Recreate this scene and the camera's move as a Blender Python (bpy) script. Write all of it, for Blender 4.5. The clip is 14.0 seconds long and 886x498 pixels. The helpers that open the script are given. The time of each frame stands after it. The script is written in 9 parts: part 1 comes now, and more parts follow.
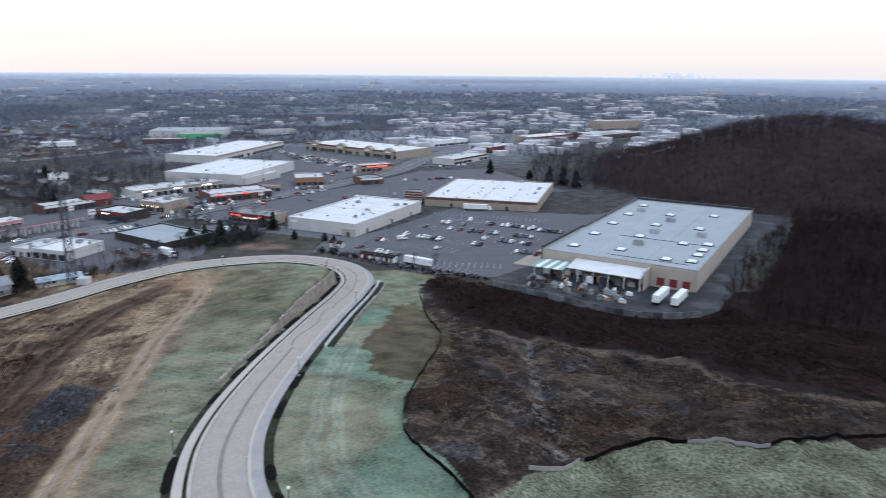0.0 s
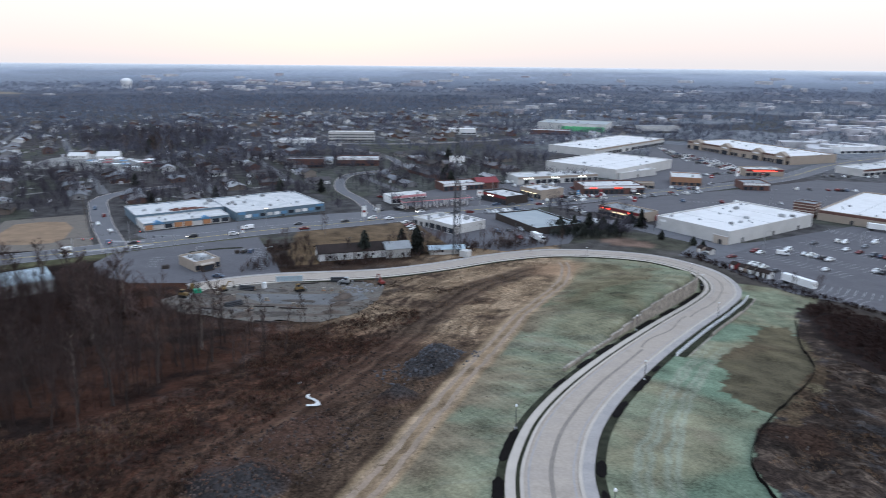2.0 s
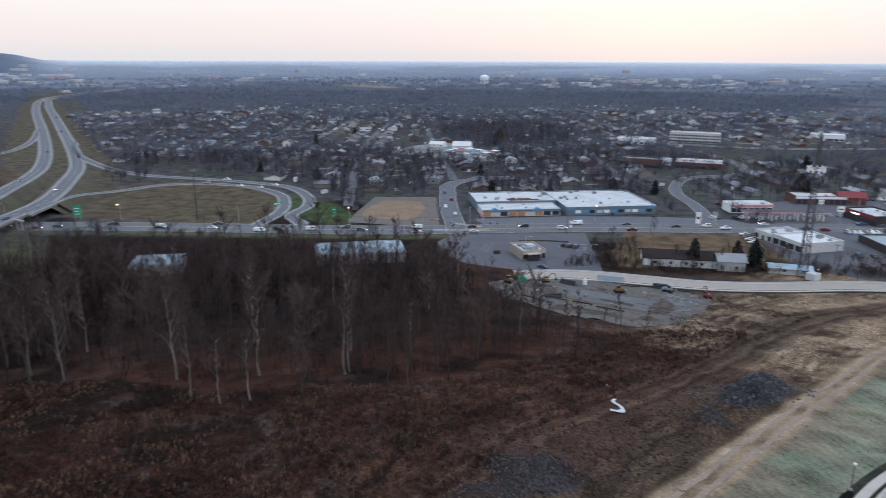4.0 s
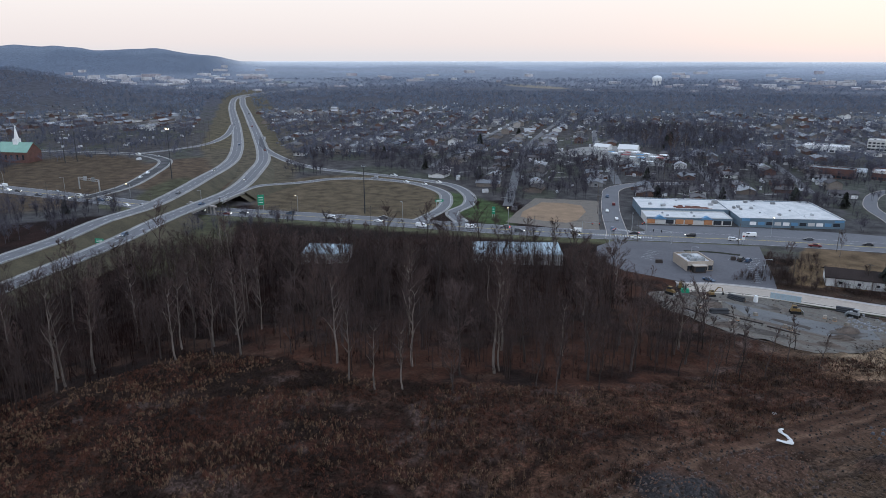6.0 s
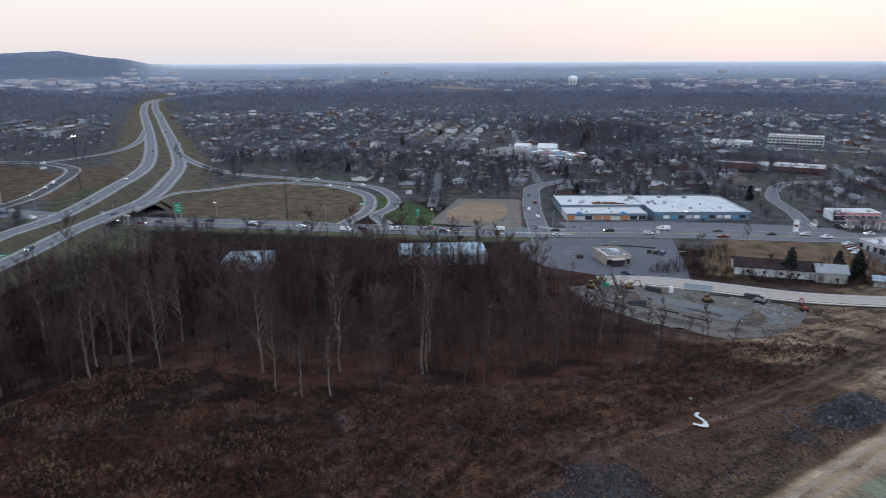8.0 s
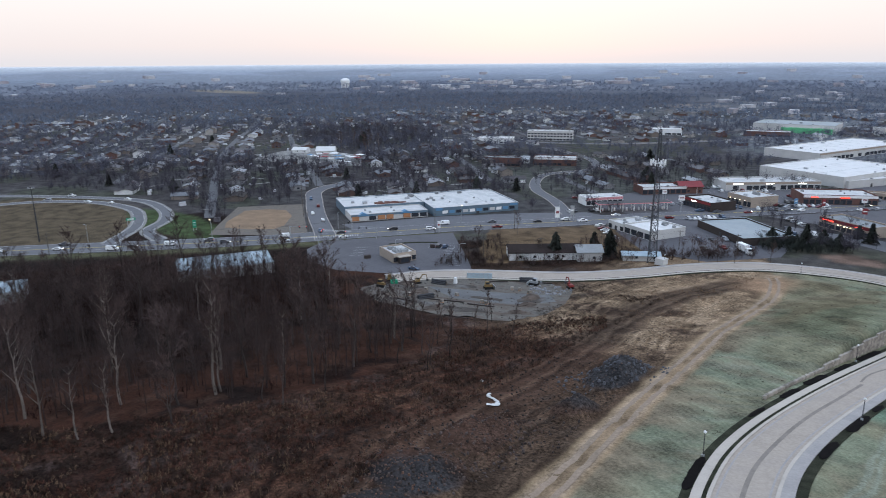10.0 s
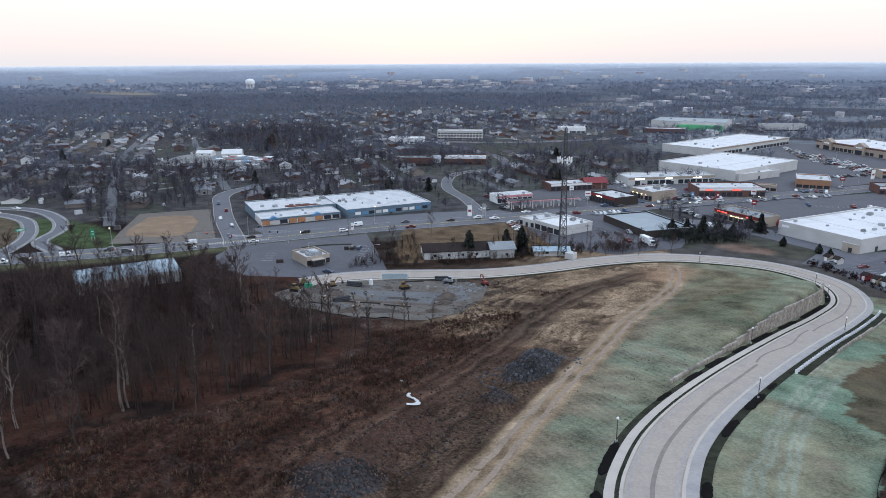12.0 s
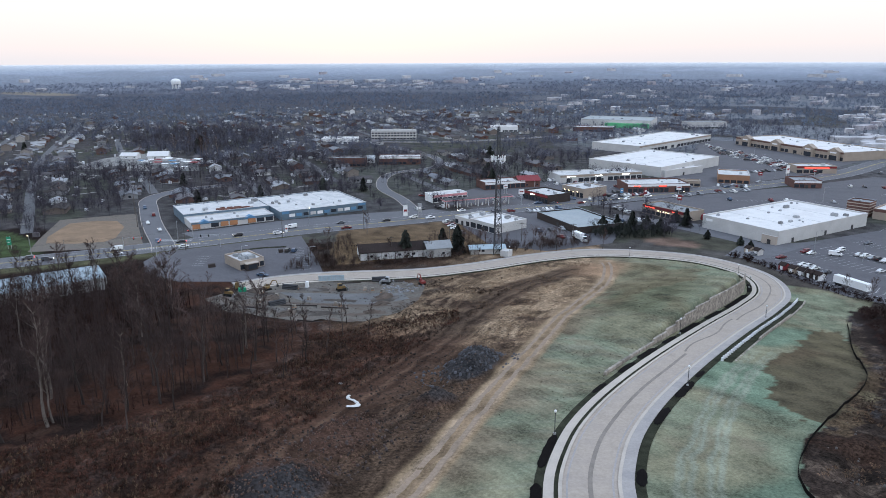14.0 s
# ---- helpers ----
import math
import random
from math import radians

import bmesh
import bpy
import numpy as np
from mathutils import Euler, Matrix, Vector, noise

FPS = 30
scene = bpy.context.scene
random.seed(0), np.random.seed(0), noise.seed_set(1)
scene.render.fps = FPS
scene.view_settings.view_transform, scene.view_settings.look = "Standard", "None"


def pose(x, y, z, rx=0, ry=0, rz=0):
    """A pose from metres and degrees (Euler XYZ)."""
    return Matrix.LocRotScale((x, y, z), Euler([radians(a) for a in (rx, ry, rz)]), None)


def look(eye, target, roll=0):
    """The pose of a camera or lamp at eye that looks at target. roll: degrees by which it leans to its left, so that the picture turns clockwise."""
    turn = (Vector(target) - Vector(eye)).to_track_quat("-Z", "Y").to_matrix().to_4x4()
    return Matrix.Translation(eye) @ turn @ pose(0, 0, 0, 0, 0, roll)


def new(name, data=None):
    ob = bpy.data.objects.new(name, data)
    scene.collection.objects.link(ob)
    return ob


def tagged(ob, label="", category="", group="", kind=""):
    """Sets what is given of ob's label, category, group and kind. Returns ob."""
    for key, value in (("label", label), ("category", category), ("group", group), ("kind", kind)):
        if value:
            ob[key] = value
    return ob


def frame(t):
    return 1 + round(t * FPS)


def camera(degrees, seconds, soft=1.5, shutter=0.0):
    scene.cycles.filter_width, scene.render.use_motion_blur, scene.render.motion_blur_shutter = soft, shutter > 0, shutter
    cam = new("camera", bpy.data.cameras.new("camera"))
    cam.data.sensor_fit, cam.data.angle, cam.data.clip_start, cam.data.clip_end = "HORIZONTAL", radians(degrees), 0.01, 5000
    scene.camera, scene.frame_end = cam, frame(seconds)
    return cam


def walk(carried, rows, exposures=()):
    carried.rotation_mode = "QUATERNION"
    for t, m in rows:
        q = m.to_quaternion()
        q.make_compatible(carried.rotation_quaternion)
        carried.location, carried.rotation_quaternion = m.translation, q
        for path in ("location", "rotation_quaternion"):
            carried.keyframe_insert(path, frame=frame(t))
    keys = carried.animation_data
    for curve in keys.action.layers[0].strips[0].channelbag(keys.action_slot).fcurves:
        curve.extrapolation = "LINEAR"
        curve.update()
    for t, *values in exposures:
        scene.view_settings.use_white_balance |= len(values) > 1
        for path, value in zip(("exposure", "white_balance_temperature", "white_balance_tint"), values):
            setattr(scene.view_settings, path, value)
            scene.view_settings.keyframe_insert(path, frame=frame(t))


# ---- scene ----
import itertools

cam = camera(64.97, 14.0, soft=0.5, shutter=0.4)
PATH = [
    (0.0, pose(-0.73, -1.37, 83.51, 75.72, -0.51, 0.02)),
    (0.5, pose(-0.58, -1.10, 83.65, 75.56, -0.57, 7.97)),
    (1.0, pose(-0.41, -0.96, 83.71, 75.37, -0.60, 15.61)),
    (1.5, pose(-0.34, -0.88, 83.77, 75.21, -0.58, 22.89)),
    (2.0, pose(-0.25, -0.64, 83.82, 75.04, -0.56, 30.42)),
    (2.5, pose(-0.26, -0.34, 83.92, 74.89, -0.55, 37.59)),
    (3.0, pose(-0.30, -0.11, 84.04, 74.77, -0.50, 44.21)),
    (3.5, pose(-0.34, 0.07, 84.17, 74.68, -0.39, 50.90)),
    (4.0, pose(-0.33, 0.23, 84.31, 74.63, -0.21, 57.62)),
    (4.2, pose(-0.32, 0.25, 84.33, 74.63, -0.19, 60.30)),
    (5.0, pose(-0.29, 0.31, 84.39, 74.63, -0.12, 68.20)),
    (5.8, pose(-0.27, 0.38, 84.46, 74.64, -0.04, 70.95)),
    (6.3, pose(-0.24, 0.44, 84.52, 74.64, 0.02, 70.88)),
    (6.5, pose(-0.24, 0.44, 84.52, 74.64, 0.02, 70.76)),
    (7.0, pose(-0.08, 0.60, 84.67, 74.65, 0.16, 70.62)),
    (7.5, pose(0.11, 0.72, 84.79, 74.67, 0.24, 68.35)),
    (8.0, pose(0.27, 0.74, 84.85, 74.73, 0.29, 64.59)),
    (8.5, pose(0.29, 0.65, 84.91, 74.81, 0.33, 58.92)),
    (9.0, pose(0.15, 0.43, 84.93, 74.86, 0.34, 53.97)),
    (9.2, pose(0.13, 0.41, 84.93, 74.86, 0.34, 52.15)),
    (10.0, pose(0.07, 0.33, 84.94, 74.84, 0.33, 46.50)),
    (10.8, pose(-0.00, 0.24, 84.94, 74.83, 0.33, 42.60)),
    (11.3, pose(-0.06, 0.17, 84.95, 74.82, 0.32, 41.05)),
    (11.5, pose(-0.06, 0.17, 84.95, 74.82, 0.32, 40.50)),
    (12.0, pose(-0.04, 0.10, 84.97, 74.82, 0.30, 39.18)),
    (12.5, pose(-0.02, 0.06, 84.98, 74.81, 0.28, 37.84)),
    (13.0, pose(0.00, 0.00, 85.00, 74.80, 0.25, 36.37)),
    (13.5, pose(0.02, -0.04, 85.01, 74.79, 0.21, 34.99)),
    (14.0, pose(0.03, -0.08, 85.02, 74.77, 0.20, 33.79))
]
walk(cam, PATH, exposures=((0.0, 0.1), (4.0, -0.05), (6.5, -0.11), (9.0, -0.07), (11.5, 0.04), (14.0, 0.09)))

# ---- world and light: dusk after sunset, bright even sky ----
world = bpy.data.worlds.new("dusk_sky")
scene.world = world
world.use_nodes = True
wn, wl = world.node_tree.nodes, world.node_tree.links
wn.clear()
w_out = wn.new("ShaderNodeOutputWorld")
w_bg = wn.new("ShaderNodeBackground")
w_sky = wn.new("ShaderNodeTexSky")
w_sky.sky_type, w_sky.sun_disc = "NISHITA", False
w_sky.sun_elevation, w_sky.sun_rotation = radians(3.0), radians(-40)
w_sky.altitude, w_sky.air_density, w_sky.dust_density = 200, 1.0, 2.0
w_tc = wn.new("ShaderNodeTexCoord")
w_sep = wn.new("ShaderNodeSeparateXYZ")
w_ramp = wn.new("ShaderNodeValToRGB")
w_mix = wn.new("ShaderNodeMix")
w_mix.data_type = "RGBA"
w_mix.inputs["Factor"].default_value = 0.96
for pos, col in ((0.0, (0.86, 0.84, 0.88)), (0.02, (0.97, 0.89, 0.89)), (0.06, (1.05, 0.98, 0.97)), (0.12, (1.12, 1.1, 1.12)), (0.5, (0.95, 1.16, 1.46)), (0.99, (0.79, 1.05, 1.48))):
    e = w_ramp.color_ramp.elements.new(pos)
    e.color = (*col, 1)
w_ramp.color_ramp.elements.remove(w_ramp.color_ramp.elements[0])
w_ramp.color_ramp.elements.remove(w_ramp.color_ramp.elements[-1])
w_scale = wn.new("ShaderNodeVectorMath")
w_scale.operation = "SCALE"
w_scale.inputs["Scale"].default_value = 0.12
wl.new(w_tc.outputs["Generated"], w_sep.inputs[0])
wl.new(w_sep.outputs["Z"], w_ramp.inputs[0])
wl.new(w_sky.outputs[0], w_scale.inputs[0])
wl.new(w_scale.outputs[0], w_mix.inputs[6])
wl.new(w_ramp.outputs[0], w_mix.inputs[7])
wl.new(w_mix.outputs[2], w_bg.inputs["Color"])
w_bg.inputs["Strength"].default_value = 1.0
wl.new(w_bg.outputs[0], w_out.inputs[0])
sun = new("sun", bpy.data.lights.new("sun", "SUN"))
sun.data.energy, sun.data.angle, sun.data.color = 0.5, radians(40), (1.0, 0.97, 0.95)
sun.matrix_world = look((600, 300, 700), (0, 200, 0))

# ---- materials ----
def mat(name, col, rough=0.85, var=0.25, scale=1.0, bump=0.2, metal=0.0, world_space=True, rnd=0.0, second=None, attr=None, spec=0.3, grain=7.0):
    """A surface with variation at two scales; second: a colour that stains it in patches; rnd: how much single things differ."""
    m = bpy.data.materials.new(name)
    m.use_nodes = True
    n, l = m.node_tree.nodes, m.node_tree.links
    b = n["Principled BSDF"]
    b.inputs["Roughness"].default_value, b.inputs["Metallic"].default_value = rough, metal
    b.inputs["Specular IOR Level"].default_value = spec
    if world_space:
        co = n.new("ShaderNodeNewGeometry").outputs["Position"]
    else:
        co = n.new("ShaderNodeTexCoord").outputs["Object"]
    big, fine = n.new("ShaderNodeTexNoise"), n.new("ShaderNodeTexNoise")
    big.inputs["Scale"].default_value, big.inputs["Detail"].default_value = scale * 0.13, 5
    fine.inputs["Scale"].default_value, fine.inputs["Detail"].default_value = scale * grain * 0.2, 8
    fine.inputs["Roughness"].default_value = 0.7
    for t in (big, fine):
        l.new(co, t.inputs["Vector"])
    if attr:
        base = n.new("ShaderNodeAttribute")
        base.attribute_name = attr
        base = base.outputs["Color"]
    else:
        base = n.new("ShaderNodeRGB")
        base.outputs[0].default_value = (*col, 1)
        base = base.outputs[0]
    if second:
        r = n.new("ShaderNodeMapRange")
        r.inputs["From Min"].default_value, r.inputs["From Max"].default_value = 0.48, 0.62
        l.new(big.outputs["Fac"], r.inputs["Value"])
        x = n.new("ShaderNodeMix")
        x.data_type = "RGBA"
        l.new(r.outputs[0], x.inputs["Factor"])
        l.new(base, x.inputs[6])
        x.inputs[7].default_value = (*second, 1)
        base = x.outputs[2]
    s = n.new("ShaderNodeMath")
    s.operation = "ADD"
    l.new(big.outputs["Fac"], s.inputs[0])
    l.new(fine.outputs["Fac"], s.inputs[1])
    v = n.new("ShaderNodeMapRange")
    v.clamp = False
    v.inputs["From Min"].default_value, v.inputs["From Max"].default_value = (0.6, 1.4) if not attr else (0.74, 1.26)
    v.inputs["To Min"].default_value, v.inputs["To Max"].default_value = 1 - 1.6 * var, 1 + 1.6 * var
    l.new(s.outputs[0], v.inputs["Value"])
    val = v.outputs[0]
    if rnd:
        o = n.new("ShaderNodeObjectInfo")
        q = n.new("ShaderNodeMapRange")
        q.inputs["To Min"].default_value, q.inputs["To Max"].default_value = 1 - rnd, 1 + rnd
        l.new(o.outputs["Random"], q.inputs["Value"])
        mm = n.new("ShaderNodeMath")
        mm.operation = "MULTIPLY"
        l.new(val, mm.inputs[0])
        l.new(q.outputs[0], mm.inputs[1])
        val = mm.outputs[0]
    hs = n.new("ShaderNodeVectorMath")
    hs.operation = "SCALE"
    l.new(base, hs.inputs[0])
    l.new(val, hs.inputs["Scale"])
    l.new(hs.outputs[0], b.inputs["Base Color"])
    if bump:
        bp = n.new("ShaderNodeBump")
        bp.inputs["Strength"].default_value, bp.inputs["Distance"].default_value = min(1.0, bump * 2), bump
        l.new(fine.outputs["Fac"], bp.inputs["Height"])
        l.new(bp.outputs[0], b.inputs["Normal"])
    return m


def palette_mat(name, cols, rough=0.35, metal=0.0, spec=0.5):
    """Each thing takes one of the colours, by chance."""
    m = bpy.data.materials.new(name)
    m.use_nodes = True
    n, l = m.node_tree.nodes, m.node_tree.links
    b = n["Principled BSDF"]
    o, r = n.new("ShaderNodeObjectInfo"), n.new("ShaderNodeValToRGB")
    r.color_ramp.interpolation = "CONSTANT"
    el = r.color_ramp.elements
    while len(el) > 1:
        el.remove(el[-1])
    el[0].position, el[0].color = 0.0, (*cols[0], 1)
    for k, c in enumerate(cols[1:], 1):
        e = el.new(k / len(cols))
        e.color = (*c, 1)
    nz = n.new("ShaderNodeTexNoise")
    nz.inputs["Scale"].default_value, nz.inputs["Detail"].default_value = 1.7, 5
    v = n.new("ShaderNodeMapRange")
    v.inputs["To Min"].default_value, v.inputs["To Max"].default_value = 0.75, 1.2
    hs = n.new("ShaderNodeVectorMath")
    hs.operation = "SCALE"
    l.new(n.new("ShaderNodeTexCoord").outputs["Object"], nz.inputs["Vector"])
    l.new(nz.outputs["Fac"], v.inputs["Value"])
    l.new(o.outputs["Random"], r.inputs[0])
    l.new(r.outputs[0], hs.inputs[0])
    l.new(v.outputs[0], hs.inputs["Scale"])
    l.new(hs.outputs[0], b.inputs["Base Color"])
    b.inputs["Roughness"].default_value, b.inputs["Metallic"].default_value, b.inputs["Specular IOR Level"].default_value = rough, metal, spec
    return m


def glow(name, col, strength):
    m = bpy.data.materials.new(name)
    m.use_nodes = True
    b = m.node_tree.nodes["Principled BSDF"]
    b.inputs["Base Color"].default_value = (*col, 1)
    b.inputs["Emission Color"].default_value, b.inputs["Emission Strength"].default_value = (*col, 1), strength
    return m


GROUND = mat("ground_soil_grass_and_far_haze", (0.1, 0.1, 0.1), 0.95, 0.34, 1.0, 0.3, attr="zone", spec=0.05, grain=9)
CONCRETE = mat("new_concrete", (0.375, 0.315, 0.265), 0.88, 0.2, 1.2, 0.02, second=(0.31, 0.262, 0.225))
CURB = mat("pale_curb_concrete", (0.44, 0.385, 0.335), 0.8, 0.1, 2, 0.02)
WALK = mat("bluish_sidewalk_concrete", (0.345, 0.315, 0.3), 0.85, 0.15, 1.5, 0.02, second=(0.27, 0.25, 0.243))
SOIL = mat("dark_wet_topsoil", (0.03, 0.031, 0.021), 0.95, 0.5, 3, 0.1, spec=0.05)
BLACK = mat("black_silt_sock", (0.007, 0.006, 0.006), 0.95, 0.4, 3, 0.05, spec=0.05)
TYRE_MARK = mat("tyre_rubber_stain", (0.215, 0.183, 0.158), 0.85, 0.2, 2, 0.0)
ASPHALT = mat("worn_grey_asphalt", (0.13, 0.128, 0.138), 0.88, 0.18, 1, 0.02, second=(0.105, 0.103, 0.113))
ASPHALT_LOT = mat("parking_lot_asphalt", (0.105, 0.1, 0.11), 0.9, 0.2, 0.6, 0.02, second=(0.082, 0.079, 0.087))
ASPHALT_DARK = mat("dark_asphalt", (0.026, 0.026, 0.03), 0.8, 0.35, 0.8, 0.02, second=(0.05, 0.05, 0.056))
SHOULDER = mat("pale_road_shoulder", (0.22, 0.21, 0.2), 0.9, 0.2, 1, 0.02)
PAINT_W = mat("white_road_paint", (0.42, 0.42, 0.42), 0.7, 0.2, 3, 0.0)
PAINT_Y = mat("yellow_road_paint", (0.5, 0.38, 0.1), 0.7, 0.2, 3, 0.0)
GRAVEL = mat("grey_gravel_pad", (0.13, 0.115, 0.1), 0.95, 0.5, 2.0, 0.08, second=(0.08, 0.063, 0.051))
WHITE_ROOF = mat("white_membrane_roof", (0.66, 0.645, 0.64), 0.6, 0.12, 0.8, 0.01, second=(0.55, 0.535, 0.53))
GREY_ROOF = mat("blue_grey_membrane_roof", (0.3, 0.33, 0.345), 0.6, 0.12, 0.5, 0.01, second=(0.25, 0.28, 0.295))
OLD_ROOF = mat("stained_white_roof", (0.56, 0.55, 0.545), 0.75, 0.2, 1.2, 0.02, second=(0.4, 0.4, 0.4))
TAR_ROOF = mat("grey_tar_roof", (0.25, 0.26, 0.27), 0.9, 0.2, 1, 0.03)
BEIGE = mat("beige_painted_block", (0.42, 0.36, 0.31), 0.85, 0.08, 1.5, 0.02)
TAN_WALL = mat("tan_stucco", (0.34, 0.28, 0.23), 0.9, 0.12, 1.5, 0.02)
PALE_WALL = mat("pale_grey_wall", (0.5, 0.49, 0.48), 0.85, 0.1, 1.2, 0.02)
BLUE_WALL = mat("faded_blue_painted_wall", (0.12, 0.17, 0.215), 0.8, 0.12, 1.5, 0.02)
BLUE_TRIM = mat("bright_blue_panel", (0.1, 0.23, 0.38), 0.6, 0.08, 2, 0.0)
BRICK = mat("red_brown_brick", (0.13, 0.068, 0.058), 0.9, 0.2, 3, 0.03)
DARK_WALL = mat("dark_brown_siding", (0.045, 0.035, 0.032), 0.85, 0.2, 2, 0.02)
BROWN_ROOF = mat("brown_metal_roof", (0.03, 0.021, 0.019), 0.85, 0.2, 2, 0.02, spec=0.15)
WOOD = mat("orange_plywood", (0.42, 0.2, 0.1), 0.8, 0.15, 3, 0.0)
ORANGE = mat("orange_brown_stucco", (0.31, 0.17, 0.105), 0.85, 0.1, 2, 0.01)
RED = mat("red_painted_metal", (0.2, 0.026, 0.03), 0.55, 0.1, 2, 0.0)
PINK = mat("faded_pink_fascia", (0.6, 0.27, 0.29), 0.6, 0.08, 2, 0.0)
GREEN_SHEATH = mat("green_wall_sheathing", (0.12, 0.47, 0.22), 0.8, 0.1, 1, 0.0)
COPPER = mat("pale_green_metal_roof", (0.2, 0.34, 0.28), 0.6, 0.1, 2, 0.0)
METAL = mat("galvanised_metal", (0.4, 0.41, 0.42), 0.5, 0.15, 3, 0.0, metal=0.6)
DARK_METAL = mat("dark_weathered_steel", (0.05, 0.05, 0.055), 0.6, 0.2, 3, 0.0, metal=0.3)
BLUE_METAL = mat("pale_blue_metal_roof", (0.36, 0.44, 0.49), 0.5, 0.12, 1, 0.0)
WHITE = mat("white_paint", (0.75, 0.75, 0.75), 0.6, 0.08, 2, 0.0)
UNIT = mat("weathered_grey_casing", (0.3, 0.31, 0.32), 0.6, 0.2, 3, 0.0, rnd=0.4)
GLASS = mat("dark_window_glass", (0.03, 0.035, 0.045), 0.15, 0.1, 1, 0.0, spec=0.6)
POLE_WOOD = mat("weathered_pole_wood", (0.1, 0.085, 0.075), 0.9, 0.2, 3, 0.0)
STONE = mat("buff_retaining_stone", (0.27, 0.235, 0.2), 0.95, 0.25, 2, 0.05, rnd=0.3)
RUST = mat("rust_red_rubble_roof", (0.13, 0.055, 0.042), 0.95, 0.4, 4, 0.1)
BARK = mat("grey_brown_bark", (0.052, 0.039, 0.035), 0.95, 0.3, 3, 0.03, rnd=0.5)
PALE_BARK = mat("pale_sycamore_bark", (0.16, 0.132, 0.115), 0.9, 0.35, 3, 0.02, rnd=0.3)
TWIG = mat("bare_twigs", (0.064, 0.042, 0.038), 0.95, 0.3, 1, 0.0, rnd=0.35)
# far and distant twigs carry blue-grey haze in their base colour
FAR_TWIG_HAZED = mat("hazed_woodland_twigs", (0.108, 0.113, 0.146), 0.98, 0.35, 0.15, 0.0, spec=0.0)
DISTANT_TWIG_HAZED = mat("distant_woodland_haze_grey", (0.17, 0.188, 0.24), 0.98, 0.3, 0.08, 0.0, spec=0.0)
EVERGREEN = mat("evergreen_needles", (0.032, 0.036, 0.03), 0.95, 0.35, 2, 0.0, rnd=0.4)
DRY_GRASS = mat("dry_straw_grass", (0.17, 0.108, 0.07), 0.95, 0.4, 1, 0.0, spec=0.05)
RED_BRUSH = mat("russet_dead_brush", (0.094, 0.042, 0.03), 0.95, 0.4, 1, 0.0, spec=0.05)
DARK_BRUSH = mat("dark_bare_brush", (0.04, 0.0265, 0.021), 0.95, 0.4, 1, 0.0, spec=0.05)
ROCK = mat("grey_rubble_rock", (0.15, 0.15, 0.158), 0.95, 0.3, 3, 0.05, rnd=0.4)
YELLOW = mat("yellow_machine_paint", (0.17, 0.108, 0.042), 0.6, 0.2, 4, 0.0)
MACHINE_RED = mat("red_machine_paint", (0.19, 0.028, 0.024), 0.55, 0.15, 4, 0.0)
TYRE = mat("black_rubber", (0.012, 0.012, 0.013), 0.9, 0.1, 4, 0.0)
TARP = mat("white_plastic_sheet", (0.6, 0.59, 0.58), 0.6, 0.05, 2, 0.05)
SIGN_GREEN = mat("green_road_sign", (0.02, 0.25, 0.14), 0.5, 0.05, 2, 0.0)
CAR_PAINT = palette_mat("car_paint", [(0.6, 0.61, 0.62), (0.02, 0.02, 0.025), (0.3, 0.31, 0.33), (0.7, 0.7, 0.7), (0.08, 0.085, 0.1), (0.12, 0.012, 0.014), (0.16, 0.17, 0.19), (0.65, 0.65, 0.63), (0.04, 0.07, 0.12), (0.035, 0.033, 0.032)])
WALL_COLS = [(0.34, 0.32, 0.3), (0.13, 0.07, 0.058), (0.22, 0.19, 0.17), (0.66, 0.66, 0.66), (0.15, 0.09, 0.075), (0.25, 0.25, 0.26), (0.12, 0.075, 0.065), (0.17, 0.14, 0.125)]
ROOF_COLS = [(0.09, 0.083, 0.086), (0.24, 0.245, 0.26), (0.13, 0.12, 0.12), (0.075, 0.065, 0.062), (0.17, 0.16, 0.165), (0.11, 0.1, 0.103), (0.19, 0.195, 0.21), (0.09, 0.082, 0.085), (0.14, 0.13, 0.133), (0.34, 0.34, 0.35)]
HOUSE_WALL = palette_mat("house_wall", WALL_COLS, 0.9, spec=0.2)
HOUSE_ROOF = palette_mat("house_shingle_roof", ROOF_COLS, 0.95, spec=0.1)
LAMP_WARM = glow("warm_lamp", (1.0, 0.72, 0.42), 6)
LAMP_WHITE = glow("white_lamp", (1.0, 0.95, 0.85), 7)
LAMP_RED = glow("red_lamp", (1.0, 0.06, 0.04), 4)
VERGE = mat("brown_verge_grass", (0.07, 0.058, 0.036), 0.95, 0.35, 1, 0.1)
# twigs darkened: gloom between trunks and vignetting are in the colour
UNDER = mat("darkened_undergrowth_twigs", (0.022, 0.0125, 0.0115), 0.98, 0.35, 0.5, 0.0, spec=0.0)
# middle distance: air haze put into the twig colour
MID_TWIG_HAZED = mat("haze_grey_mid_woodland_twigs", (0.142, 0.167, 0.22), 0.98, 0.35, 0.1, 0.0, spec=0.0)
TAN_DIRT = mat("pale_tan_dirt", (0.15, 0.125, 0.105), 0.95, 0.4, 1.5, 0.05, second=(0.11, 0.095, 0.082))
HILL_TWIG = mat("dark_hill_twigs", (0.066, 0.05, 0.052), 0.98, 0.4, 0.12, 0.0, spec=0.0)
# grey-brown twigs with a slight blue haze mixed into the colour
NEAR_TWIG_HAZED = mat("grey_brown_hazed_suburb_twigs", (0.07, 0.064, 0.077), 0.98, 0.35, 0.2, 0.0, spec=0.0)
CUT_BRUSH = mat("brown_low_thicket", (0.04, 0.025, 0.022), 0.98, 0.4, 0.4, 0.0, spec=0.0)
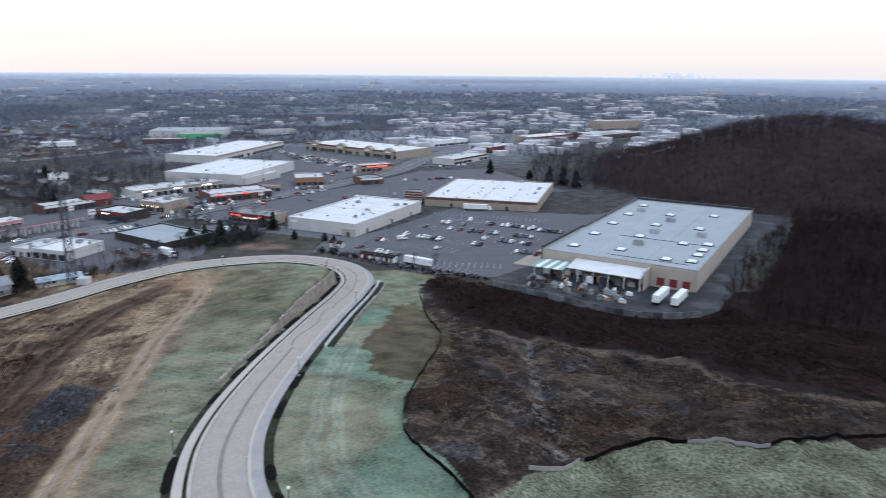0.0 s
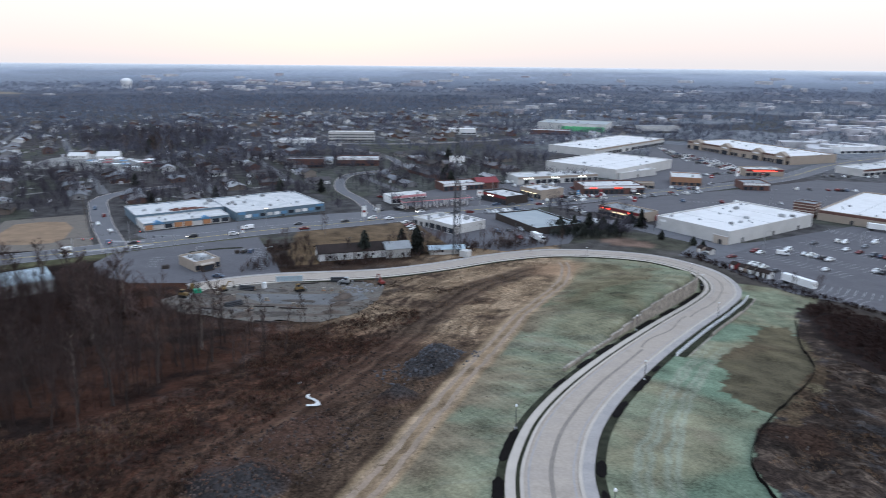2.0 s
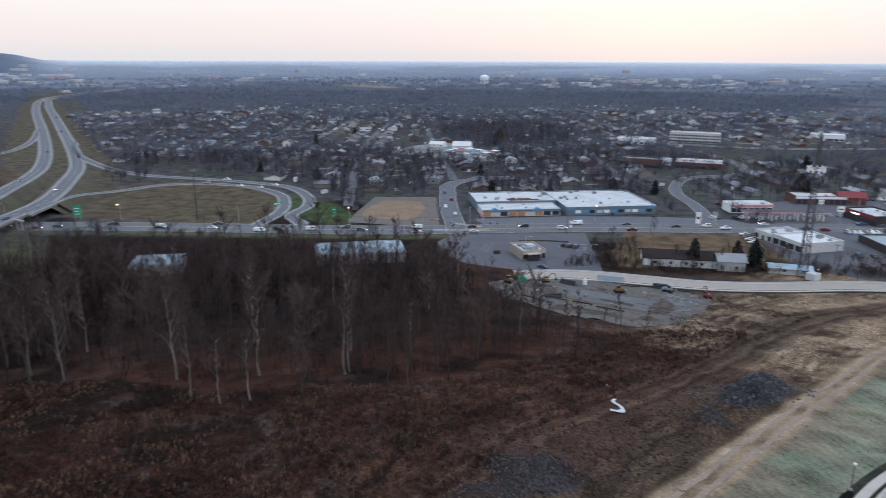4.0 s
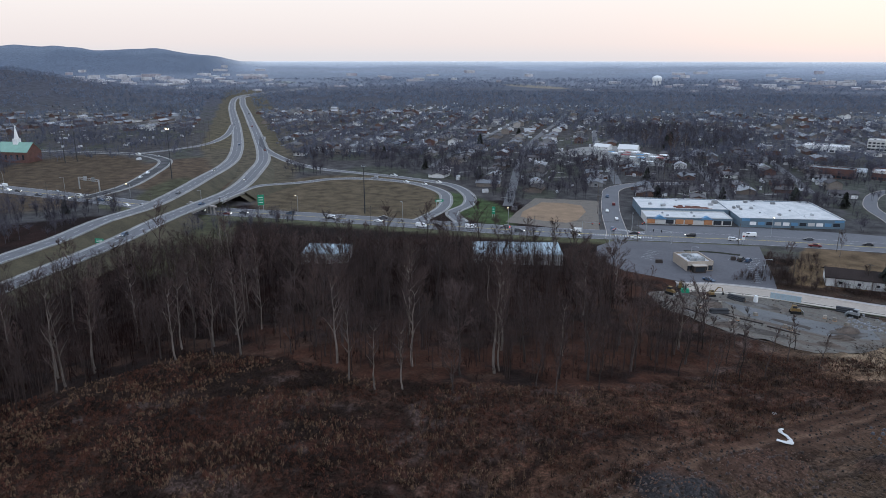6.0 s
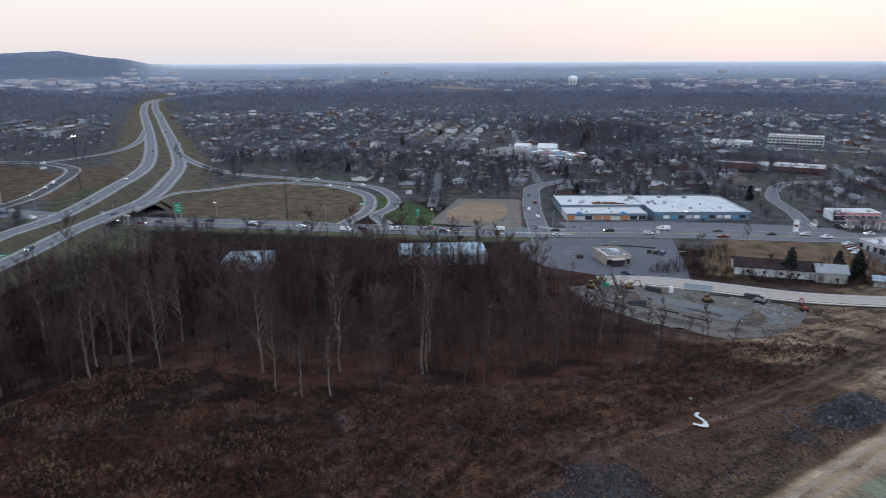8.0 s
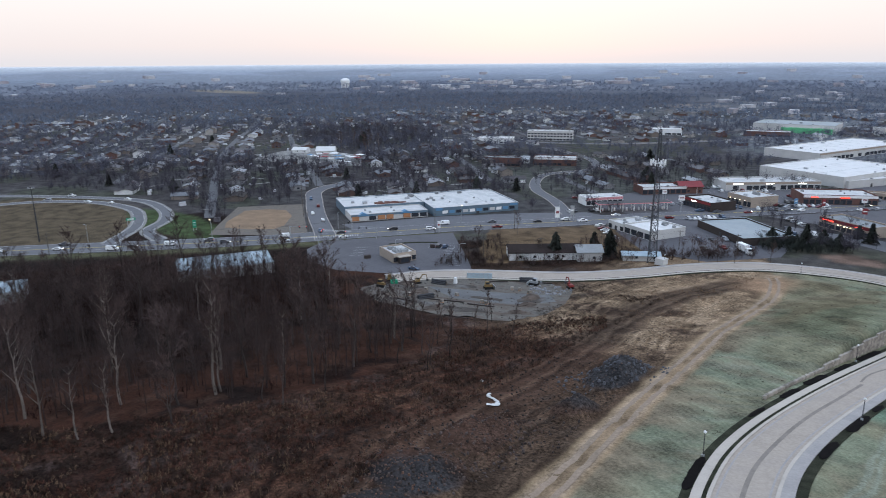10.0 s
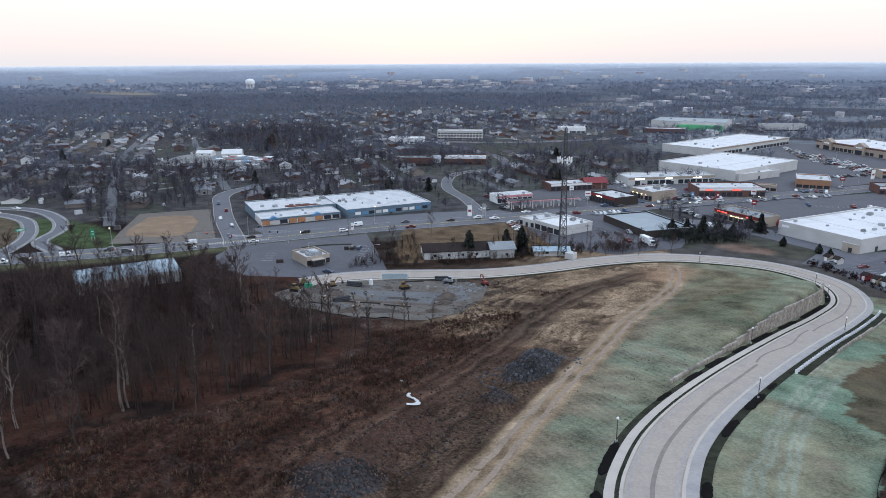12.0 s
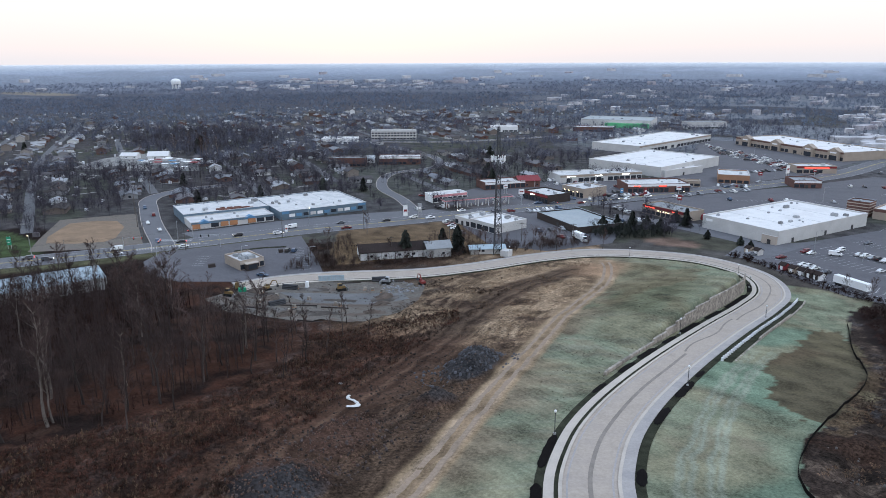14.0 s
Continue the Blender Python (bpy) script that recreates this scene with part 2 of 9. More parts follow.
# slope twigs made darker, with corner vignetting put into the colour
SLOPE_TWIG = mat("darkened_slope_twigs", (0.034, 0.022, 0.021), 0.98, 0.4, 0.2, 0.0, spec=0.0)

# ---- shaping helpers ----
class Shape:
    """Collects corners and faces of one mesh."""
    def __init__(self):
        self.v, self.f = [], []

    def add(self, vs, fs):
        k = len(self.v)
        self.v.extend(vs)
        self.f.extend([tuple(i + k for i in f) for f in fs])
        return self

    def prism(self, pts, z0, z1, top=None):
        """An upright block on a plan outline (counter-clockwise); top: another outline for the upper face."""
        n = len(pts)
        top = top or pts
        vs = [(p[0], p[1], z0) for p in pts] + [(p[0], p[1], z1) for p in top]
        return self.add(vs, [tuple(range(n - 1, -1, -1)), tuple(range(n, 2 * n))] + [(i, (i + 1) % n, n + (i + 1) % n, n + i) for i in range(n)])

    def box(self, x0, y0, z0, x1, y1, z1, inset=0.0):
        q = [(x0, y0), (x1, y0), (x1, y1), (x0, y1)]
        t = [(x0 + inset, y0 + inset), (x1 - inset, y0 + inset), (x1 - inset, y1 - inset), (x0 + inset, y1 - inset)]
        return self.prism(q, z0, z1, t)

    def tube(self, p, q, r0, r1, n=6, caps=True):
        a, b = Vector(p), Vector(q)
        d = (b - a)
        if d.length < 1e-6:
            return self
        d.normalize()
        u = d.orthogonal().normalized()
        w = d.cross(u)
        ring = [(math.cos(2 * math.pi * i / n), math.sin(2 * math.pi * i / n)) for i in range(n)]
        vs = [tuple(a + (u * c + w * s) * r0) for c, s in ring] + [tuple(b + (u * c + w * s) * r1) for c, s in ring]
        fs = [(i, (i + 1) % n, n + (i + 1) % n, n + i) for i in range(n)]
        if caps and n > 3:
            fs += [tuple(range(n - 1, -1, -1)), tuple(range(n, 2 * n))]
        return self.add(vs, fs)

    def ball(self, c, r, n=8, m=5, sz=1.0):
        vs = [(c[0], c[1], c[2] - r * sz)]
        for j in range(1, m):
            a = -math.pi / 2 + math.pi * j / m
            vs += [(c[0] + r * math.cos(a) * math.cos(2 * math.pi * i / n), c[1] + r * math.cos(a) * math.sin(2 * math.pi * i / n), c[2] + r * sz * math.sin(a)) for i in range(n)]
        vs.append((c[0], c[1], c[2] + r * sz))
        fs = [(0, 1 + (i + 1) % n, 1 + i) for i in range(n)]
        for j in range(m - 2):
            fs += [(1 + j * n + i, 1 + j * n + (i + 1) % n, 1 + (j + 1) * n + (i + 1) % n, 1 + (j + 1) * n + i) for i in range(n)]
        top = len(vs) - 1
        fs += [(top, 1 + (m - 2) * n + i, 1 + (m - 2) * n + (i + 1) % n) for i in range(n)]
        return self.add(vs, fs)

    def mesh(self, name, material, smooth=False):
        me = bpy.data.meshes.new(name)
        me.from_pydata(self.v, [], self.f)
        me.materials.append(material)
        if smooth:
            me.polygons.foreach_set("use_smooth", [True] * len(me.polygons))
        me.update()
        return me


def part(name, shape, material, parent=None, label="", smooth=False):
    ob = new(name, shape.mesh(name, material, smooth) if isinstance(shape, Shape) else shape)
    if parent is not None:
        ob.parent = parent
    return tagged(ob, label)


def thing(name, label, category, m=None, group="", kind=""):
    ob = new(name)
    ob.empty_display_size = 0.5
    if m is not None:
        ob.matrix_world = m
    return tagged(ob, label, category, group, kind)


def spline(points, step):
    """A smooth line through plan points, cut into steps of about that length."""
    P = [np.array(p, float) for p in points]
    P = [2 * P[0] - P[1]] + P + [2 * P[-1] - P[-2]]
    out = []
    for i in range(1, len(P) - 2):
        n = max(2, int(np.linalg.norm(P[i + 1] - P[i]) / step))
        for k in range(n):
            t = k / n
            out.append(0.5 * (2 * P[i] + (P[i + 1] - P[i - 1]) * t + (2 * P[i - 1] - 5 * P[i] + 4 * P[i + 1] - P[i + 2]) * t * t + (3 * P[i] - P[i - 1] - 3 * P[i + 1] + P[i + 2]) * t ** 3))
    out.append(P[-2])
    return np.array(out)


def normals(line):
    d = np.gradient(line, axis=0)
    d /= np.linalg.norm(d, axis=1)[:, None] + 1e-9
    return np.stack([-d[:, 1], d[:, 0]], 1)


def near(x, y, line):
    """Distance to a line, and the side (positive to its left)."""
    best = np.full(x.shape, 1e9)
    side = np.zeros(x.shape)
    for a, b in zip(line[:-1], line[1:]):
        d = b - a
        L = d @ d + 1e-9
        t = np.clip(((x - a[0]) * d[0] + (y - a[1]) * d[1]) / L, 0, 1)
        q = np.hypot(x - a[0] - t * d[0], y - a[1] - t * d[1])
        s = d[0] * (y - a[1]) - d[1] * (x - a[0])
        m = q < best
        best = np.where(m, q, best)
        side = np.where(m, s, side)
    return best, np.sign(side)


def hashed(i, j, seed):
    k = np.sin(i * 127.1 + j * 311.7 + seed * 74.7) * 43758.5453
    return k - np.floor(k)


def vnoise(x, y, size, seed=0):
    u, v = x / size, y / size
    i, j = np.floor(u), np.floor(v)
    a, b = u - i, v - j
    a, b = a * a * (3 - 2 * a), b * b * (3 - 2 * b)
    return (hashed(i, j, seed) * (1 - a) + hashed(i + 1, j, seed) * a) * (1 - b) + (hashed(i, j + 1, seed) * (1 - a) + hashed(i + 1, j + 1, seed) * a) * b


def fbm(x, y, size, seed=0, octaves=4):
    s, amp, tot = 0, 1.0, 0
    for k in range(octaves):
        s = s + amp * vnoise(x, y, size / 2 ** k, seed + k)
        tot += amp
        amp *= 0.55
    return s / tot


def ss(a, b, v):
    t = np.clip((v - a) / (b - a), 0, 1)
    return t * t * (3 - 2 * t)


def inside(x, y, poly):
    r = np.zeros(np.shape(x), bool)
    n = len(poly)
    for i in range(n):
        (x0, y0), (x1, y1) = poly[i], poly[(i + 1) % n]
        if y0 == y1:
            continue
        c = ((y0 > y) != (y1 > y)) & (x < (x1 - x0) * (y - y0) / (y1 - y0) + x0)
        r ^= c
    return r


# ---- the lie of the land ----
HILL_ROAD = spline([(-8, 52), (-21, 66), (-30.4, 82.5), (-34.7, 95), (-37.5, 109.5), (-38.9, 131), (-39, 165), (-37.6, 205), (-35, 240), (-34.3, 266), (-40, 286), (-51, 299), (-71, 306), (-94, 301), (-115, 289), (-131.5, 268), (-145, 243), (-160, 223), (-178, 207.5), (-192, 195.5), (-203, 182), (-209, 168)], 2.0)
DIRT_PATH = spline([(-50, 52), (-53.5, 66.4), (-58.2, 89.3), (-68.4, 130.6), (-80.9, 190), (-90.8, 249.5), (-103, 279)], 4.0)
TRACK = spline([(-62, 34), (-74, 52), (-83, 70), (-89, 90), (-92, 110), (-96, 130), (-101, 150), (-108, 176), (-114, 205), (-112, 235), (-106, 262)], 4.0)
GREEN_EDGE = spline([(8, 70), (2, 89), (-6.6, 106), (-7, 127), (-4, 150), (-0.7, 179), (-5, 209), (-8.7, 245), (-4, 272)], 4.0)
LOW_EDGE = spline([(6, 84), (13.6, 94.8), (23, 101), (34.8, 110.6), (46.6, 112), (57, 108), (70, 113), (84, 118), (130, 130)], 4.0)
WOOD_EDGE_E = spline([(-9, 260), (2, 214), (14, 193), (31, 196), (56, 190), (69, 178), (75, 156), (97, 138), (170, 128)], 4.0)
WOOD_EDGE_W = spline([(-100, -90), (-141, -40), (-162, -26), (-175, -4), (-150, 22), (-136, 30), (-122, 50), (-116, 75), (-121, 100), (-133, 125), (-150, 135), (-170, 140), (-200, 150), (-212, 170)], 5.0)
SITE = [(-205, 150), (-206, 172), (-190, 190), (-158, 209), (-146, 205), (-138, 190), (-134, 172), (-138, 160), (-160, 147), (-185, 143)]
PILES = ((-79, 130, 6.5, 15, 4.2, 0.25), (-72, 104, 4.5, 7, 3.6, 0.0), (-77, 82, 7, 11, 2.8, 0.5), (-72, 63, 9, 9, 2.4, 0.0), (-66, 50, 7, 7, 1.8, 0.0))


E_SLOPE = [(117, 246), (106, 214), (118, 203), (190, 180), (330, 150), (400, 380), (230, 400), (206, 404), (192, 370)]
STREET_POINTS = [(-700, -330), (-600, -210), (-529, -128), (-476, -71), (-420, -10), (-391, 35), (-360, 80), (-331, 121), (-307, 156), (-288, 190), (-271, 222), (-252, 256), (-225, 296), (-196, 345), (-160, 400), (-137, 436), (-112, 476), (-86, 514), (-42, 600), (-14, 702), (28, 790), (85, 860), (220, 1010), (420, 1250)]
ARTERIAL_LINE = spline(STREET_POINTS[3:13], 12.0)


def smooth_land(x, y):
    r = np.hypot(x, y - 10)
    az = np.degrees(np.arctan2(-x, y - 10))
    r0 = 310 - 45 * np.exp(-((az - 44) / 13) ** 2) - 70 * np.exp(-((az + 17) / 11) ** 2)
    z = np.where(r < r0, 30 * (0.5 + 0.5 * np.cos(np.pi * np.minimum(r / r0, 1))), 0)
    q = np.hypot((x - 300) / 200, (y - 570) / 200)
    z = z + 44 * (0.5 + 0.5 * np.cos(np.pi * np.minimum(q, 1)))
    far = np.hypot(x, y)
    z = z + 62 * ss(2600, 4700, far)
    bearing = np.degrees(np.arctan2(-x, y))
    ridge = np.interp(bearing, (86.6, 88.2, 90.2, 92.5, 94.2, 96.2, 98.8, 101.5, 104, 112, 125, 150), (0, 28, 50, 74, 70, 62, 84, 90, 80, 95, 60, 0))
    z = z + (ridge + 9 * (vnoise(bearing, bearing * 0, 0.8, 5) - 0.5) * ss(10, 40, ridge)) * ss(3300, 4600, far)
    z = z + 62 * np.exp(-((x + 1750) / 430) ** 2 - ((y + 430) / 235) ** 2)
    return z


def piles(x, y):
    z, w = 0 * x, 0 * x
    m = (x > -102) & (x < -48) & (y > 36) & (y < 152)
    if not m.any():
        return z, w
    if not m.all():
        z[m], w[m] = piles(x[m], y[m])
        return z, w
    for px, py, ra, rb, hh, turn in PILES:
        c, s = math.cos(turn), math.sin(turn)
        u, v = (x - px) * c + (y - py) * s, -(x - px) * s + (y - py) * c
        q = np.hypot(u / ra, v / rb)
        z = z + hh * np.clip(1 - q, 0, 1) ** 0.75 * (0.35 + 1.3 * fbm(x, y, 4.5, 9))
        w = np.maximum(w, ss(1.0, 0.75, q))
    return z, w


def land(x, y, fine=True):
    """Height of the ground."""
    x, y = np.asarray(x, float), np.asarray(y, float)
    z = smooth_land(x, y)
    if not fine:
        return z
    close = (np.hypot(x, y) < 430)
    if not close.all():
        if close.any():
            z = np.array(z)
            z[close] = land(x[close], y[close])
        return z
    d, s = near(x, y, HILL_ROAD[::5])
    # the bank above the retaining wall, on the inner side of the bend
    along = ss(140, 235, y) * ss(292, 268, y)
    z = z + 5.4 * along * np.where(s > 0, ss(9.8, 12.2, d) * ss(60, 15, d), 0) * ss(-112, -72, x)
    rough = ss(11, 22, d) * ss(0.8, 4.0, smooth_land(x, y)) * ~inside(x, y, SITE)
    z = z + rough * (2.2 * (fbm(x, y, 26, 3) - 0.5) + 1.1 * (fbm(x, y, 5, 11, 3) - 0.5) + 0.55 * (fbm(x, y, 1.9, 13, 2) - 0.5) * (d > 24))
    dg, sg = near(x, y, GREEN_EDGE[::2])
    dirt_e = ss(2, 10, np.where(sg < 0, dg, 0)) * ss(0, 8, y - 95) * ss(215, 195, y) * (x < 130)
    z = z + dirt_e * (4.4 * (fbm(x, y, 11, 21) - 0.5) + 1.5 * (fbm(x, y, 4.0, 23, 2) - 0.5) - 1.2 * ss(4, 1, np.abs(x - 19 - 0.07 * (y - 110))))
    return z + piles(x, y)[0]


def ground_at(x, y):
    return float(land(np.array([x]), np.array([y]))[0])


def sheet(name, poly, material, off, cell, parent=None, label="", category="", kind="structure"):
    """A flat cover that lies on the ground inside an outline of straight edges."""
    bm = bmesh.new()
    f = bm.faces.new([bm.verts.new((p[0], p[1], 0)) for p in poly])
    if f.calc_area() and f.normal.z < 0:
        f.normal_flip()
    xs, ys = [p[0] for p in poly], [p[1] for p in poly]
    for lo, hi, axis in ((min(xs), max(xs), 0), (min(ys), max(ys), 1)):
        k = lo + cell
        while k < hi:
            co, no = (Vector((k, 0, 0)), Vector((1, 0, 0))) if axis == 0 else (Vector((0, k, 0)), Vector((0, 1, 0)))
            bmesh.ops.bisect_plane(bm, geom=bm.verts[:] + bm.edges[:] + bm.faces[:], plane_co=co, plane_no=no)
            k += cell
    co = np.array([v.co[:] for v in bm.verts])
    z = land(co[:, 0], co[:, 1]) + off
    for v, q in zip(bm.verts, z):
        v.co.z = q
    bmesh.ops.recalc_face_normals(bm, faces=bm.faces[:])
    if sum(f.normal.z for f in bm.faces) < 0:
        bmesh.ops.reverse_faces(bm, faces=bm.faces[:])
    me = bpy.data.meshes.new(name)
    bm.to_mesh(me)
    bm.free()
    me.materials.append(material)
    ob = new(name, me)
    if parent is not None:
        ob.parent = parent
        return tagged(ob, label)
    return tagged(ob, label, category, "", kind)


def ribbon(line, a, b, off, thick=0.0, cols=3, lift=None, crown=0.0):
    """A strip between two offsets from a line (metres to its left), laid on the ground; thick: its side faces' depth."""
    nrm = normals(line)
    sh = Shape()
    rows = []
    for k in range(cols + 1):
        w = a + (b - a) * k / cols
        p = line + nrm * w
        z = land(p[:, 0], p[:, 1]) + off
        if lift is not None:
            z = z + lift
        rows.append(np.column_stack([p, z]))
    n = len(line)
    if thick:
        rows = [rows[0] - [0, 0, thick]] + rows + [rows[-1] - [0, 0, thick]]
    sh.v = [tuple(q) for r in rows for q in r]
    for k in range(len(rows) - 1):
        for i in range(n - 1):
            q = (k * n + i, k * n + i + 1, (k + 1) * n + i + 1, (k + 1) * n + i)
            sh.f.append(q if a > b else q[::-1])
    return sh


# ---- ground ----
def build_ground():
    az = np.concatenate([np.arange(-48, 112, 0.27), np.arange(112, 312, 4.0)])
    rad = [22.0]
    while rad[-1] < 4960:
        rad.append(rad[-1] * (1.0075 if rad[-1] < 330 else 1.0125))
    rad = np.array(rad)
    A, R = np.meshgrid(np.radians(az), rad)
    x, y = -np.sin(A) * R, np.cos(A) * R
    z = land(x, y)
    na, nr = len(az), len(rad)
    vs = np.column_stack([x.ravel(), y.ravel(), z.ravel()])
    i, j = np.meshgrid(np.arange(nr - 1), np.arange(na), indexing="ij")
    j2 = (j + 1) % na
    fs = np.stack([i * na + j, i * na + j2, (i + 1) * na + j2, (i + 1) * na + j], -1).reshape(-1, 4)[:, ::-1]
    centre = len(vs)
    vs = np.vstack([vs, [[0, 0, float(land(np.array([0.0]), np.array([0.0]))[0])]]])
    faces = fs.tolist() + [(centre, k, (k + 1) % na) for k in range(na)]
    me = bpy.data.meshes.new("ground")
    me.from_pydata(vs.tolist(), [], faces)
    # zones: what covers the ground where; far off, haze is put into the colour
    X, Y = vs[:, 0], vs[:, 1]
    jx, jy = X + 5 * (fbm(X, Y, 14, 31) - 0.5), Y + 5 * (fbm(X, Y, 14, 41) - 0.5)
    far = np.hypot(X, Y)
    col = np.zeros((len(X), 3))

    def lay(mask, c):
        nonlocal col
        m = np.clip(mask, 0, 1)[:, None]
        col = col * (1 - m) + np.array(c) * m

    lay(np.ones_like(X), (0.06, 0.054, 0.054))
    lay(ss(0.45, 0.6, fbm(X, Y, 90, 51)), (0.066, 0.062, 0.062))
    lay(ss(0.54, 0.62, fbm(X, Y, 40, 57)) * 0.8, (0.058, 0.06, 0.046))
    bearing = np.degrees(np.arctan2(-X, Y))
    # distance haze painted in rings, paler and bluer outward
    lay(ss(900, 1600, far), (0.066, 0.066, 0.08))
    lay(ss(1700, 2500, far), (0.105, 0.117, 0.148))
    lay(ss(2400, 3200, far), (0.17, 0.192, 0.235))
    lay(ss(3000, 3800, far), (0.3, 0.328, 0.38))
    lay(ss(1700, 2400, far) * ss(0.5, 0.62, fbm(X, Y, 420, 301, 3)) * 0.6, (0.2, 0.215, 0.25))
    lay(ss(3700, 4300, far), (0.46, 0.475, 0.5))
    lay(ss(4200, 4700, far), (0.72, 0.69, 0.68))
    # the wooded ridge and fields far off, blue haze put into their colour
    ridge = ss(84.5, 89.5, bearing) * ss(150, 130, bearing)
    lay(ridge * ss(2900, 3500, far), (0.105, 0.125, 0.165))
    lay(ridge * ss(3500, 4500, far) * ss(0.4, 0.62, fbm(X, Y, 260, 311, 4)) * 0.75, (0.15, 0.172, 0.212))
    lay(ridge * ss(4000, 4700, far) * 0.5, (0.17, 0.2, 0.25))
    for fx, fy, fa, fb, c in ((-1985, 980, 210, 60, (0.21, 0.18, 0.145)), (-640, 1262, 62, 70, (0.2, 0.165, 0.14)), (-2600, 300, 120, 40, (0.24, 0.25, 0.22))):
        lay(ss(1.05, 0.8, np.hypot((X - fx) / fa, (Y - fy) / fb)), c)
    # pale town pavement to the east, lightened further with haze in the colour
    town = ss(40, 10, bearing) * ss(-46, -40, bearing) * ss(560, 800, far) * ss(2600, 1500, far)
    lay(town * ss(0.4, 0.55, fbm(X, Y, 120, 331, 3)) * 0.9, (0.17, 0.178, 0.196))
    lay(ss(1.0, 0.7, np.hypot((jx + 300) / 110, (jy - 470) / 120)) * 0.8, (0.075, 0.076, 0.066))
    hill = ss(0.3, 2.0, smooth_land(X, Y)) * (far < 420)
    lay(hill, (0.04, 0.03, 0.025))
    wood_e = ss(0, 1, smooth_land(X, Y) * (far > 380))
    lay(wood_e * (far < 900), (0.035, 0.026, 0.024))
    close = far < 430

    def near_only(line, a=jx, b=jy):
        d, sd = np.full(X.shape, 1e4), np.zeros(X.shape)
        d[close], sd[close] = near(a[close], b[close], line)
        return d, sd

    de, se = near_only(WOOD_EDGE_E)
    dw, sw = near_only(WOOD_EDGE_W)
    dg, sg = near_only(GREEN_EDGE)
    dp, sp = near_only(DIRT_PATH, X + 0.16 * (jx - X), Y + 0.16 * (jy - Y))
    dr, sr = near_only(HILL_ROAD[::3])
    dt, st = near_only(TRACK)
    dl, sl = near_only(LOW_EDGE)
    on_hill = (far < 330) & (X > -160) & (X < 110) & (Y > 20)
    # dug dirt beyond the seeded bank, to the east
    dirt_e = on_hill & (sg < 0) & (se < 0) & (X > -12) & (Y < 262)
    k = fbm(X, Y, 12, 61)
    lay(dirt_e * 1.0, (0.027, 0.02, 0.018))
    lay(dirt_e * ss(0.5, 0.6, k) * 0.8, (0.07, 0.052, 0.045))
    lay(dirt_e * ss(0.58, 0.66, fbm(X, Y, 9, 67)) * 0.7, (0.045, 0.045, 0.052))
    lay(dirt_e * ss(0.6, 0.68, fbm(X, Y, 14, 71)) * 0.6, (0.042, 0.023, 0.017))
    lay(dirt_e * ss(0.52, 0.6, fbm(X, Y, 6, 73)) * 0.45, (0.018, 0.014, 0.013))
    lay(dirt_e * ss(0.6, 0.66, fbm(X, Y, 3, 75)) * 0.5, (0.11, 0.085, 0.072))
    # darker toward the east: lens vignetting put into the soil colour
    lay(dirt_e * ss(32, 60, X) * 0.5, (0.018, 0.0135, 0.0125))
    gully = ss(1.6, 0.5, np.abs(jx - 19 - 0.07 * (jy - 110))) * 0.7 * (Y > 100) * (Y < 200)
    lay(dirt_e * gully * ss(0.45, 0.55, fbm(X, Y, 2.5, 77)), (0.16, 0.15, 0.148))
    # slope west of the haul path: brown soil, straw-coloured crest, dark brush
    west = (far < 330) & (sp > 0) & (sw < 0) & (X < -40) & (Y > -60) & (X > -240)
    lay(west * 1.0, (0.04, 0.027, 0.022))
    lay(west * ss(0.45, 0.6, fbm(X, Y, 18, 81)), (0.022, 0.0145, 0.0125))
    lay(west * ss(0.5, 0.62, fbm(X, Y, 7, 83)) * ss(30, 80, Y) * ss(90, 25, dp), (0.046, 0.029, 0.022))
    lay(west * ss(0.56, 0.64, fbm(X, Y, 3.5, 85)) * 0.6, (0.034, 0.018, 0.0135))
    lay(west * ss(0.6, 0.7, fbm(X, Y, 5.5, 187, 3)) * 0.6, (0.058, 0.052, 0.052))
    lay(west * ss(42, 6, dp) * ss(20, 70, Y) * 0.72, (0.078, 0.054, 0.04))
    streak = fbm(dt * st + 4 * vnoise(X, Y, 30, 141), Y / 9, 1.5, 143, 3)
    lay(west * ss(0.52, 0.66, streak) * ss(40, 12, dt) * 0.8, (0.066, 0.042, 0.031))
    lay(west * ss(0.46, 0.34, streak) * ss(40, 12, dt) * 0.7, (0.018, 0.012, 0.01))
    crest = west * ss(138, 166, Y) * ss(82, 34, dp)
    lay(crest * ss(0.3, 0.5, fbm(X, Y, 10, 87)), (0.19, 0.136, 0.096))
    lay(crest * ss(0.54, 0.66, streak) * 0.85, (0.255, 0.19, 0.14))
    lay(crest * ss(0.56, 0.66, fbm(X, Y, 9, 89)) * 0.6, (0.07, 0.048, 0.037))
    lay(west * ss(9, 5, dt) * 0.85, (0.062, 0.042, 0.033))
    for off in (-3.6, -1.8, 1.6, 3.4):
        dd = np.abs(dt * st - off + 1.2 * (fbm(X, Y, 9, 91) - 0.5))
        lay(west * ss(0.9, 0.3, dd) * 0.8, (0.1, 0.072, 0.056) if off in (-1.8, 3.4) else (0.03, 0.02, 0.016))
    lay(west * ss(0.2, 0.8, piles(X, Y)[1]), (0.05, 0.032, 0.026))
    for px, py, rr, c in ((-80, 128, 16, (0.034, 0.034, 0.039)), (-73, 106, 6, (0.032, 0.029, 0.031)), (-70, 58, 11, (0.03, 0.03, 0.034))):
        lay(ss(rr, rr * 0.6, np.hypot(jx - px, jy - py)) * ss(0.1, 0.6, piles(X, Y)[1]), c)
    lay(west * ss(35, 20, Y) * ss(0.45, 0.55, fbm(X, Y, 13, 93)), (0.012, 0.0085, 0.0075))
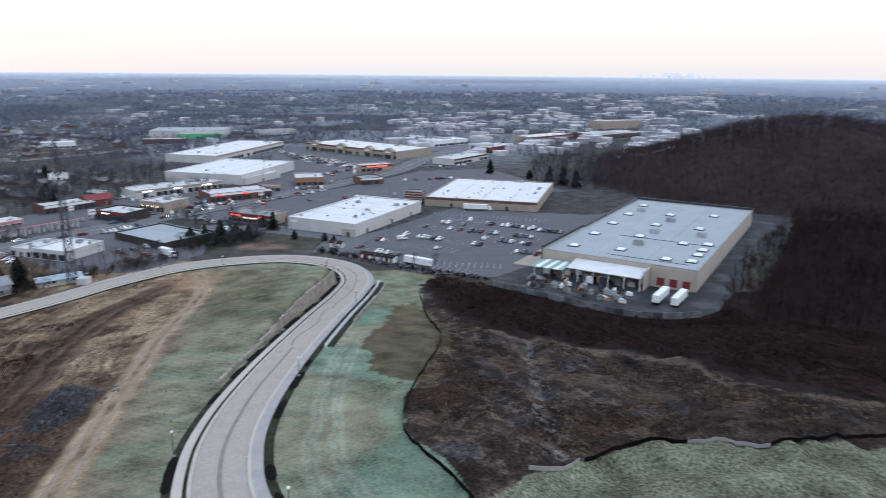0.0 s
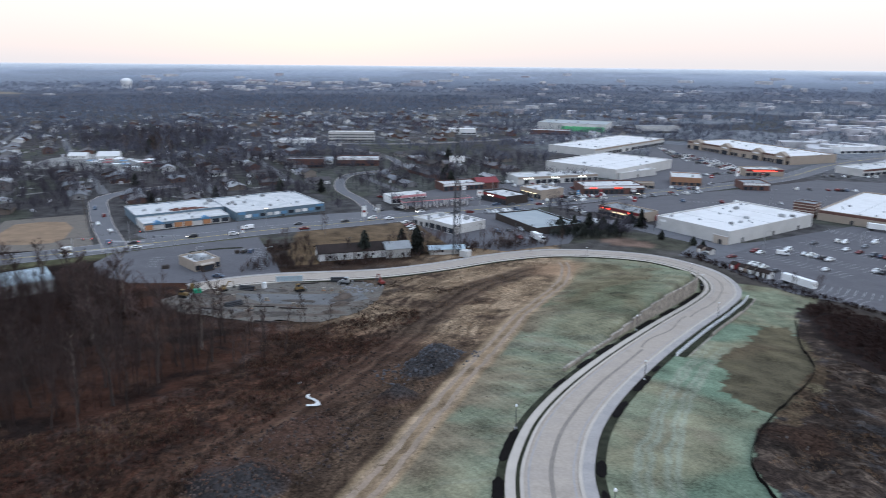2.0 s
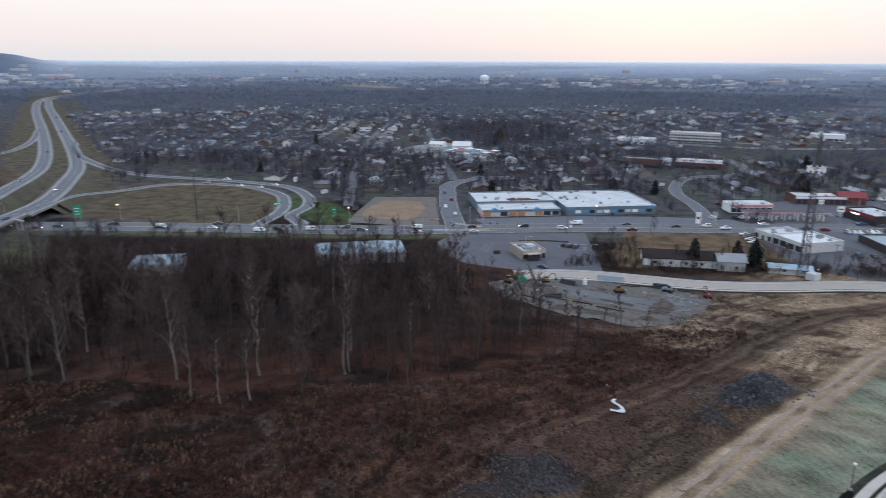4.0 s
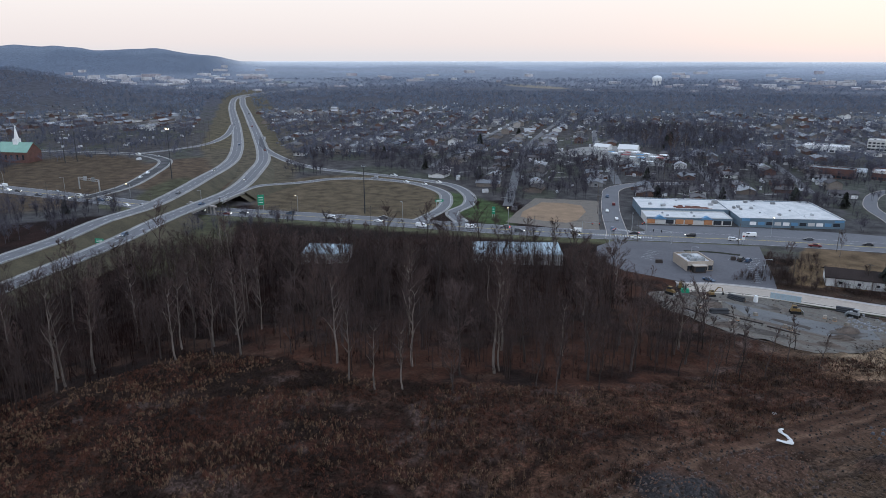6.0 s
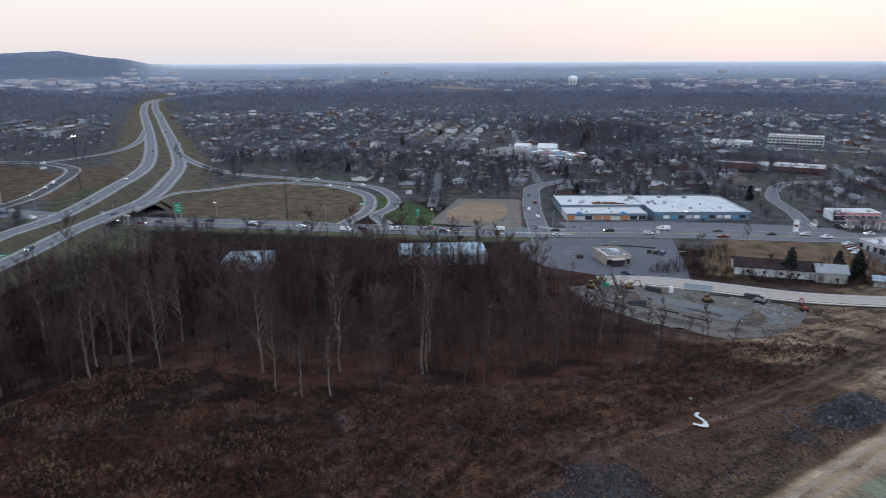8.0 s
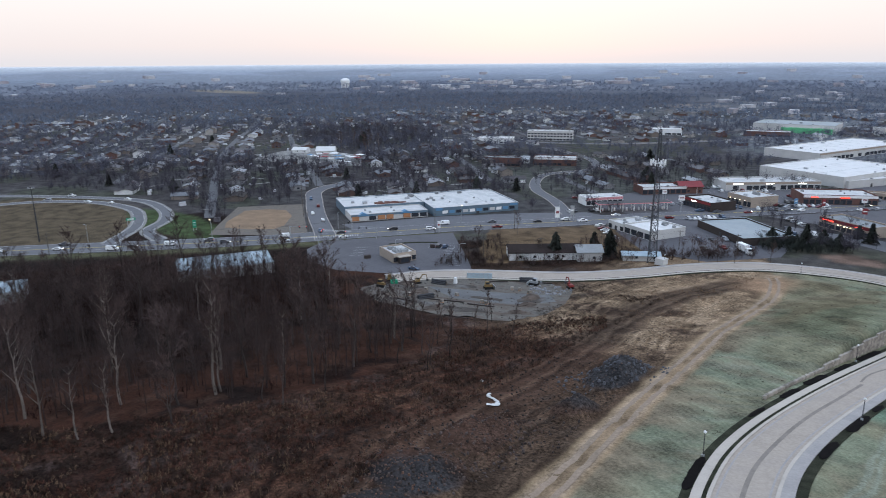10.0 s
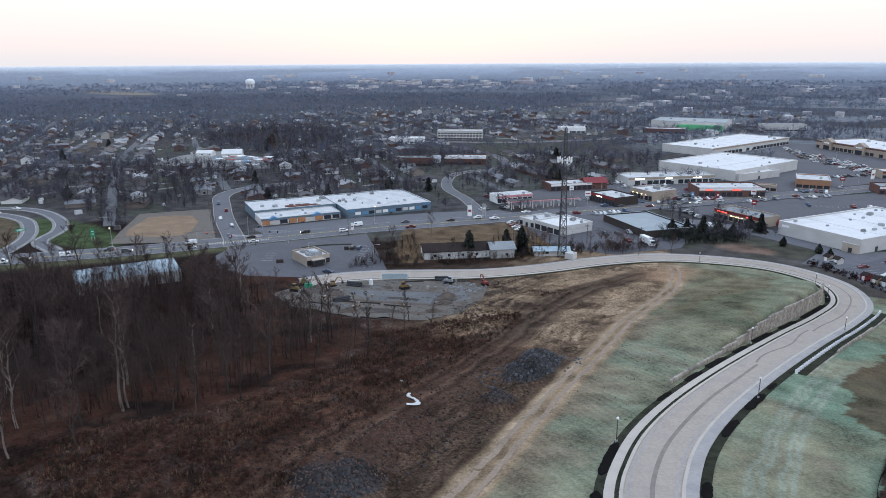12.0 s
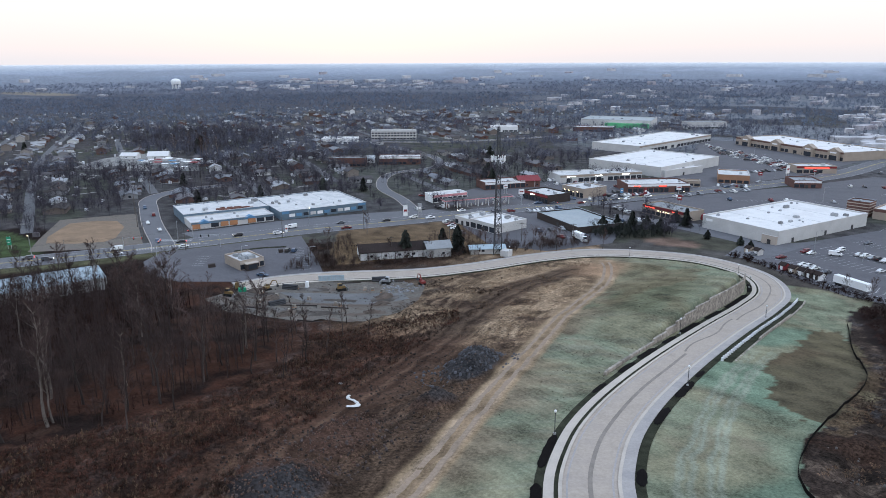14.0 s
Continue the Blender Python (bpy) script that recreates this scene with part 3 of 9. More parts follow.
    tint = (west * (1 - ss(135, 165, Y)) * ss(6, 40, dp))[:, None]
    col = col * (1 + tint * np.array([0.1, -0.12, -0.16]))
    # seeded banks on both sides of the road
    seeded_w = on_hill & (sp < 0) & (sr > 0) & (Y < 305)
    seeded_e = on_hill & (sr < 0) & (sg > 0) & (Y < 285) & (X > -60)
    low = on_hill & (sl < 0) & (X > 0) & (Y < 112)
    seeded = np.clip(seeded_w * ss(0, 4, dp) + seeded_e * 1.0 + low, 0, 1)
    lay(seeded, (0.18, 0.178, 0.13))
    lay(seeded * ss(0.42, 0.62, fbm(X, Y, 17, 95)), (0.17, 0.192, 0.145))
    lay(seeded * ss(0.52, 0.7, fbm(X, Y, 9, 97)) * 0.7, (0.165, 0.15, 0.118))
    su, sv = X * 0.8 + Y * 0.6, -X * 0.6 + Y * 0.8
    lay(seeded_w * ss(0.5, 0.62, fbm(su / 7, sv, 1.6, 201, 3)) * 0.15, (0.085, 0.095, 0.075))
    lay(seeded_w * ss(0.55, 0.66, fbm(su / 9, sv, 2.2, 205, 3)) * 0.3, (0.2, 0.22, 0.19))
    lay(seeded * ss(0.58, 0.7, fbm(X, Y, 3.0, 209, 3)) * 0.18, (0.085, 0.1, 0.085))
    lay(seeded_e * ss(0.46, 0.6, fbm(X, Y, 30, 211, 2)) * 0.8, (0.122, 0.188, 0.147))
    lay(seeded_w * ss(22, 8, np.hypot((jx + 66) / 1.0, (jy - 222) / 2.2)) * 0.75, (0.095, 0.098, 0.064))
    lay(seeded_w * ss(0.48, 0.6, fbm(X, Y, 22, 221, 3)) * ss(16, 3, dp) * 0.85, (0.175, 0.142, 0.108))
    lay(seeded_w * ss(0.5, 0.62, fbm(X, Y, 24, 223, 3)) * ss(185, 205, Y) * 0.6, (0.125, 0.1, 0.068))
    lay(low * 0.85, (0.1, 0.11, 0.082))
    olive = inside(X + 9 * (fbm(X, Y, 16, 131) - 0.5) + 5 * (fbm(X, Y, 2.5, 133) - 0.5), Y + 14 * (fbm(X, Y, 16, 137) - 0.5) + 6 * (fbm(X, Y, 2.5, 135) - 0.5), [(-16, 219), (-21.5, 169), (-19.5, 152), (-10.5, 138), (-3, 134), (1, 164), (1, 199), (-7, 228)])
    lay(olive * 0.85, (0.07, 0.05, 0.034))
    lay(olive * ss(0.5, 0.62, fbm(X, Y, 8, 139)) * 0.7, (0.1, 0.088, 0.06))
    for off in (-17.5, -16.0, -13.5, -12.0):
        w = np.abs(dr * sr - off + 2.0 * (vnoise(X, Y, 40, 99) - 0.5))
        lay(seeded_e * ss(0.8, 0.2, w) * ss(200, 160, Y) * 0.8, (0.21, 0.235, 0.2))
    haul = (Y < 282) * (far < 320)
    lay(ss(4.2, 2.8, dp) * haul, (0.25, 0.186, 0.13))
    lay(ss(1.0, 0.5, np.abs(dp - 1.8)) * haul * 0.8, (0.3, 0.23, 0.178))
    lay(ss(0.8, 0.3, dp) * haul * 0.6, (0.18, 0.128, 0.094))
    lay(ss(16, 4, np.hypot(jx + 98, (jy - 262) / 1.3)) * 0.8, (0.25, 0.165, 0.115))
    # woodland floor, near black: vignetting and tree gloom put into the base colour
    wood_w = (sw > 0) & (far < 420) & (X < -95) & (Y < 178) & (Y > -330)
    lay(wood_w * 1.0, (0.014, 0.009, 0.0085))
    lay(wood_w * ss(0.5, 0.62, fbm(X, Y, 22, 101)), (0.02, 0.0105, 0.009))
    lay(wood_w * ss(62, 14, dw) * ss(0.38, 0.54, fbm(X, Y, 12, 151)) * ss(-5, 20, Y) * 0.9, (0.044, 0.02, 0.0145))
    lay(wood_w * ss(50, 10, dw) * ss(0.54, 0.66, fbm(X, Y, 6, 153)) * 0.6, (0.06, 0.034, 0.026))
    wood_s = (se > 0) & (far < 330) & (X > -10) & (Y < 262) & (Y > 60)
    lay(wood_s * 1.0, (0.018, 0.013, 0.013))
    lay(ss(3.2, 1.2, np.abs(de * se + 3.5)) * (X > 10) * (far < 330) * on_hill * 0.8, (0.085, 0.068, 0.06))
    # grass in the road loops and verges
    for cx, cy, ra, rb, c in ((-430, 88, 85, 62, (0.088, 0.067, 0.044)), (-372, 148, 50, 16, (0.05, 0.068, 0.03)), (-570, -100, 130, 62, (0.07, 0.05, 0.034)), (-560, 0, 90, 60, (0.08, 0.056, 0.039)), (-700, 40, 230, 40, (0.085, 0.07, 0.05)), (-410, -15, 130, 30, (0.058, 0.055, 0.034))):
        lay(ss(1.05, 0.9, np.hypot((jx - cx) / ra, (jy - cy) / rb)), c)
    lay(((X < -700) & (X > -2000) & (np.abs(Y - 55 - 0.06 * (-X - 900)) < 45)) * 0.9, (0.085, 0.07, 0.045))
    # brown meadow by the long shed
    lay(inside(jx, jy, [(-240, 262), (-213, 226), (-196, 214), (-172, 250), (-150, 280), (-196, 318)]) * 1.0, (0.115, 0.08, 0.052))
    lay(ss(1.0, 0.85, np.hypot((jx + 88) / 40, (jy - 338) / 16)) * 1.0, (0.062, 0.06, 0.048))
    lay(ss(1.0, 0.75, np.hypot((jx + 89) / 16, (jy - 329) / 9)) * 1.0, (0.14, 0.095, 0.078))
    verge = np.full(X.shape, 1e4)
    m = (far < 640) & (X < -150) & (X > -480) & (Y > -60) & (Y < 240)
    verge[m] = near(X[m], Y[m], ARTERIAL_LINE)[0] * np.where(near(X[m], Y[m], ARTERIAL_LINE)[1] < 0, 1, 99)
    lay(ss(21, 15, verge) * 0.9, (0.082, 0.082, 0.05))
    # floor of the slope wood, vignetting painted in as near black
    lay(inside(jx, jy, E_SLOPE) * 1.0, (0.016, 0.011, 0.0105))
    col = col * (1 + ss(380, 300, far)[:, None] * np.array([0.05, 0.0, -0.1]))
    wear = np.column_stack([np.clip(seeded_w * ss(0, 4, dp), 0, 1), np.clip(1.0 * dirt_e + west * ss(3, 6, dp) * (1 - 0.6 * ss(10, 5, dt)) + 0.5 * wood_w, 0, 1), 0 * X, 1 + 0 * X])
    wa = me.color_attributes.new("wear", "FLOAT_COLOR", "POINT")
    wa.data.foreach_set("color", wear.astype(np.float32).ravel())
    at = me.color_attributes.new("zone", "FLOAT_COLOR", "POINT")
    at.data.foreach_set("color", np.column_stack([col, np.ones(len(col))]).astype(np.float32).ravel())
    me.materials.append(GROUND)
    me.polygons.foreach_set("use_smooth", [True] * len(me.polygons))
    me.update()
    return tagged(new("ground", me), "winter ground: bare soil, seeded banks, grass, woodland floor, haze-painted far land", "ground", kind="structure")


build_ground()


def ground_wear(m):
    """Drill rows across the seeded bank, clods and weeds in the bare dirt."""
    n, l = m.node_tree.nodes, m.node_tree.links
    base = n["Principled BSDF"].inputs["Base Color"]
    src = base.links[0].from_socket
    at, sp, pos = n.new("ShaderNodeAttribute"), n.new("ShaderNodeSeparateColor"), n.new("ShaderNodeNewGeometry")
    at.attribute_name = "wear"
    l.new(at.outputs["Color"], sp.inputs[0])
    mp, wv, nz = n.new("ShaderNodeMapping"), n.new("ShaderNodeTexWave"), n.new("ShaderNodeTexNoise")
    mp.inputs["Rotation"].default_value = (0, 0, radians(28.6))
    wv.bands_direction = "Y"
    for k, v in (("Scale", 0.17), ("Distortion", 2.5), ("Detail", 3.0), ("Detail Scale", 0.35), ("Detail Roughness", 0.6)):
        wv.inputs[k].default_value = v
    for k, v in (("Scale", 1.5), ("Detail", 7.0), ("Roughness", 0.72)):
        nz.inputs[k].default_value = v
    l.new(pos.outputs["Position"], mp.inputs["Vector"])
    l.new(mp.outputs[0], wv.inputs["Vector"])
    l.new(pos.outputs["Position"], nz.inputs["Vector"])
    for tex, lo, hi, a, b, chan in ((wv, 0.0, 1.0, 0.93, 1.06, 0), (nz, 0.36, 0.64, 0.32, 1.8, 1)):
        r, k, s = n.new("ShaderNodeMapRange"), n.new("ShaderNodeMix"), n.new("ShaderNodeVectorMath")
        for key, v in (("From Min", lo), ("From Max", hi), ("To Min", a), ("To Max", b)):
            r.inputs[key].default_value = v
        s.operation = "SCALE"
        k.inputs[2].default_value = 1.0
        l.new(tex.outputs["Fac"], r.inputs["Value"])
        l.new(sp.outputs[chan], k.inputs[0])
        l.new(r.outputs[0], k.inputs[3])
        l.new(src, s.inputs[0])
        l.new(k.outputs[0], s.inputs["Scale"])
        src = s.outputs[0]
    l.new(src, base)


ground_wear(GROUND)

# ---- roads ----
road = thing("hill_road", "new pale concrete road with curbs and sidewalks curving down the hill", "road", kind="structure")
part("carriageway", ribbon(HILL_ROAD, 4.0, -4.0, 0.12, 0.3, 6), CONCRETE, road, "pale concrete slabs")
for a, b, nm in ((4.55, 4.0, "curb"), (-4.0, -4.55, "curb")):
    part(nm, ribbon(HILL_ROAD, a, b, 0.27, 0.3, 1), CURB, road, "pale raised concrete curb")
part("verge_strip", ribbon(HILL_ROAD, 5.2, 4.55, 0.16, 0.2, 1), SOIL, road, "dark soil strip")
part("sidewalk", ribbon(HILL_ROAD, 6.7, 5.2, 0.24, 0.3, 1), CURB, road, "pale concrete sidewalk")
part("sidewalk", ribbon(HILL_ROAD, -4.55, -6.4, 0.24, 0.3, 2), WALK, road, "bluish concrete sidewalk")
part("soil_strip", ribbon(HILL_ROAD, 8.1, 6.7, 0.1, 0.2, 2), SOIL, road, "dark topsoil strip")
part("soil_strip", ribbon(HILL_ROAD[:105], -6.4, -8.0, 0.1, 0.2, 2), SOIL, road, "dark topsoil strip")


def mark(a, b, w, wid, wobble=0.0, off=0.135, material=None, name="tyre_mark"):
    ln = HILL_ROAD[a:b]
    k = np.arange(len(ln))
    ln = ln + normals(ln) * (w + wobble * np.sin(k * 0.35))[:, None]
    part(name, ribbon(ln, wid / 2, -wid / 2, off, 0, 1), material or TYRE_MARK, road)


mark(2, 60, 0.0, 0.7, 0.1)
mark(60, 85, 0.9, 0.5, 0.8)
mark(84, 150, 0.3, 0.5, 0.4)
for w in (3.3, -3.3):
    mark(0, 190, w, 0.3, 0.0, 0.132, WALK, "gutter_line")
# ragged black silt patches on the soil strips
def silt(k, n, w, half):
    ln = spline([tuple(q) for q in HILL_ROAD[k:k + n]], 0.4)
    nr, i = normals(ln), np.arange(len(ln))
    taper = np.minimum(1, np.minimum(i, len(ln) - 1 - i) / 3.0)
    a = w + half * (0.35 + 0.65 * taper) * (0.8 + 0.4 * fbm(i * 0.4, 0 * i + k, 0.9, 3, 3))
    b = w - half * (0.35 + 0.65 * taper) * (0.8 + 0.4 * fbm(i * 0.4, 0 * i + k + 40, 0.9, 5, 3))
    rows = []
    for f in (0, 0.33, 0.67, 1):
        q = ln + nr * (a + (b - a) * f)[:, None]
        rows.append(np.column_stack([q, land(q[:, 0], q[:, 1]) + (0.14 if f in (0, 1) else 0.24)]))
    sh, m = Shape(), len(ln)
    sh.v = [tuple(q) for r in rows for q in r]
    sh.f = [(j * m + i, j * m + m + i, j * m + m + i + 1, j * m + i + 1) for j in range(3) for i in range(m - 1)]
    part("silt_patch", sh, BLACK, road, "ragged black silt patch")


for k, n, w, half in ((8, 3, 8.3, 0.5), (15, 5, 7.7, 0.85), (21, 7, 7.6, 0.75), (38, 4, 7.6, 0.6), (46, 6, 7.6, 0.8), (53, 7, 7.7, 1.0), (62, 6, 7.7, 0.8), (70, 9, 7.8, 1.0), (81, 8, 7.8, 0.9), (91, 14, 7.8, 1.0), (107, 8, 7.7, 0.8), (8, 6, -7.2, 0.7), (14, 5, -7.3, 0.6), (20, 4, -7.4, 0.8), (33, 6, -7.3, 0.8), (41, 8, -7.3, 0.9), (50, 4, -7.2, 0.6)):
    silt(k, n, w, half)

ARTERIAL = spline(STREET_POINTS, 8.0)
art = thing("main_street", "wide grey asphalt main street with turning lanes", "road", kind="structure")
part("carriageway", ribbon(ARTERIAL, 9.5, -9.5, 0.14, 0.2, 4), ASPHALT, art)
for w in (0.25, -0.25):
    part("centre_line", ribbon(ARTERIAL, w + 0.12, w - 0.12, 0.16, 0, 1), PAINT_Y, art)
for w in (9.0, -9.0):
    part("edge_line", ribbon(ARTERIAL, w + 0.1, w - 0.1, 0.16, 0, 1), PAINT_W, art)


def dashes(line, w, parent, length=3, every=2, lift=None):
    nrm, sh = normals(line), Shape()
    for i in range(0, len(line) - 1, every):
        a, b = line[i] + nrm[i] * w, line[i + 1] + nrm[i + 1] * w
        d = (b - a) / (np.linalg.norm(b - a) + 1e-9)
        b = a + d * length
        q = [a + nrm[i] * 0.12, a - nrm[i] * 0.12, b - nrm[i] * 0.12, b + nrm[i] * 0.12]
        z = land(np.array([p[0] for p in q]), np.array([p[1] for p in q])) + 0.165
        up = 0.0 if lift is None else float(lift[i]) + 0.05
        sh.add([(p[0], p[1], zz + up) for p, zz in zip(q, z)], [(0, 1, 2, 3)])
    part("lane_dashes", sh, PAINT_W, parent)


for w in (4.6, -4.6):
    dashes(ARTERIAL, w, art)

# the highway and its ramps
HWY_A = spline([(-215, -142), (-262, -113), (-318, -81), (-346, -64.5), (-380.6, -50), (-416, -28), (-491, -3), (-571, 16), (-696, 32), (-930, 44), (-1330, 58), (-1614, 82), (-1780, 132), (-2100, 300)], 10.0)
HWY_B = spline([(-215, -100), (-250, -82), (-289.4, -63), (-332, -40), (-371, -23), (-407, -4), (-447.6, 17.4), (-517, 34.6), (-631, 51), (-800, 60), (-1135, 72), (-1480, 86), (-1700, 120), (-2080, 316)], 10.0)
LOOP = spline([(-414, 5), (-440, 19), (-463, 33), (-481, 54), (-497, 86), (-487, 116), (-461, 138), (-426, 146), (-398, 140), (-373, 128), (-349, 107)], 5.0)
OUTER = spline([(-800, 64), (-702, 57), (-604, 68), (-548, 87), (-514, 115), (-481, 141), (-447, 160), (-410, 159), (-381, 148), (-362, 131), (-338, 128)], 5.0)
W_LOOP = spline([(-476, -71), (-514, -50), (-566, -38), (-617, -30), (-650, -34), (-690, -58), (-726, -115), (-800, -230)], 6.0)
W_RAMP = spline([(-690, -58), (-712, -26), (-750, 6), (-830, 28), (-960, 42)], 6.0)


def bridge_lift(line):
    """How far the highway is raised, where it crosses the main street."""
    return 5.0 * ss(-640, -490, line[:, 0])


for ln, half, name, label in ((HWY_A, 6.2, "highway", "two-lane highway carriageway of grey asphalt with pale shoulders"), (HWY_B, 6.2, "highway", "two-lane highway carriageway with pale shoulders and guard rail"), (LOOP, 4.2, "loop_ramp", "curved single-lane asphalt loop ramp"), (OUTER, 4.2, "exit_ramp", "long curved asphalt exit ramp"), (W_LOOP, 6.0, "loop_ramp", "curved dark asphalt ramp round a grass bank"), (W_RAMP, 4.0, "entry_ramp", "asphalt entry ramp joining the highway")):
    ob = thing(name, label, "road", kind="structure")
    lift = bridge_lift(ln) if name == "highway" else (6.0 * ss(90, 15, np.hypot(ln[:, 0] + 440, ln[:, 1] - 3)) * 5 / 6 if ln is LOOP else None)
    part("shoulder", ribbon(ln, half, -half, 0.15, 1.2, 2, lift), SHOULDER, ob, "pale shoulder")
    part("carriageway", ribbon(ln, half * 0.66, -half * 0.66, 0.19, 0, 2, lift), ASPHALT if ln is not W_LOOP else ASPHALT_DARK, ob)
    for w in (half * 0.64, -half * 0.64):
        part("edge_line", ribbon(ln, w + 0.1, w - 0.1, 0.21, 0, 1, lift), PAINT_W, ob)
    if lift is not None:
        gap = np.hypot(ln[:, 0] + 410, ln[:, 1] - 2) > (20 if ln is not LOOP else 34)
        for sgn in (1, -1):
            nr = normals(ln)
            top, foot = ln + nr * sgn * (half - 0.1), ln + nr * sgn * (half + 0.3 + np.minimum(lift, 6)[:, None] * 1.7)
            zt = land(top[:, 0], top[:, 1]) + 0.1 + lift
            zf = land(foot[:, 0], foot[:, 1]) - 0.3
            sh = Shape()
            n = len(ln)
            sh.v = [(p[0], p[1], q) for p, q in zip(top, zt)] + [(p[0], p[1], q) for p, q in zip(foot, zf)]
            sh.f = [((i, i + 1, n + i + 1, n + i) if sgn < 0 else (n + i, n + i + 1, i + 1, i)) for i in range(n - 1) if gap[i] and gap[i + 1] and lift[i] > 0.3]
            if sh.f:
                part("embankment", sh, VERGE, ob, "grass bank below the road")
    if name == "highway":
        dashes(ln, 0.0, ob, 4, 1, lift)
        sh = ribbon(ln[:18], -half + 0.1, -half - 0.2, 0.85, 0.45, 1, lift[:18])
        part("guard_rail", sh, METAL, ob, "galvanised guard rail")

SIDE = spline([(-281, 186), (-291, 193), (-335, 217), (-372, 240), (-393, 254), (-404, 270), (-406, 292), (-398, 318)], 6.0)
BACK = spline([(-232, 318), (-262, 344), (-300, 372), (-330, 420), (-322, 470), (-360, 520), (-440, 560)], 6.0)
CROSS = spline([(-560, 560), (-470, 590), (-400, 640), (-330, 760), (-300, 900), (-280, 1050)], 10.0)
FARM = spline([(-640, 1250), (-660, 1420), (-720, 1560)], 15.0)
for ln, half, label in ((SIDE, 5.0, "asphalt side street between a vacant lot and a store"), (BACK, 3.6, "narrow asphalt residential street"), (CROSS, 5.0, "grey asphalt cross street beyond the shops"), (FARM, 4.0, "pale far country road")):
    ob = thing("side_street", label, "road", kind="structure")
    part("carriageway", ribbon(ln, half, -half, 0.1, 0.2, 2), ASPHALT, ob)
    part("curb", ribbon(ln, half + 0.25, half, 0.2, 0.2, 1), CURB, ob)
    part("curb", ribbon(ln, -half, -half - 0.25, 0.2, 0.2, 1), CURB, ob)

# parking lots and paved yards
LOTS = (
    ("home_lot", [(-52, 318), (-60, 330), (-30, 372), (6, 432), (40, 424), (84, 414), (116, 420), (80, 356), (43, 295), (22, 278), (-12, 282)], ASPHALT_LOT, "large grey parking lot with worn white stall lines"),
    ("shop_lot", [(-252, 352), (-205, 343), (-172, 386), (-128, 455), (-96, 507), (-100, 560), (-150, 512), (-205, 470), (-240, 420)], ASPHALT_LOT, "grey asphalt apron round small shops"),
    ("mall_lot", [(-100, 507), (-60, 590), (-34, 690), (-150, 790), (-190, 790), (-175, 700), (-140, 585), (-150, 512)], ASPHALT_LOT, "large parking lot of a shopping plaza"),
    ("east_lot", [(-150, 392), (-90, 388), (-14, 425), (-18, 460), (90, 500), (40, 620), (-20, 600), (-60, 530), (-96, 478), (-128, 430)], ASPHALT_LOT, "open parking lot beside white-roofed stores"),
    ("store_apron", [(-303, 212), (-284, 208), (-258, 250), (-228, 297), (-210, 330), (-228, 330), (-252, 303), (-278, 266)], ASPHALT, "pale asphalt apron in front of a store"),
    ("diner_lot", [(-279, 184), (-264, 212), (-247, 241), (-208, 212), (-192, 199), (-204, 188), (-216, 172), (-234, 160), (-256, 160), (-272, 170)], ASPHALT_LOT, "asphalt diner parking lot with stall lines"),
    ("dealer_lot", [(-205, 330), (-190, 302), (-160, 278), (-132, 282), (-112, 312), (-118, 345), (-150, 372), (-172, 388)], ASPHALT_LOT, "asphalt yard behind a car dealer"),
    ("yard", [(40, 300), (20, 276), (22, 264), (45, 245), (56, 237), (67, 231), (80, 229), (91, 231), (100, 238), (113, 258), (150, 322), (192, 372), (204, 412), (190, 420), (150, 420)], ASPHALT_DARK, "dark wet asphalt service yard"),
    ("access_drive", [(-135, 375), (-86, 375), (-50, 350), (-28, 370), (-48, 318), (-62, 318), (-60, 345), (-92, 358), (-130, 362)], ASPHALT, "asphalt access drive beside the store"),
    ("vacant_lot", [(-331, 150), (-352, 166), (-385, 194), (-372, 216), (-364, 227), (-330, 206), (-296, 186), (-312, 168)], TAN_DIRT, "bare vacant lot of tan dirt and gravel"),
)
for k, (name, poly, material, label) in enumerate(LOTS):
    sheet(name, poly, material, 0.04 + 0.008 * k, 6.0, None, label, "parking lot")
sheet("dirt_patch", [(-340, 163), (-352, 170), (-372, 192), (-366, 204), (-356, 210), (-340, 204), (-322, 188), (-319, 180), (-328, 170)], mat("orange_tan_dirt", (0.22, 0.145, 0.092), 0.95, 0.25, 1, 0.05), 0.12, 6.0, None, "orange tan dirt patch on a vacant lot", "dirt")
sheet("gravel_pad", SITE, GRAVEL, 0.1, 4.0, None, "grey gravel pad of a construction site", "gravel")

# ---- buildings ----
def frame_on(p, q):
    """A pose whose x runs along the front from p to q, y into the building."""
    d = Vector((q[0] - p[0], q[1] - p[1], 0))
    L = d.length
    m = Matrix.Translation((p[0], p[1], ground_at(*p))) @ Matrix.Rotation(math.atan2(d.y, d.x), 4, "Z")
    return m, L


UNIT_MESHES = []


def rooftop_units():
    for k, (sx, sy, sz) in enumerate(((2.2, 1.6, 1.1), (1.4, 1.4, 0.9), (3.4, 2.0, 1.5), (0.9, 0.9, 0.7))):
        sh = Shape().box(-sx / 2, -sy / 2, 0, sx / 2, sy / 2, sz, 0.06)
        sh.box(-sx * 0.42, -sy * 0.42, sz, sx * 0.1, sy * 0.3, sz + 0.25, 0.1)
        sh.tube((sx * 0.25, 0, sz), (sx * 0.25, 0, sz + 0.3), sy * 0.25, sy * 0.22, 8)
        UNIT_MESHES.append(sh.mesh("roof_unit", UNIT))


rooftop_units()


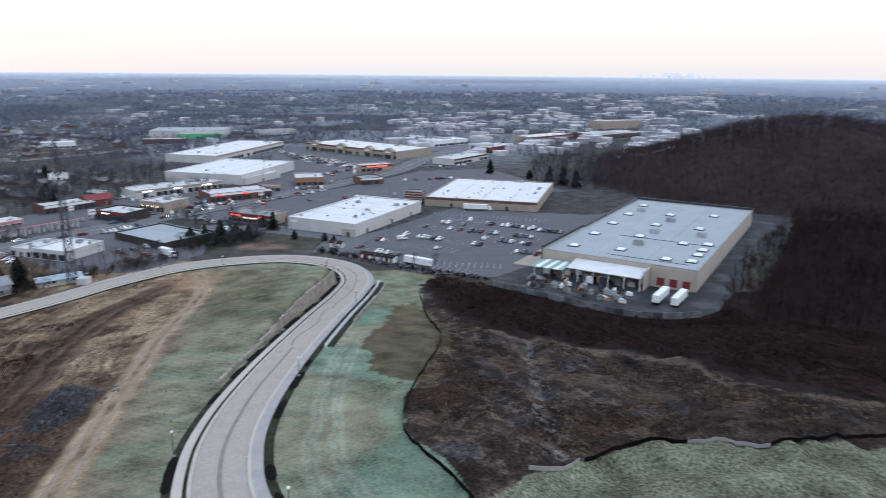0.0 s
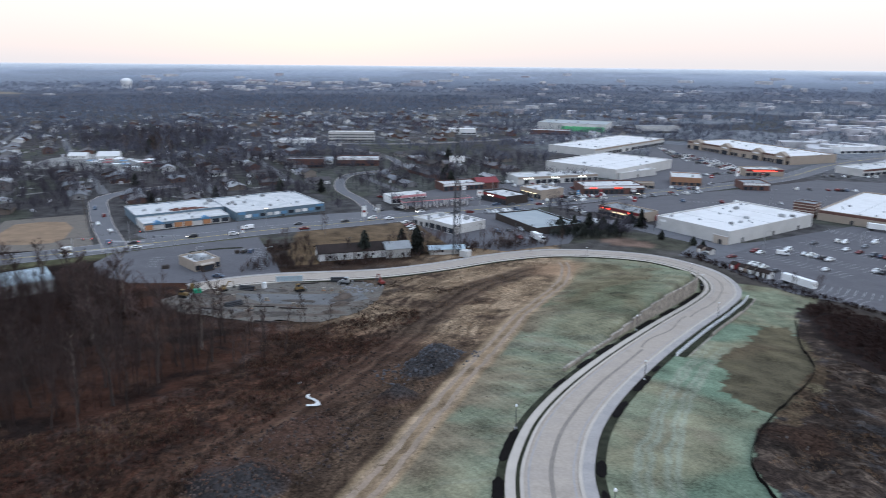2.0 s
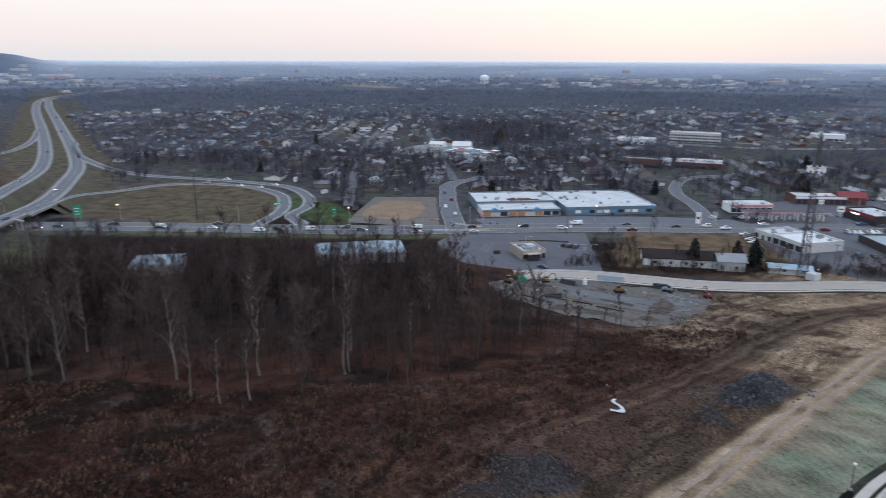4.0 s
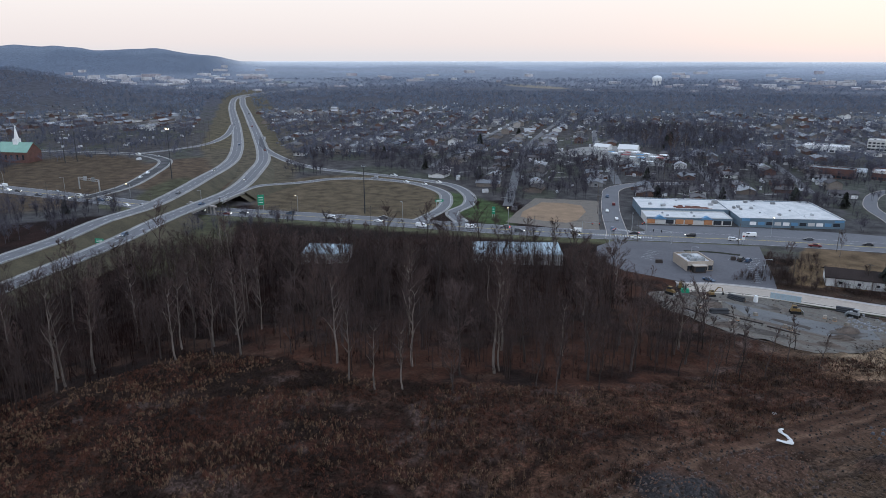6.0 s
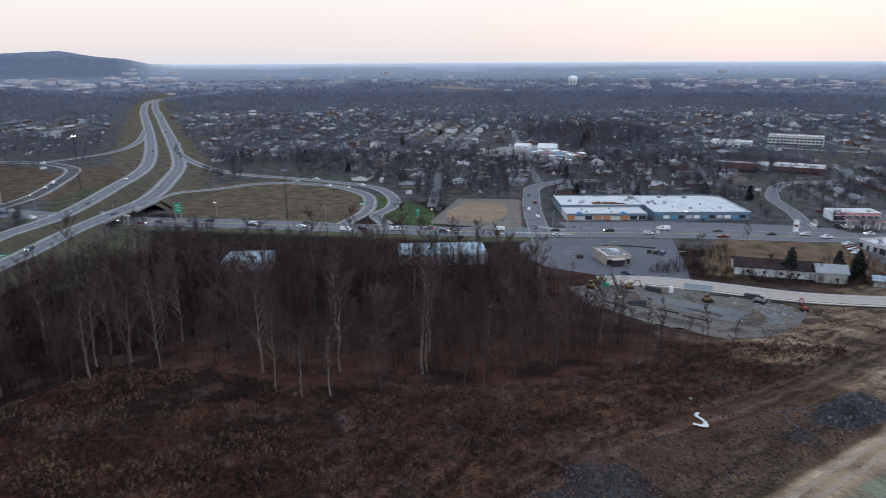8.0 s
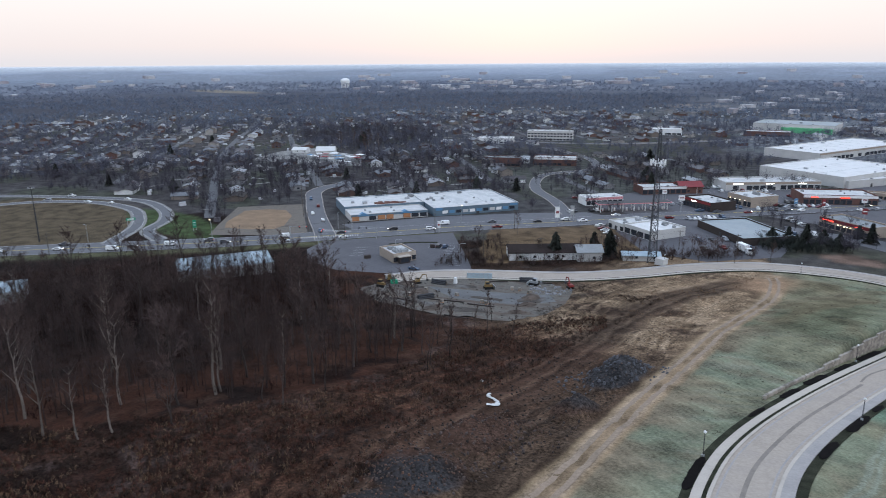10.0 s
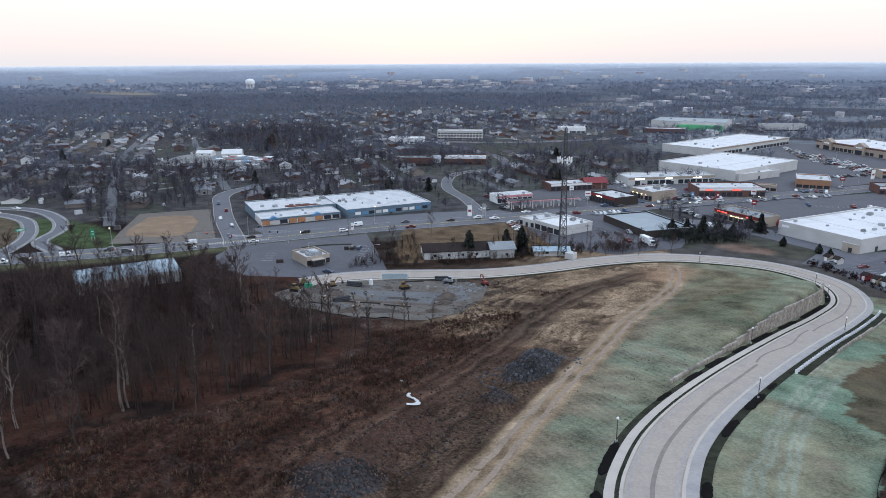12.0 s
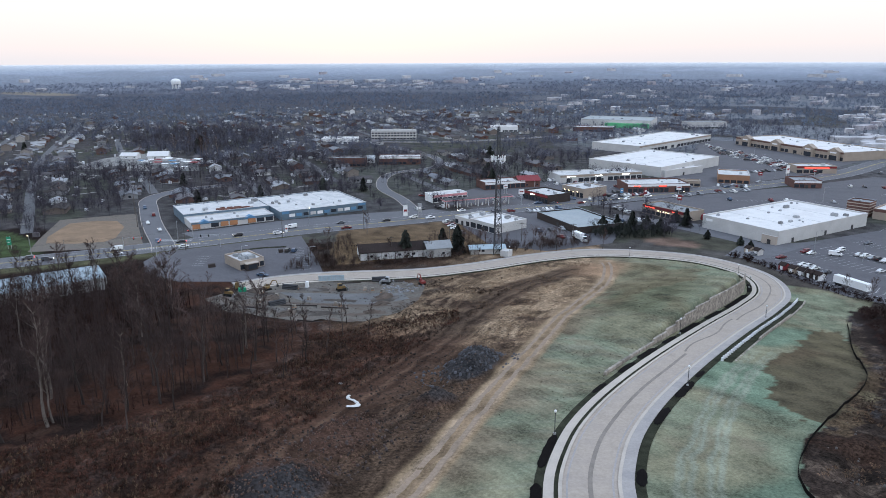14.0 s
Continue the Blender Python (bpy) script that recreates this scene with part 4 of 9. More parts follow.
def store(name, label, p, q, depth, height, wall, roof, units=6, panes=0, pane_h=2.4, band=None, parapet=0.6, seed=1, doors=1, back=0.0, sides=None, category="store", skylights=0):
    """A flat-roofed building: base, parapet, inset roof, rooftop units, front panes, doors and a sign band."""
    rnd = random.Random(seed)
    m, L = frame_on(p, q)
    ob = thing(name, label, category, m)
    t = 0.35
    sh = Shape()
    for x0, y0, x1, y1 in ((0, 0, L, t), (0, depth - t, L, depth), (0, t, t, depth - t), (L - t, t, L, depth - t)):
        sh.box(x0, y0, -0.6, x1, y1, height + parapet)
    part("wall", sh, wall, ob)
    cap = Shape()
    for x0, y0, x1, y1 in ((-0.08, -0.08, L + 0.08, t + 0.08), (-0.08, depth - t - 0.08, L + 0.08, depth + 0.08), (-0.08, t + 0.08, t + 0.08, depth - t - 0.08), (L - t - 0.08, t + 0.08, L + 0.08, depth - t - 0.08)):
        cap.box(x0, y0, height + parapet, x1, y1, height + parapet + 0.12)
    part("coping", cap, roof if band is None else wall, ob)
    part("roof", Shape().box(t, t, height - 0.3, L - t, depth - t, height), roof, ob)
    for k in range(1, int(L / 24) + 1):
        x = L * k / (int(L / 24) + 1)
        part("roof_seam", Shape().box(x - 0.12, t, height, x + 0.12, depth - t, height + 0.04), UNIT, ob)
    for k in range(units):
        u = part("roof_unit", rnd.choice(UNIT_MESHES), None, ob)
        u.location = (rnd.uniform(3, L - 3), rnd.uniform(3, depth - 3), height)
        u.rotation_euler.z = rnd.choice((0, math.pi / 2))
        u.scale = [rnd.uniform(0.55, 1.0)] * 3
    if panes:
        w = L / panes
        for k in range(panes):
            if rnd.random() < 0.12:
                continue
            part("pane", Shape().box(k * w + w * 0.12, -0.05, 0.5, (k + 1) * w - w * 0.12, 0.06, 0.5 + pane_h), GLASS, ob)
            part("pane_frame", Shape().box(k * w + w * 0.08, -0.03, 0.35, (k + 1) * w - w * 0.08, 0.03, 0.65 + pane_h), DARK_METAL, ob)
    for k in range(doors):
        x = L * (k + 0.5) / doors + rnd.uniform(-1, 1)
        part("door", Shape().box(x - 0.9, -0.09, 0, x + 0.9, 0.05, 2.3), DARK_METAL, ob)
    if band is not None:
        part("sign_band", Shape().box(0.2, -0.12, height - 1.0, L - 0.2, 0.0, height + parapet - 0.15), band, ob)
    for side, material, z0, z1, a, b in (sides or ()):
        x = -0.1 if side == "l" else L
        part("side_panel", Shape().box(x, depth * a, z0, x + 0.1, depth * b, z1), material, ob)
    return ob


# blue strip store: back block, lower shop wing before it, deep right block
SU, SN = (0.431, 0.902), (-0.902, 0.431)


def strip_at(u, v):
    """A plan point from metres along the strip store's front and behind it."""
    return (-304 + SU[0] * u + SN[0] * v, 218.5 + SU[1] * u + SN[1] * v)


blue = store("strip_store", "long faded blue store with stained white roof, partly stripped open", strip_at(0, 17.2), strip_at(47, 17.2), 29, 4.7, BLUE_WALL, OLD_ROOF, 7, 0, seed=2, doors=0, parapet=0.35)
wing = store("shop_wing", "low white-roofed shop wing with dark and boarded shopfronts", strip_at(0.3, 0), strip_at(44, 0), 17, 3.5, PALE_WALL, OLD_ROOF, 4, 9, 2.2, BLUE_WALL, 0.3, 3)
rb = store("store_block", "deep faded blue store block with stained white roof", strip_at(47.4, -1.5), strip_at(99, -1.5), 48, 4.4, BLUE_WALL, OLD_ROOF, 12, 0, seed=4, doors=1, parapet=0.35)
for k in range(11):
    part("window_board", Shape().box(5 + k * 4.1, -0.1, 1.2, 8.2 + k * 4.1, 0.02, 2.9), (WHITE, PALE_WALL, GLASS, BLUE_TRIM)[(k * 7) % 4], rb, "painted window board")
part("sign_panel", Shape().box(1, -0.2, 3.1, 5, 0.0, 4.5), BLUE_TRIM, rb, "bright blue sign panel")
part("sign_panel", Shape().box(46.5, -0.2, 3.4, 51, 0.0, 4.4), BLUE_TRIM, rb, "bright blue sign panel")
for k in (0, 3, 4, 6):
    part("window_hoarding", Shape().box(0.6 + k * 4.85, -0.2, 0.3, 4.6 + k * 4.85, -0.12, 2.8), WOOD, wing, "orange plywood board over a shop window")
for x in (7, 31):
    part("gable_sign", Shape().add([(x - 3.5, -0.5, 2.9), (x + 3.5, -0.5, 2.9), (x, -0.5, 4.7), (x - 3.5, 2.5, 2.9), (x + 3.5, 2.5, 2.9), (x, 2.5, 4.7)], [(0, 1, 2), (5, 4, 3), (0, 2, 5, 3), (1, 4, 5, 2)]), BLUE_TRIM, wing, "bright blue gabled sign")
rub = Shape()
rr = random.Random(9)
for k in range(110):
    a, d = rr.uniform(0, 6.28), rr.random() ** 0.5
    x, y = 28 + 9.5 * d * math.cos(a), 3.2 + 5.5 * d * math.sin(a)
    q = rr.uniform(0.5, 1.7)
    if y - q * 0.6 < 0.5:
        continue
    rub.box(x - q, y - q * 0.6, 4.65, x + q, y + q * 0.6, 4.8 + rr.uniform(0.05, 0.6), 0.25)
tear = part("torn_roofing", rub, RUST, blue, "torn rust-brown roofing")

# white store by the access drive
store("white_store", "beige box store with bright white membrane roof", (-45.5, 350.5), (-13.5, 419), 43, 6.2, PALE_WALL, WHITE_ROOF, 16, 0, seed=5, doors=3, sides=(("l", WHITE, 4.2, 5.4, 0.86, 0.95),))
store("store_annex", "low beige annex with white roof beside the store", (-53, 352.5), (-46.2, 349.5), 18, 3.6, BEIGE, WHITE_ROOF, 1, 0, seed=6, doors=1)
# second white-roofed store
store("department_store", "wide tan department store with bright white roof", (-12, 440), (58, 421), 86, 5.2, TAN_WALL, WHITE_ROOF, 26, 0, seed=7, doors=2, band=BRICK)
store("brick_tower", "red brown brick sign tower with pale bands", (-25, 444), (-14, 441), 10, 8.0, BRICK, TAR_ROOF, 1, 0, seed=8, doors=0)
# home improvement store with its garden yard
HOME = store("home_center", "huge beige home improvement store with blue-grey membrane roof", (43.5, 293.5), (99.5, 260), 149, 8.6, BEIGE, GREY_ROOF, 0, 0, seed=11, doors=0, parapet=0.5)

# shops beyond the main street
store("white_mall_store", "large pale store with bright white roof", (-214, 531), (-151, 515), 88, 7, PALE_WALL, WHITE_ROOF, 8, 0, seed=21, doors=1)
store("white_mall_annex", "pale store annex with white roof", (-148, 516), (-131, 556), 22, 4.5, PALE_WALL, WHITE_ROOF, 4, 0, seed=22)
store("plaza_store", "long white-roofed shopping plaza with tan fronts", (-208, 637), (-178, 778), 52, 6.5, PALE_WALL, WHITE_ROOF, 12, 22, 2.5, TAN_WALL, seed=23)
store("plaza_row", "long tan brick plaza with gabled entries and white roof", (-150, 764), (-46, 680), 55, 7, TAN_WALL, WHITE_ROOF, 20, 26, 2.6, BRICK, seed=24, doors=6)
store("strip_shops", "low strip of shops with dark storefronts and pale roof", (-203, 452), (-160, 500), 22, 5, PALE_WALL, OLD_ROOF, 6, 14, 2.6, TAN_WALL, seed=25, doors=5)
store("restaurant", "brick and white restaurant with pale flat roof", (-150, 441), (-117, 467), 22, 5.2, BRICK, OLD_ROOF, 6, 12, 2.4, WHITE, seed=26)
store("orange_restaurant", "orange stucco restaurant with pale roof", (-110, 514), (-90, 519), 26, 5.5, ORANGE, OLD_ROOF, 3, 5, 1.8, None, seed=27)
store("drive_in", "tan drive-in restaurant with red lit signs", (-122.5, 387.5), (-95, 375), 15, 4.8, TAN_WALL, TAR_ROOF, 4, 9, 1.8, RED, seed=28)
store("brick_shop", "dark brick shop with white roof and red fascia", (-200, 389.5), (-178, 379.5), 18, 4.8, DARK_WALL, OLD_ROOF, 4, 8, 2.2, RED, seed=29)
store("tan_shop", "tan two-part coffee shop with warm lights", (-185, 416), (-167, 408), 20, 5.6, TAN_WALL, OLD_ROOF, 4, 6, 2.6, None, seed=30)
store("red_roof_shop", "white-roofed shop with dark glass front", (-234, 400), (-216, 424), 16, 4.4, BRICK, OLD_ROOF, 3, 8, 2.4, WHITE, seed=31)
store("gas_shop", "white gas station shop with pink fascia", (-239, 345), (-227, 366), 11, 4.2, WHITE, OLD_ROOF, 3, 7, 2.2, PINK, seed=32)
store("dealer_hall", "white-roofed car dealer hall", (-186, 303), (-167.5, 297), 22, 4.2, PALE_WALL, WHITE_ROOF, 4, 4, 2.4, None, seed=33)
store("dealer_office", "low dealer office with stained roof", (-198, 307), (-186.6, 303.3), 19, 3.5, PALE_WALL, OLD_ROOF, 3, 4, 2.0, None, seed=34)
store("flat_grey_hall", "dark-sided hall with broad pale blue-grey flat roof", (-166, 341), (-132, 318.5), 27, 3.3, DARK_WALL, GREY_ROOF, 1, 0, seed=35)
store("office_block", "pale three-storey office block with window rows", (-495, 597), (-454, 624), 16, 9.5, PALE_WALL, OLD_ROOF, 5, 14, 1.4, None, seed=36)
om, oL = frame_on((-495, 597), (-454, 624))
ob = thing("window_rows", "rows of dark office windows on a pale block", "windows", om)
for row in (3.6, 6.4):
    for k in range(14):
        part("pane", Shape().box(0.8 + k * oL / 14, -0.06, row, 0.5 + (k + 0.78) * oL / 14, 0.04, row + 1.5), GLASS, ob)
store("white_hall", "white low hall with flat white roof", (-514, 538), (-483, 558), 20, 5, WHITE, WHITE_ROOF, 3, 8, 1.5, None, seed=37)
store("brick_school", "red brick school building", (-396, 424), (-372, 440), 14, 6.5, BRICK, TAR_ROOF, 2, 8, 1.6, None, seed=38)
store("brick_office", "brick office with white roof and horizontal window band", (-369, 454), (-340, 474), 18, 6, BRICK, OLD_ROOF, 4, 9, 1.5, WHITE, seed=39)
store("white_center", "white civic building with small tower", (-426, 740), (-398, 757), 18, 6, WHITE, WHITE_ROOF, 2, 6, 1.6, None, seed=40)
store("green_site_building", "half-built store with bright green wall sheathing", (-364, 868), (-276, 884), 60, 9, PALE_WALL, GREY_ROOF, 6, 0, seed=41)
store("green_annex", "lower half-built wing with bright green sheathing", (-330, 866), (-277, 876), 8, 5.5, GREEN_SHEATH, WHITE_ROOF, 2, 0, seed=42)
store("brick_annex", "tan brick low building", (-345, 800), (-300, 816), 20, 5, BRICK, OLD_ROOF, 3, 8, 1.5, None, seed=43)
store("pale_lodge", "pale two-storey hall with dark windows", (-235, 900), (-195, 930), 20, 8, PALE_WALL, TAR_ROOF, 2, 10, 1.6, None, seed=44)
# diner by the construction site
store("diner", "beige fast-food diner with cluttered flat roof", (-225.5, 184), (-222.6, 194.6), 15, 3.5, TAN_WALL, OLD_ROOF, 18, 5, 2.0, BEIGE, seed=45)
store("metal_shed", "low hall with pale blue metal roof behind the trees", (-262, 104), (-248, 139), 20, 4.4, PALE_WALL, BLUE_METAL, 0, 0, seed=46, parapet=0.1)
store("metal_barn", "pale blue metal-roofed barn behind bare trees", (-287, 36), (-280, 54), 16, 4.4, PALE_WALL, BLUE_METAL, 0, 0, seed=47, parapet=0.1)


def gable_entries():
    """Gabled entry fronts on the long plaza row, and bands on the brick tower."""
    m, L = frame_on((-150, 764), (-46, 680))
    for k, f in enumerate((0.12, 0.42, 0.72, 0.93)):
        ob = thing("gable_entry", "tan gabled plaza entry with pale trim", "entry", m @ Matrix.Translation((L * f, 0, 0)), "plaza entries")
        part("front", Shape().add([(-6, -2, 0), (6, -2, 0), (6, -2, 8), (0, -2, 11), (-6, -2, 8), (-6, 3, 0), (6, 3, 0), (6, 3, 8), (0, 3, 11), (-6, 3, 8)], [(0, 1, 2, 3, 4), (9, 8, 7, 6, 5), (0, 5, 6, 1), (1, 6, 7, 2), (2, 7, 8, 3), (3, 8, 9, 4), (4, 9, 5, 0)]), TAN_WALL, ob)
        part("opening", Shape().box(-4, -2.1, 0.2, 4, -1.95, 4.2), GLASS, ob)
        part("sign_bar", Shape().box(-3.2, -2.2, 6.0, 3.2, -2.0, 7.2), WHITE, ob)
    m, L = frame_on((-25, 444), (-14, 441))
    ob = thing("tower_bands", "pale bands round a brick sign tower", "trim", m)
    for k in range(4):
        part("band", Shape().box(-0.06, -0.06, 2 + 1.7 * k, L + 0.06, 10.06, 2.5 + 1.7 * k), BEIGE, ob)
    dome = part("red_awning", Shape().ball((0, 0, 0), 2.6, 12, 8, 1.0), RED)
    dome.location = (-90, 389, ground_at(-90, 389) + 1.2)
    tagged(dome, "rounded dark red awning beside the white store", "awning")


gable_entries()
store("corner_bank", "small dark-roofed bank with red fascia", (-62, 520), (-46, 528), 18, 4.6, BRICK, TAR_ROOF, 2, 5, 2.0, WHITE, seed=61)
store("tan_kiosk", "small tan kiosk with flat roof in a lot", (-128, 486), (-116, 490), 8, 3.4, TAN_WALL, TAN_WALL, 1, 3, 1.6, None, seed=62)
store("red_sign_shop", "tan shop with red lit sign by the plaza", (-70, 590), (-44, 604), 16, 5, TAN_WALL, OLD_ROOF, 3, 6, 2.0, RED, seed=63)
store("far_shop", "white-roofed shop beyond the street", (10, 640), (44, 690), 24, 5, PALE_WALL, OLD_ROOF, 4, 8, 2.0, BRICK, seed=64)
store("far_shop", "brick shop with pale roof beyond the street", (50, 740), (84, 790), 24, 5.5, BRICK, OLD_ROOF, 4, 8, 2.0, RED, seed=65)
store("far_shop", "long tan shop row with white roof", (110, 860), (170, 920), 30, 6, TAN_WALL, WHITE_ROOF, 6, 12, 2.0, RED, seed=66)
store("far_shop", "long brick shop row with pale roof", (190, 900), (270, 960), 34, 7, BRICK, OLD_ROOF, 6, 12, 2.0, WHITE, seed=67)
store("far_shop", "beige four-storey hotel block", (230, 1050), (300, 1080), 24, 14, TAN_WALL, OLD_ROOF, 4, 14, 2.0, BEIGE, seed=68)
store("far_shop", "low white hall beyond the street", (-10, 800), (30, 840), 26, 6, WHITE, WHITE_ROOF, 3, 8, 2.0, None, seed=69)

# ---- trees ----
def bare_tree(seed, height, spread, trunk_r, fine=5):
    """A leafless tree: tapered trunk, limbs that fork, and fine twigs. Returns trunk and crown shapes."""
    rnd = random.Random(seed)
    trunk, crown = Shape(), Shape()
    p, r = Vector((0, 0, -0.4)), trunk_r
    axis = Vector((rnd.uniform(-0.1, 0.1), rnd.uniform(-0.1, 0.1), 1)).normalized()
    nodes = []
    for k in range(7):
        q = p + axis * height * 0.13 + Vector((rnd.uniform(-0.3, 0.3), rnd.uniform(-0.3, 0.3), 0))
        r2 = trunk_r * (1 - (k + 1) / 8.2)
        trunk.tube(p, q, r, r2, 6 if k < 4 else 4, False)
        if k >= 2:
            nodes.append((q, r2, k))
        p, r = q, r2
    nodes.append((p, r, 7))

    def twig(s, d, L, w):
        o = d.orthogonal().normalized() * w
        crown.add([tuple(s - o), tuple(s + o), tuple(s + d * L)], [(0, 1, 2)])

    def bend(d, k, up):
        return (d + Vector((rnd.uniform(-k, k), rnd.uniform(-k, k), rnd.uniform(-0.2, up)))).normalized()

    for q, r, k in nodes:
        for j in range(2 if k < 7 else 3):
            a = rnd.uniform(0, 6.28)
            d = Vector((math.cos(a), math.sin(a), rnd.uniform(0.9, 2.2))).normalized()
            L, r1 = spread * (1.15 - 0.09 * k) * rnd.uniform(0.7, 1.1), max(0.06, r * 0.6)
            mid = q + d * L * 0.5
            d2 = bend(d, 0.3, 0.5)
            end = mid + d2 * L * 0.5
            trunk.tube(q, mid, r1, r1 * 0.7, 4, False)
            trunk.tube(mid, end, r1 * 0.7, r1 * 0.25, 3, False)
            for i in range(6):
                s = q.lerp(mid, rnd.uniform(0.4, 1)) if i % 2 else mid.lerp(end, rnd.uniform(0.1, 1))
                e = bend(d2, 0.8, 0.7)
                M = L * rnd.uniform(0.35, 0.6)
                crown.tube(s, s + e * M, max(0.03, r1 * 0.35), 0.015, 3, False)
                for _ in range(fine):
                    s2 = s + e * M * rnd.uniform(0.25, 1.0)
                    f = bend(e, 0.9, 0.6)
                    N = M * rnd.uniform(0.35, 0.6)
                    twig(s2, f, N, 0.035)
                    for _ in range(3):
                        twig(s2 + f * N * rnd.uniform(0.2, 0.9), bend(f, 1.0, 0.5), N * rnd.uniform(0.4, 0.7), 0.03)
    return trunk, crown


TREES = []
for k in range(9):
    t, c = bare_tree(100 + k, (17, 20, 15, 19, 13, 18, 16, 16, 14)[k], (5.5, 6, 5, 6.5, 4.5, 5, 6, 3.0, 2.6)[k], (0.28, 0.31, 0.22, 0.3, 0.2, 0.27, 0.25, 0.2, 0.17)[k], 5 if k < 7 else 2)
    pale = k in (1, 5)
    TREES.append((t.mesh("trunk", PALE_BARK if pale else BARK, True), c.mesh("crown", TWIG), "tall bare woodland tree with pale trunk and fine twigs" if pale else "bare leafless woodland tree with dark grey trunk"))


def plant(x, y, kind, s, group="", turn=0.0, label=""):
    tr, cr, lab = TREES[kind]
    ob = thing("bare_tree", label or lab, "tree", pose(x, y, ground_at(x, y), 0, 0, turn) @ Matrix.Scale(s, 4), group)
    part("trunk", tr, None, ob)
    part("crown", cr, None, ob)
    return ob


def spots(poly, count, seed, gap):
    """Places inside an outline, no two closer than gap."""
    rng = np.random.default_rng(seed)
    P = np.array(poly, float)
    lo, hi = P.min(0), P.max(0)
    c = rng.uniform(lo, hi, (count * 8, 2))
    c = c[inside(c[:, 0], c[:, 1], poly)]
    out = []
    for q in c:
        if len(out) >= count:
            break
        if not out or np.min(np.hypot(*(np.array(out) - q).T)) > gap:
            out.append(q)
    return np.array(out)


def woods(poly, count, seed, group, scale=(0.75, 1.15), gap=3.0):
    rnd = random.Random(seed)
    for x, y in spots(poly, count, seed, gap):
        plant(float(x), float(y), rnd.choice((0, 2, 3, 4, 6, 0, 2, 3, 7, 6, 7, 8, 1, 5)), rnd.uniform(*scale), group, rnd.uniform(0, 360))


W_WOOD = [(-141, -42), (-163, -26), (-176, -2), (-150, 22), (-138, 30), (-124, 52), (-119, 76), (-126, 104), (-140, 122), (-165, 132), (-200, 142), (-232, 150), (-262, 140), (-282, 120), (-300, 84), (-318, 40), (-330, 0), (-318, -40), (-270, -70), (-225, -95), (-190, -120), (-150, -90)]
W_INNER_WOOD = [(-160, -60), (-172, -28), (-192, 0), (-214, 34), (-206, 58), (-196, 80), (-188, 100), (-184, 118), (-186, 132), (-200, 140), (-232, 148), (-262, 138), (-282, 118), (-300, 82), (-318, 38), (-326, 0), (-310, -30), (-262, -66), (-222, -90), (-190, -115), (-165, -95)]
E_WOOD = [(-8, 264), (3, 218), (15, 198), (31, 200), (57, 194), (71, 180), (78, 160), (98, 142), (170, 132), (190, 180), (136, 204), (112, 222), (104, 238), (92, 228), (80, 226), (66, 228), (54, 235), (42, 243), (28, 254), (14, 262), (0, 274)]
woods(W_WOOD, 275, 5, "trees of the west wood", (0.7, 1.2), 5.2)
woods([(120, 150), (170, 135), (185, 178), (140, 196), (118, 180)], 14, 6, "trees of the east wood", (0.3, 0.5), 6.0)
for x, y, k, s in ((-136.6, 26, 1, 0.85), (-129, 30, 5, 0.8), (-125.5, 35, 5, 0.75), (-178, -1, 1, 1.1), (-171, -10, 5, 1.05), (-170.5, -28, 1, 1.1), (-162, -33, 5, 1.05), (-117, 43, 4, 0.9), (-193, -6, 1, 1.05), (-129, 58, 5, 0.9), (-111, 62, 2, 0.8), (-168, -1, 3, 1.0), (-126, 112, 7, 0.9), (-131, 122, 8, 0.9), (-137, 133, 7, 0.9), (-146, 138, 8, 0.9), (-152, 131, 7, 0.95), (-160, 139, 8, 0.9), (-132.6, 102, 7, 1.0), (-122, 100.3, 8, 1.0), (-116, 105.6, 8, 0.9), (-118, 114.3, 7, 0.9), (-122, 126, 8, 0.95), (-141, 155, 8, 0.8), (-142.7, 124, 7, 1.0), (-150, 116, 7, 1.05), (-158, 126, 8, 1.0), (-139, 112, 3, 0.8), (-146, 100, 0, 0.9), (-189.5, 5, 1, 1.0), (-213, 10, 5, 1.05), (-220, -40, 1, 1.0), (-181, -9, 5, 1.0), (-206, -22, 5, 1.1), (-120, 44, 7, 0.85), (-117, 61, 8, 0.9), (-114, 74, 7, 0.9), (-113, 102, 8, 0.8), (-130, 94, 7, 0.9), (-125, 120, 8, 0.85), (-131.6, 143, 7, 0.8), (-124.4, 146, 8, 0.75)):
    plant(x, y, k, s, "trees of the west wood", x * 7)
for x, y, k, s in ((-558, 392, 1, 1.0), (-570, 402, 5, 0.95), (-583, 427, 1, 0.9), (-506, 383, 5, 1.15), (-512, 392, 1, 1.2), (-526, 415, 5, 1.0), (-588, 440, 1, 0.9), (-536, 404, 1, 0.8)):
    plant(x, y, k, s, "pale trees of the copse", x * 5)
for x, y, k, s in ((-128, 284, 4, 0.6), (-122, 288, 2, 0.55), (-134, 280, 6, 0.6), (-112, 300, 2, 0.6), (-165, 296, 4, 0.7), (-205, 208, 2, 0.75), (-212, 222, 6, 0.7), (-186, 236, 4, 0.6), (-173, 246, 2, 0.6), (-222, 262, 5, 0.6), (-215, 214, 4, 0.6), (-12, 284, 2, 0.5), (-20, 288, 4, 0.5), (-4, 280, 6, 0.5), (-26, 300, 4, 0.5)):
    plant(x, y, k, s, "trees by the shops", x * 5)


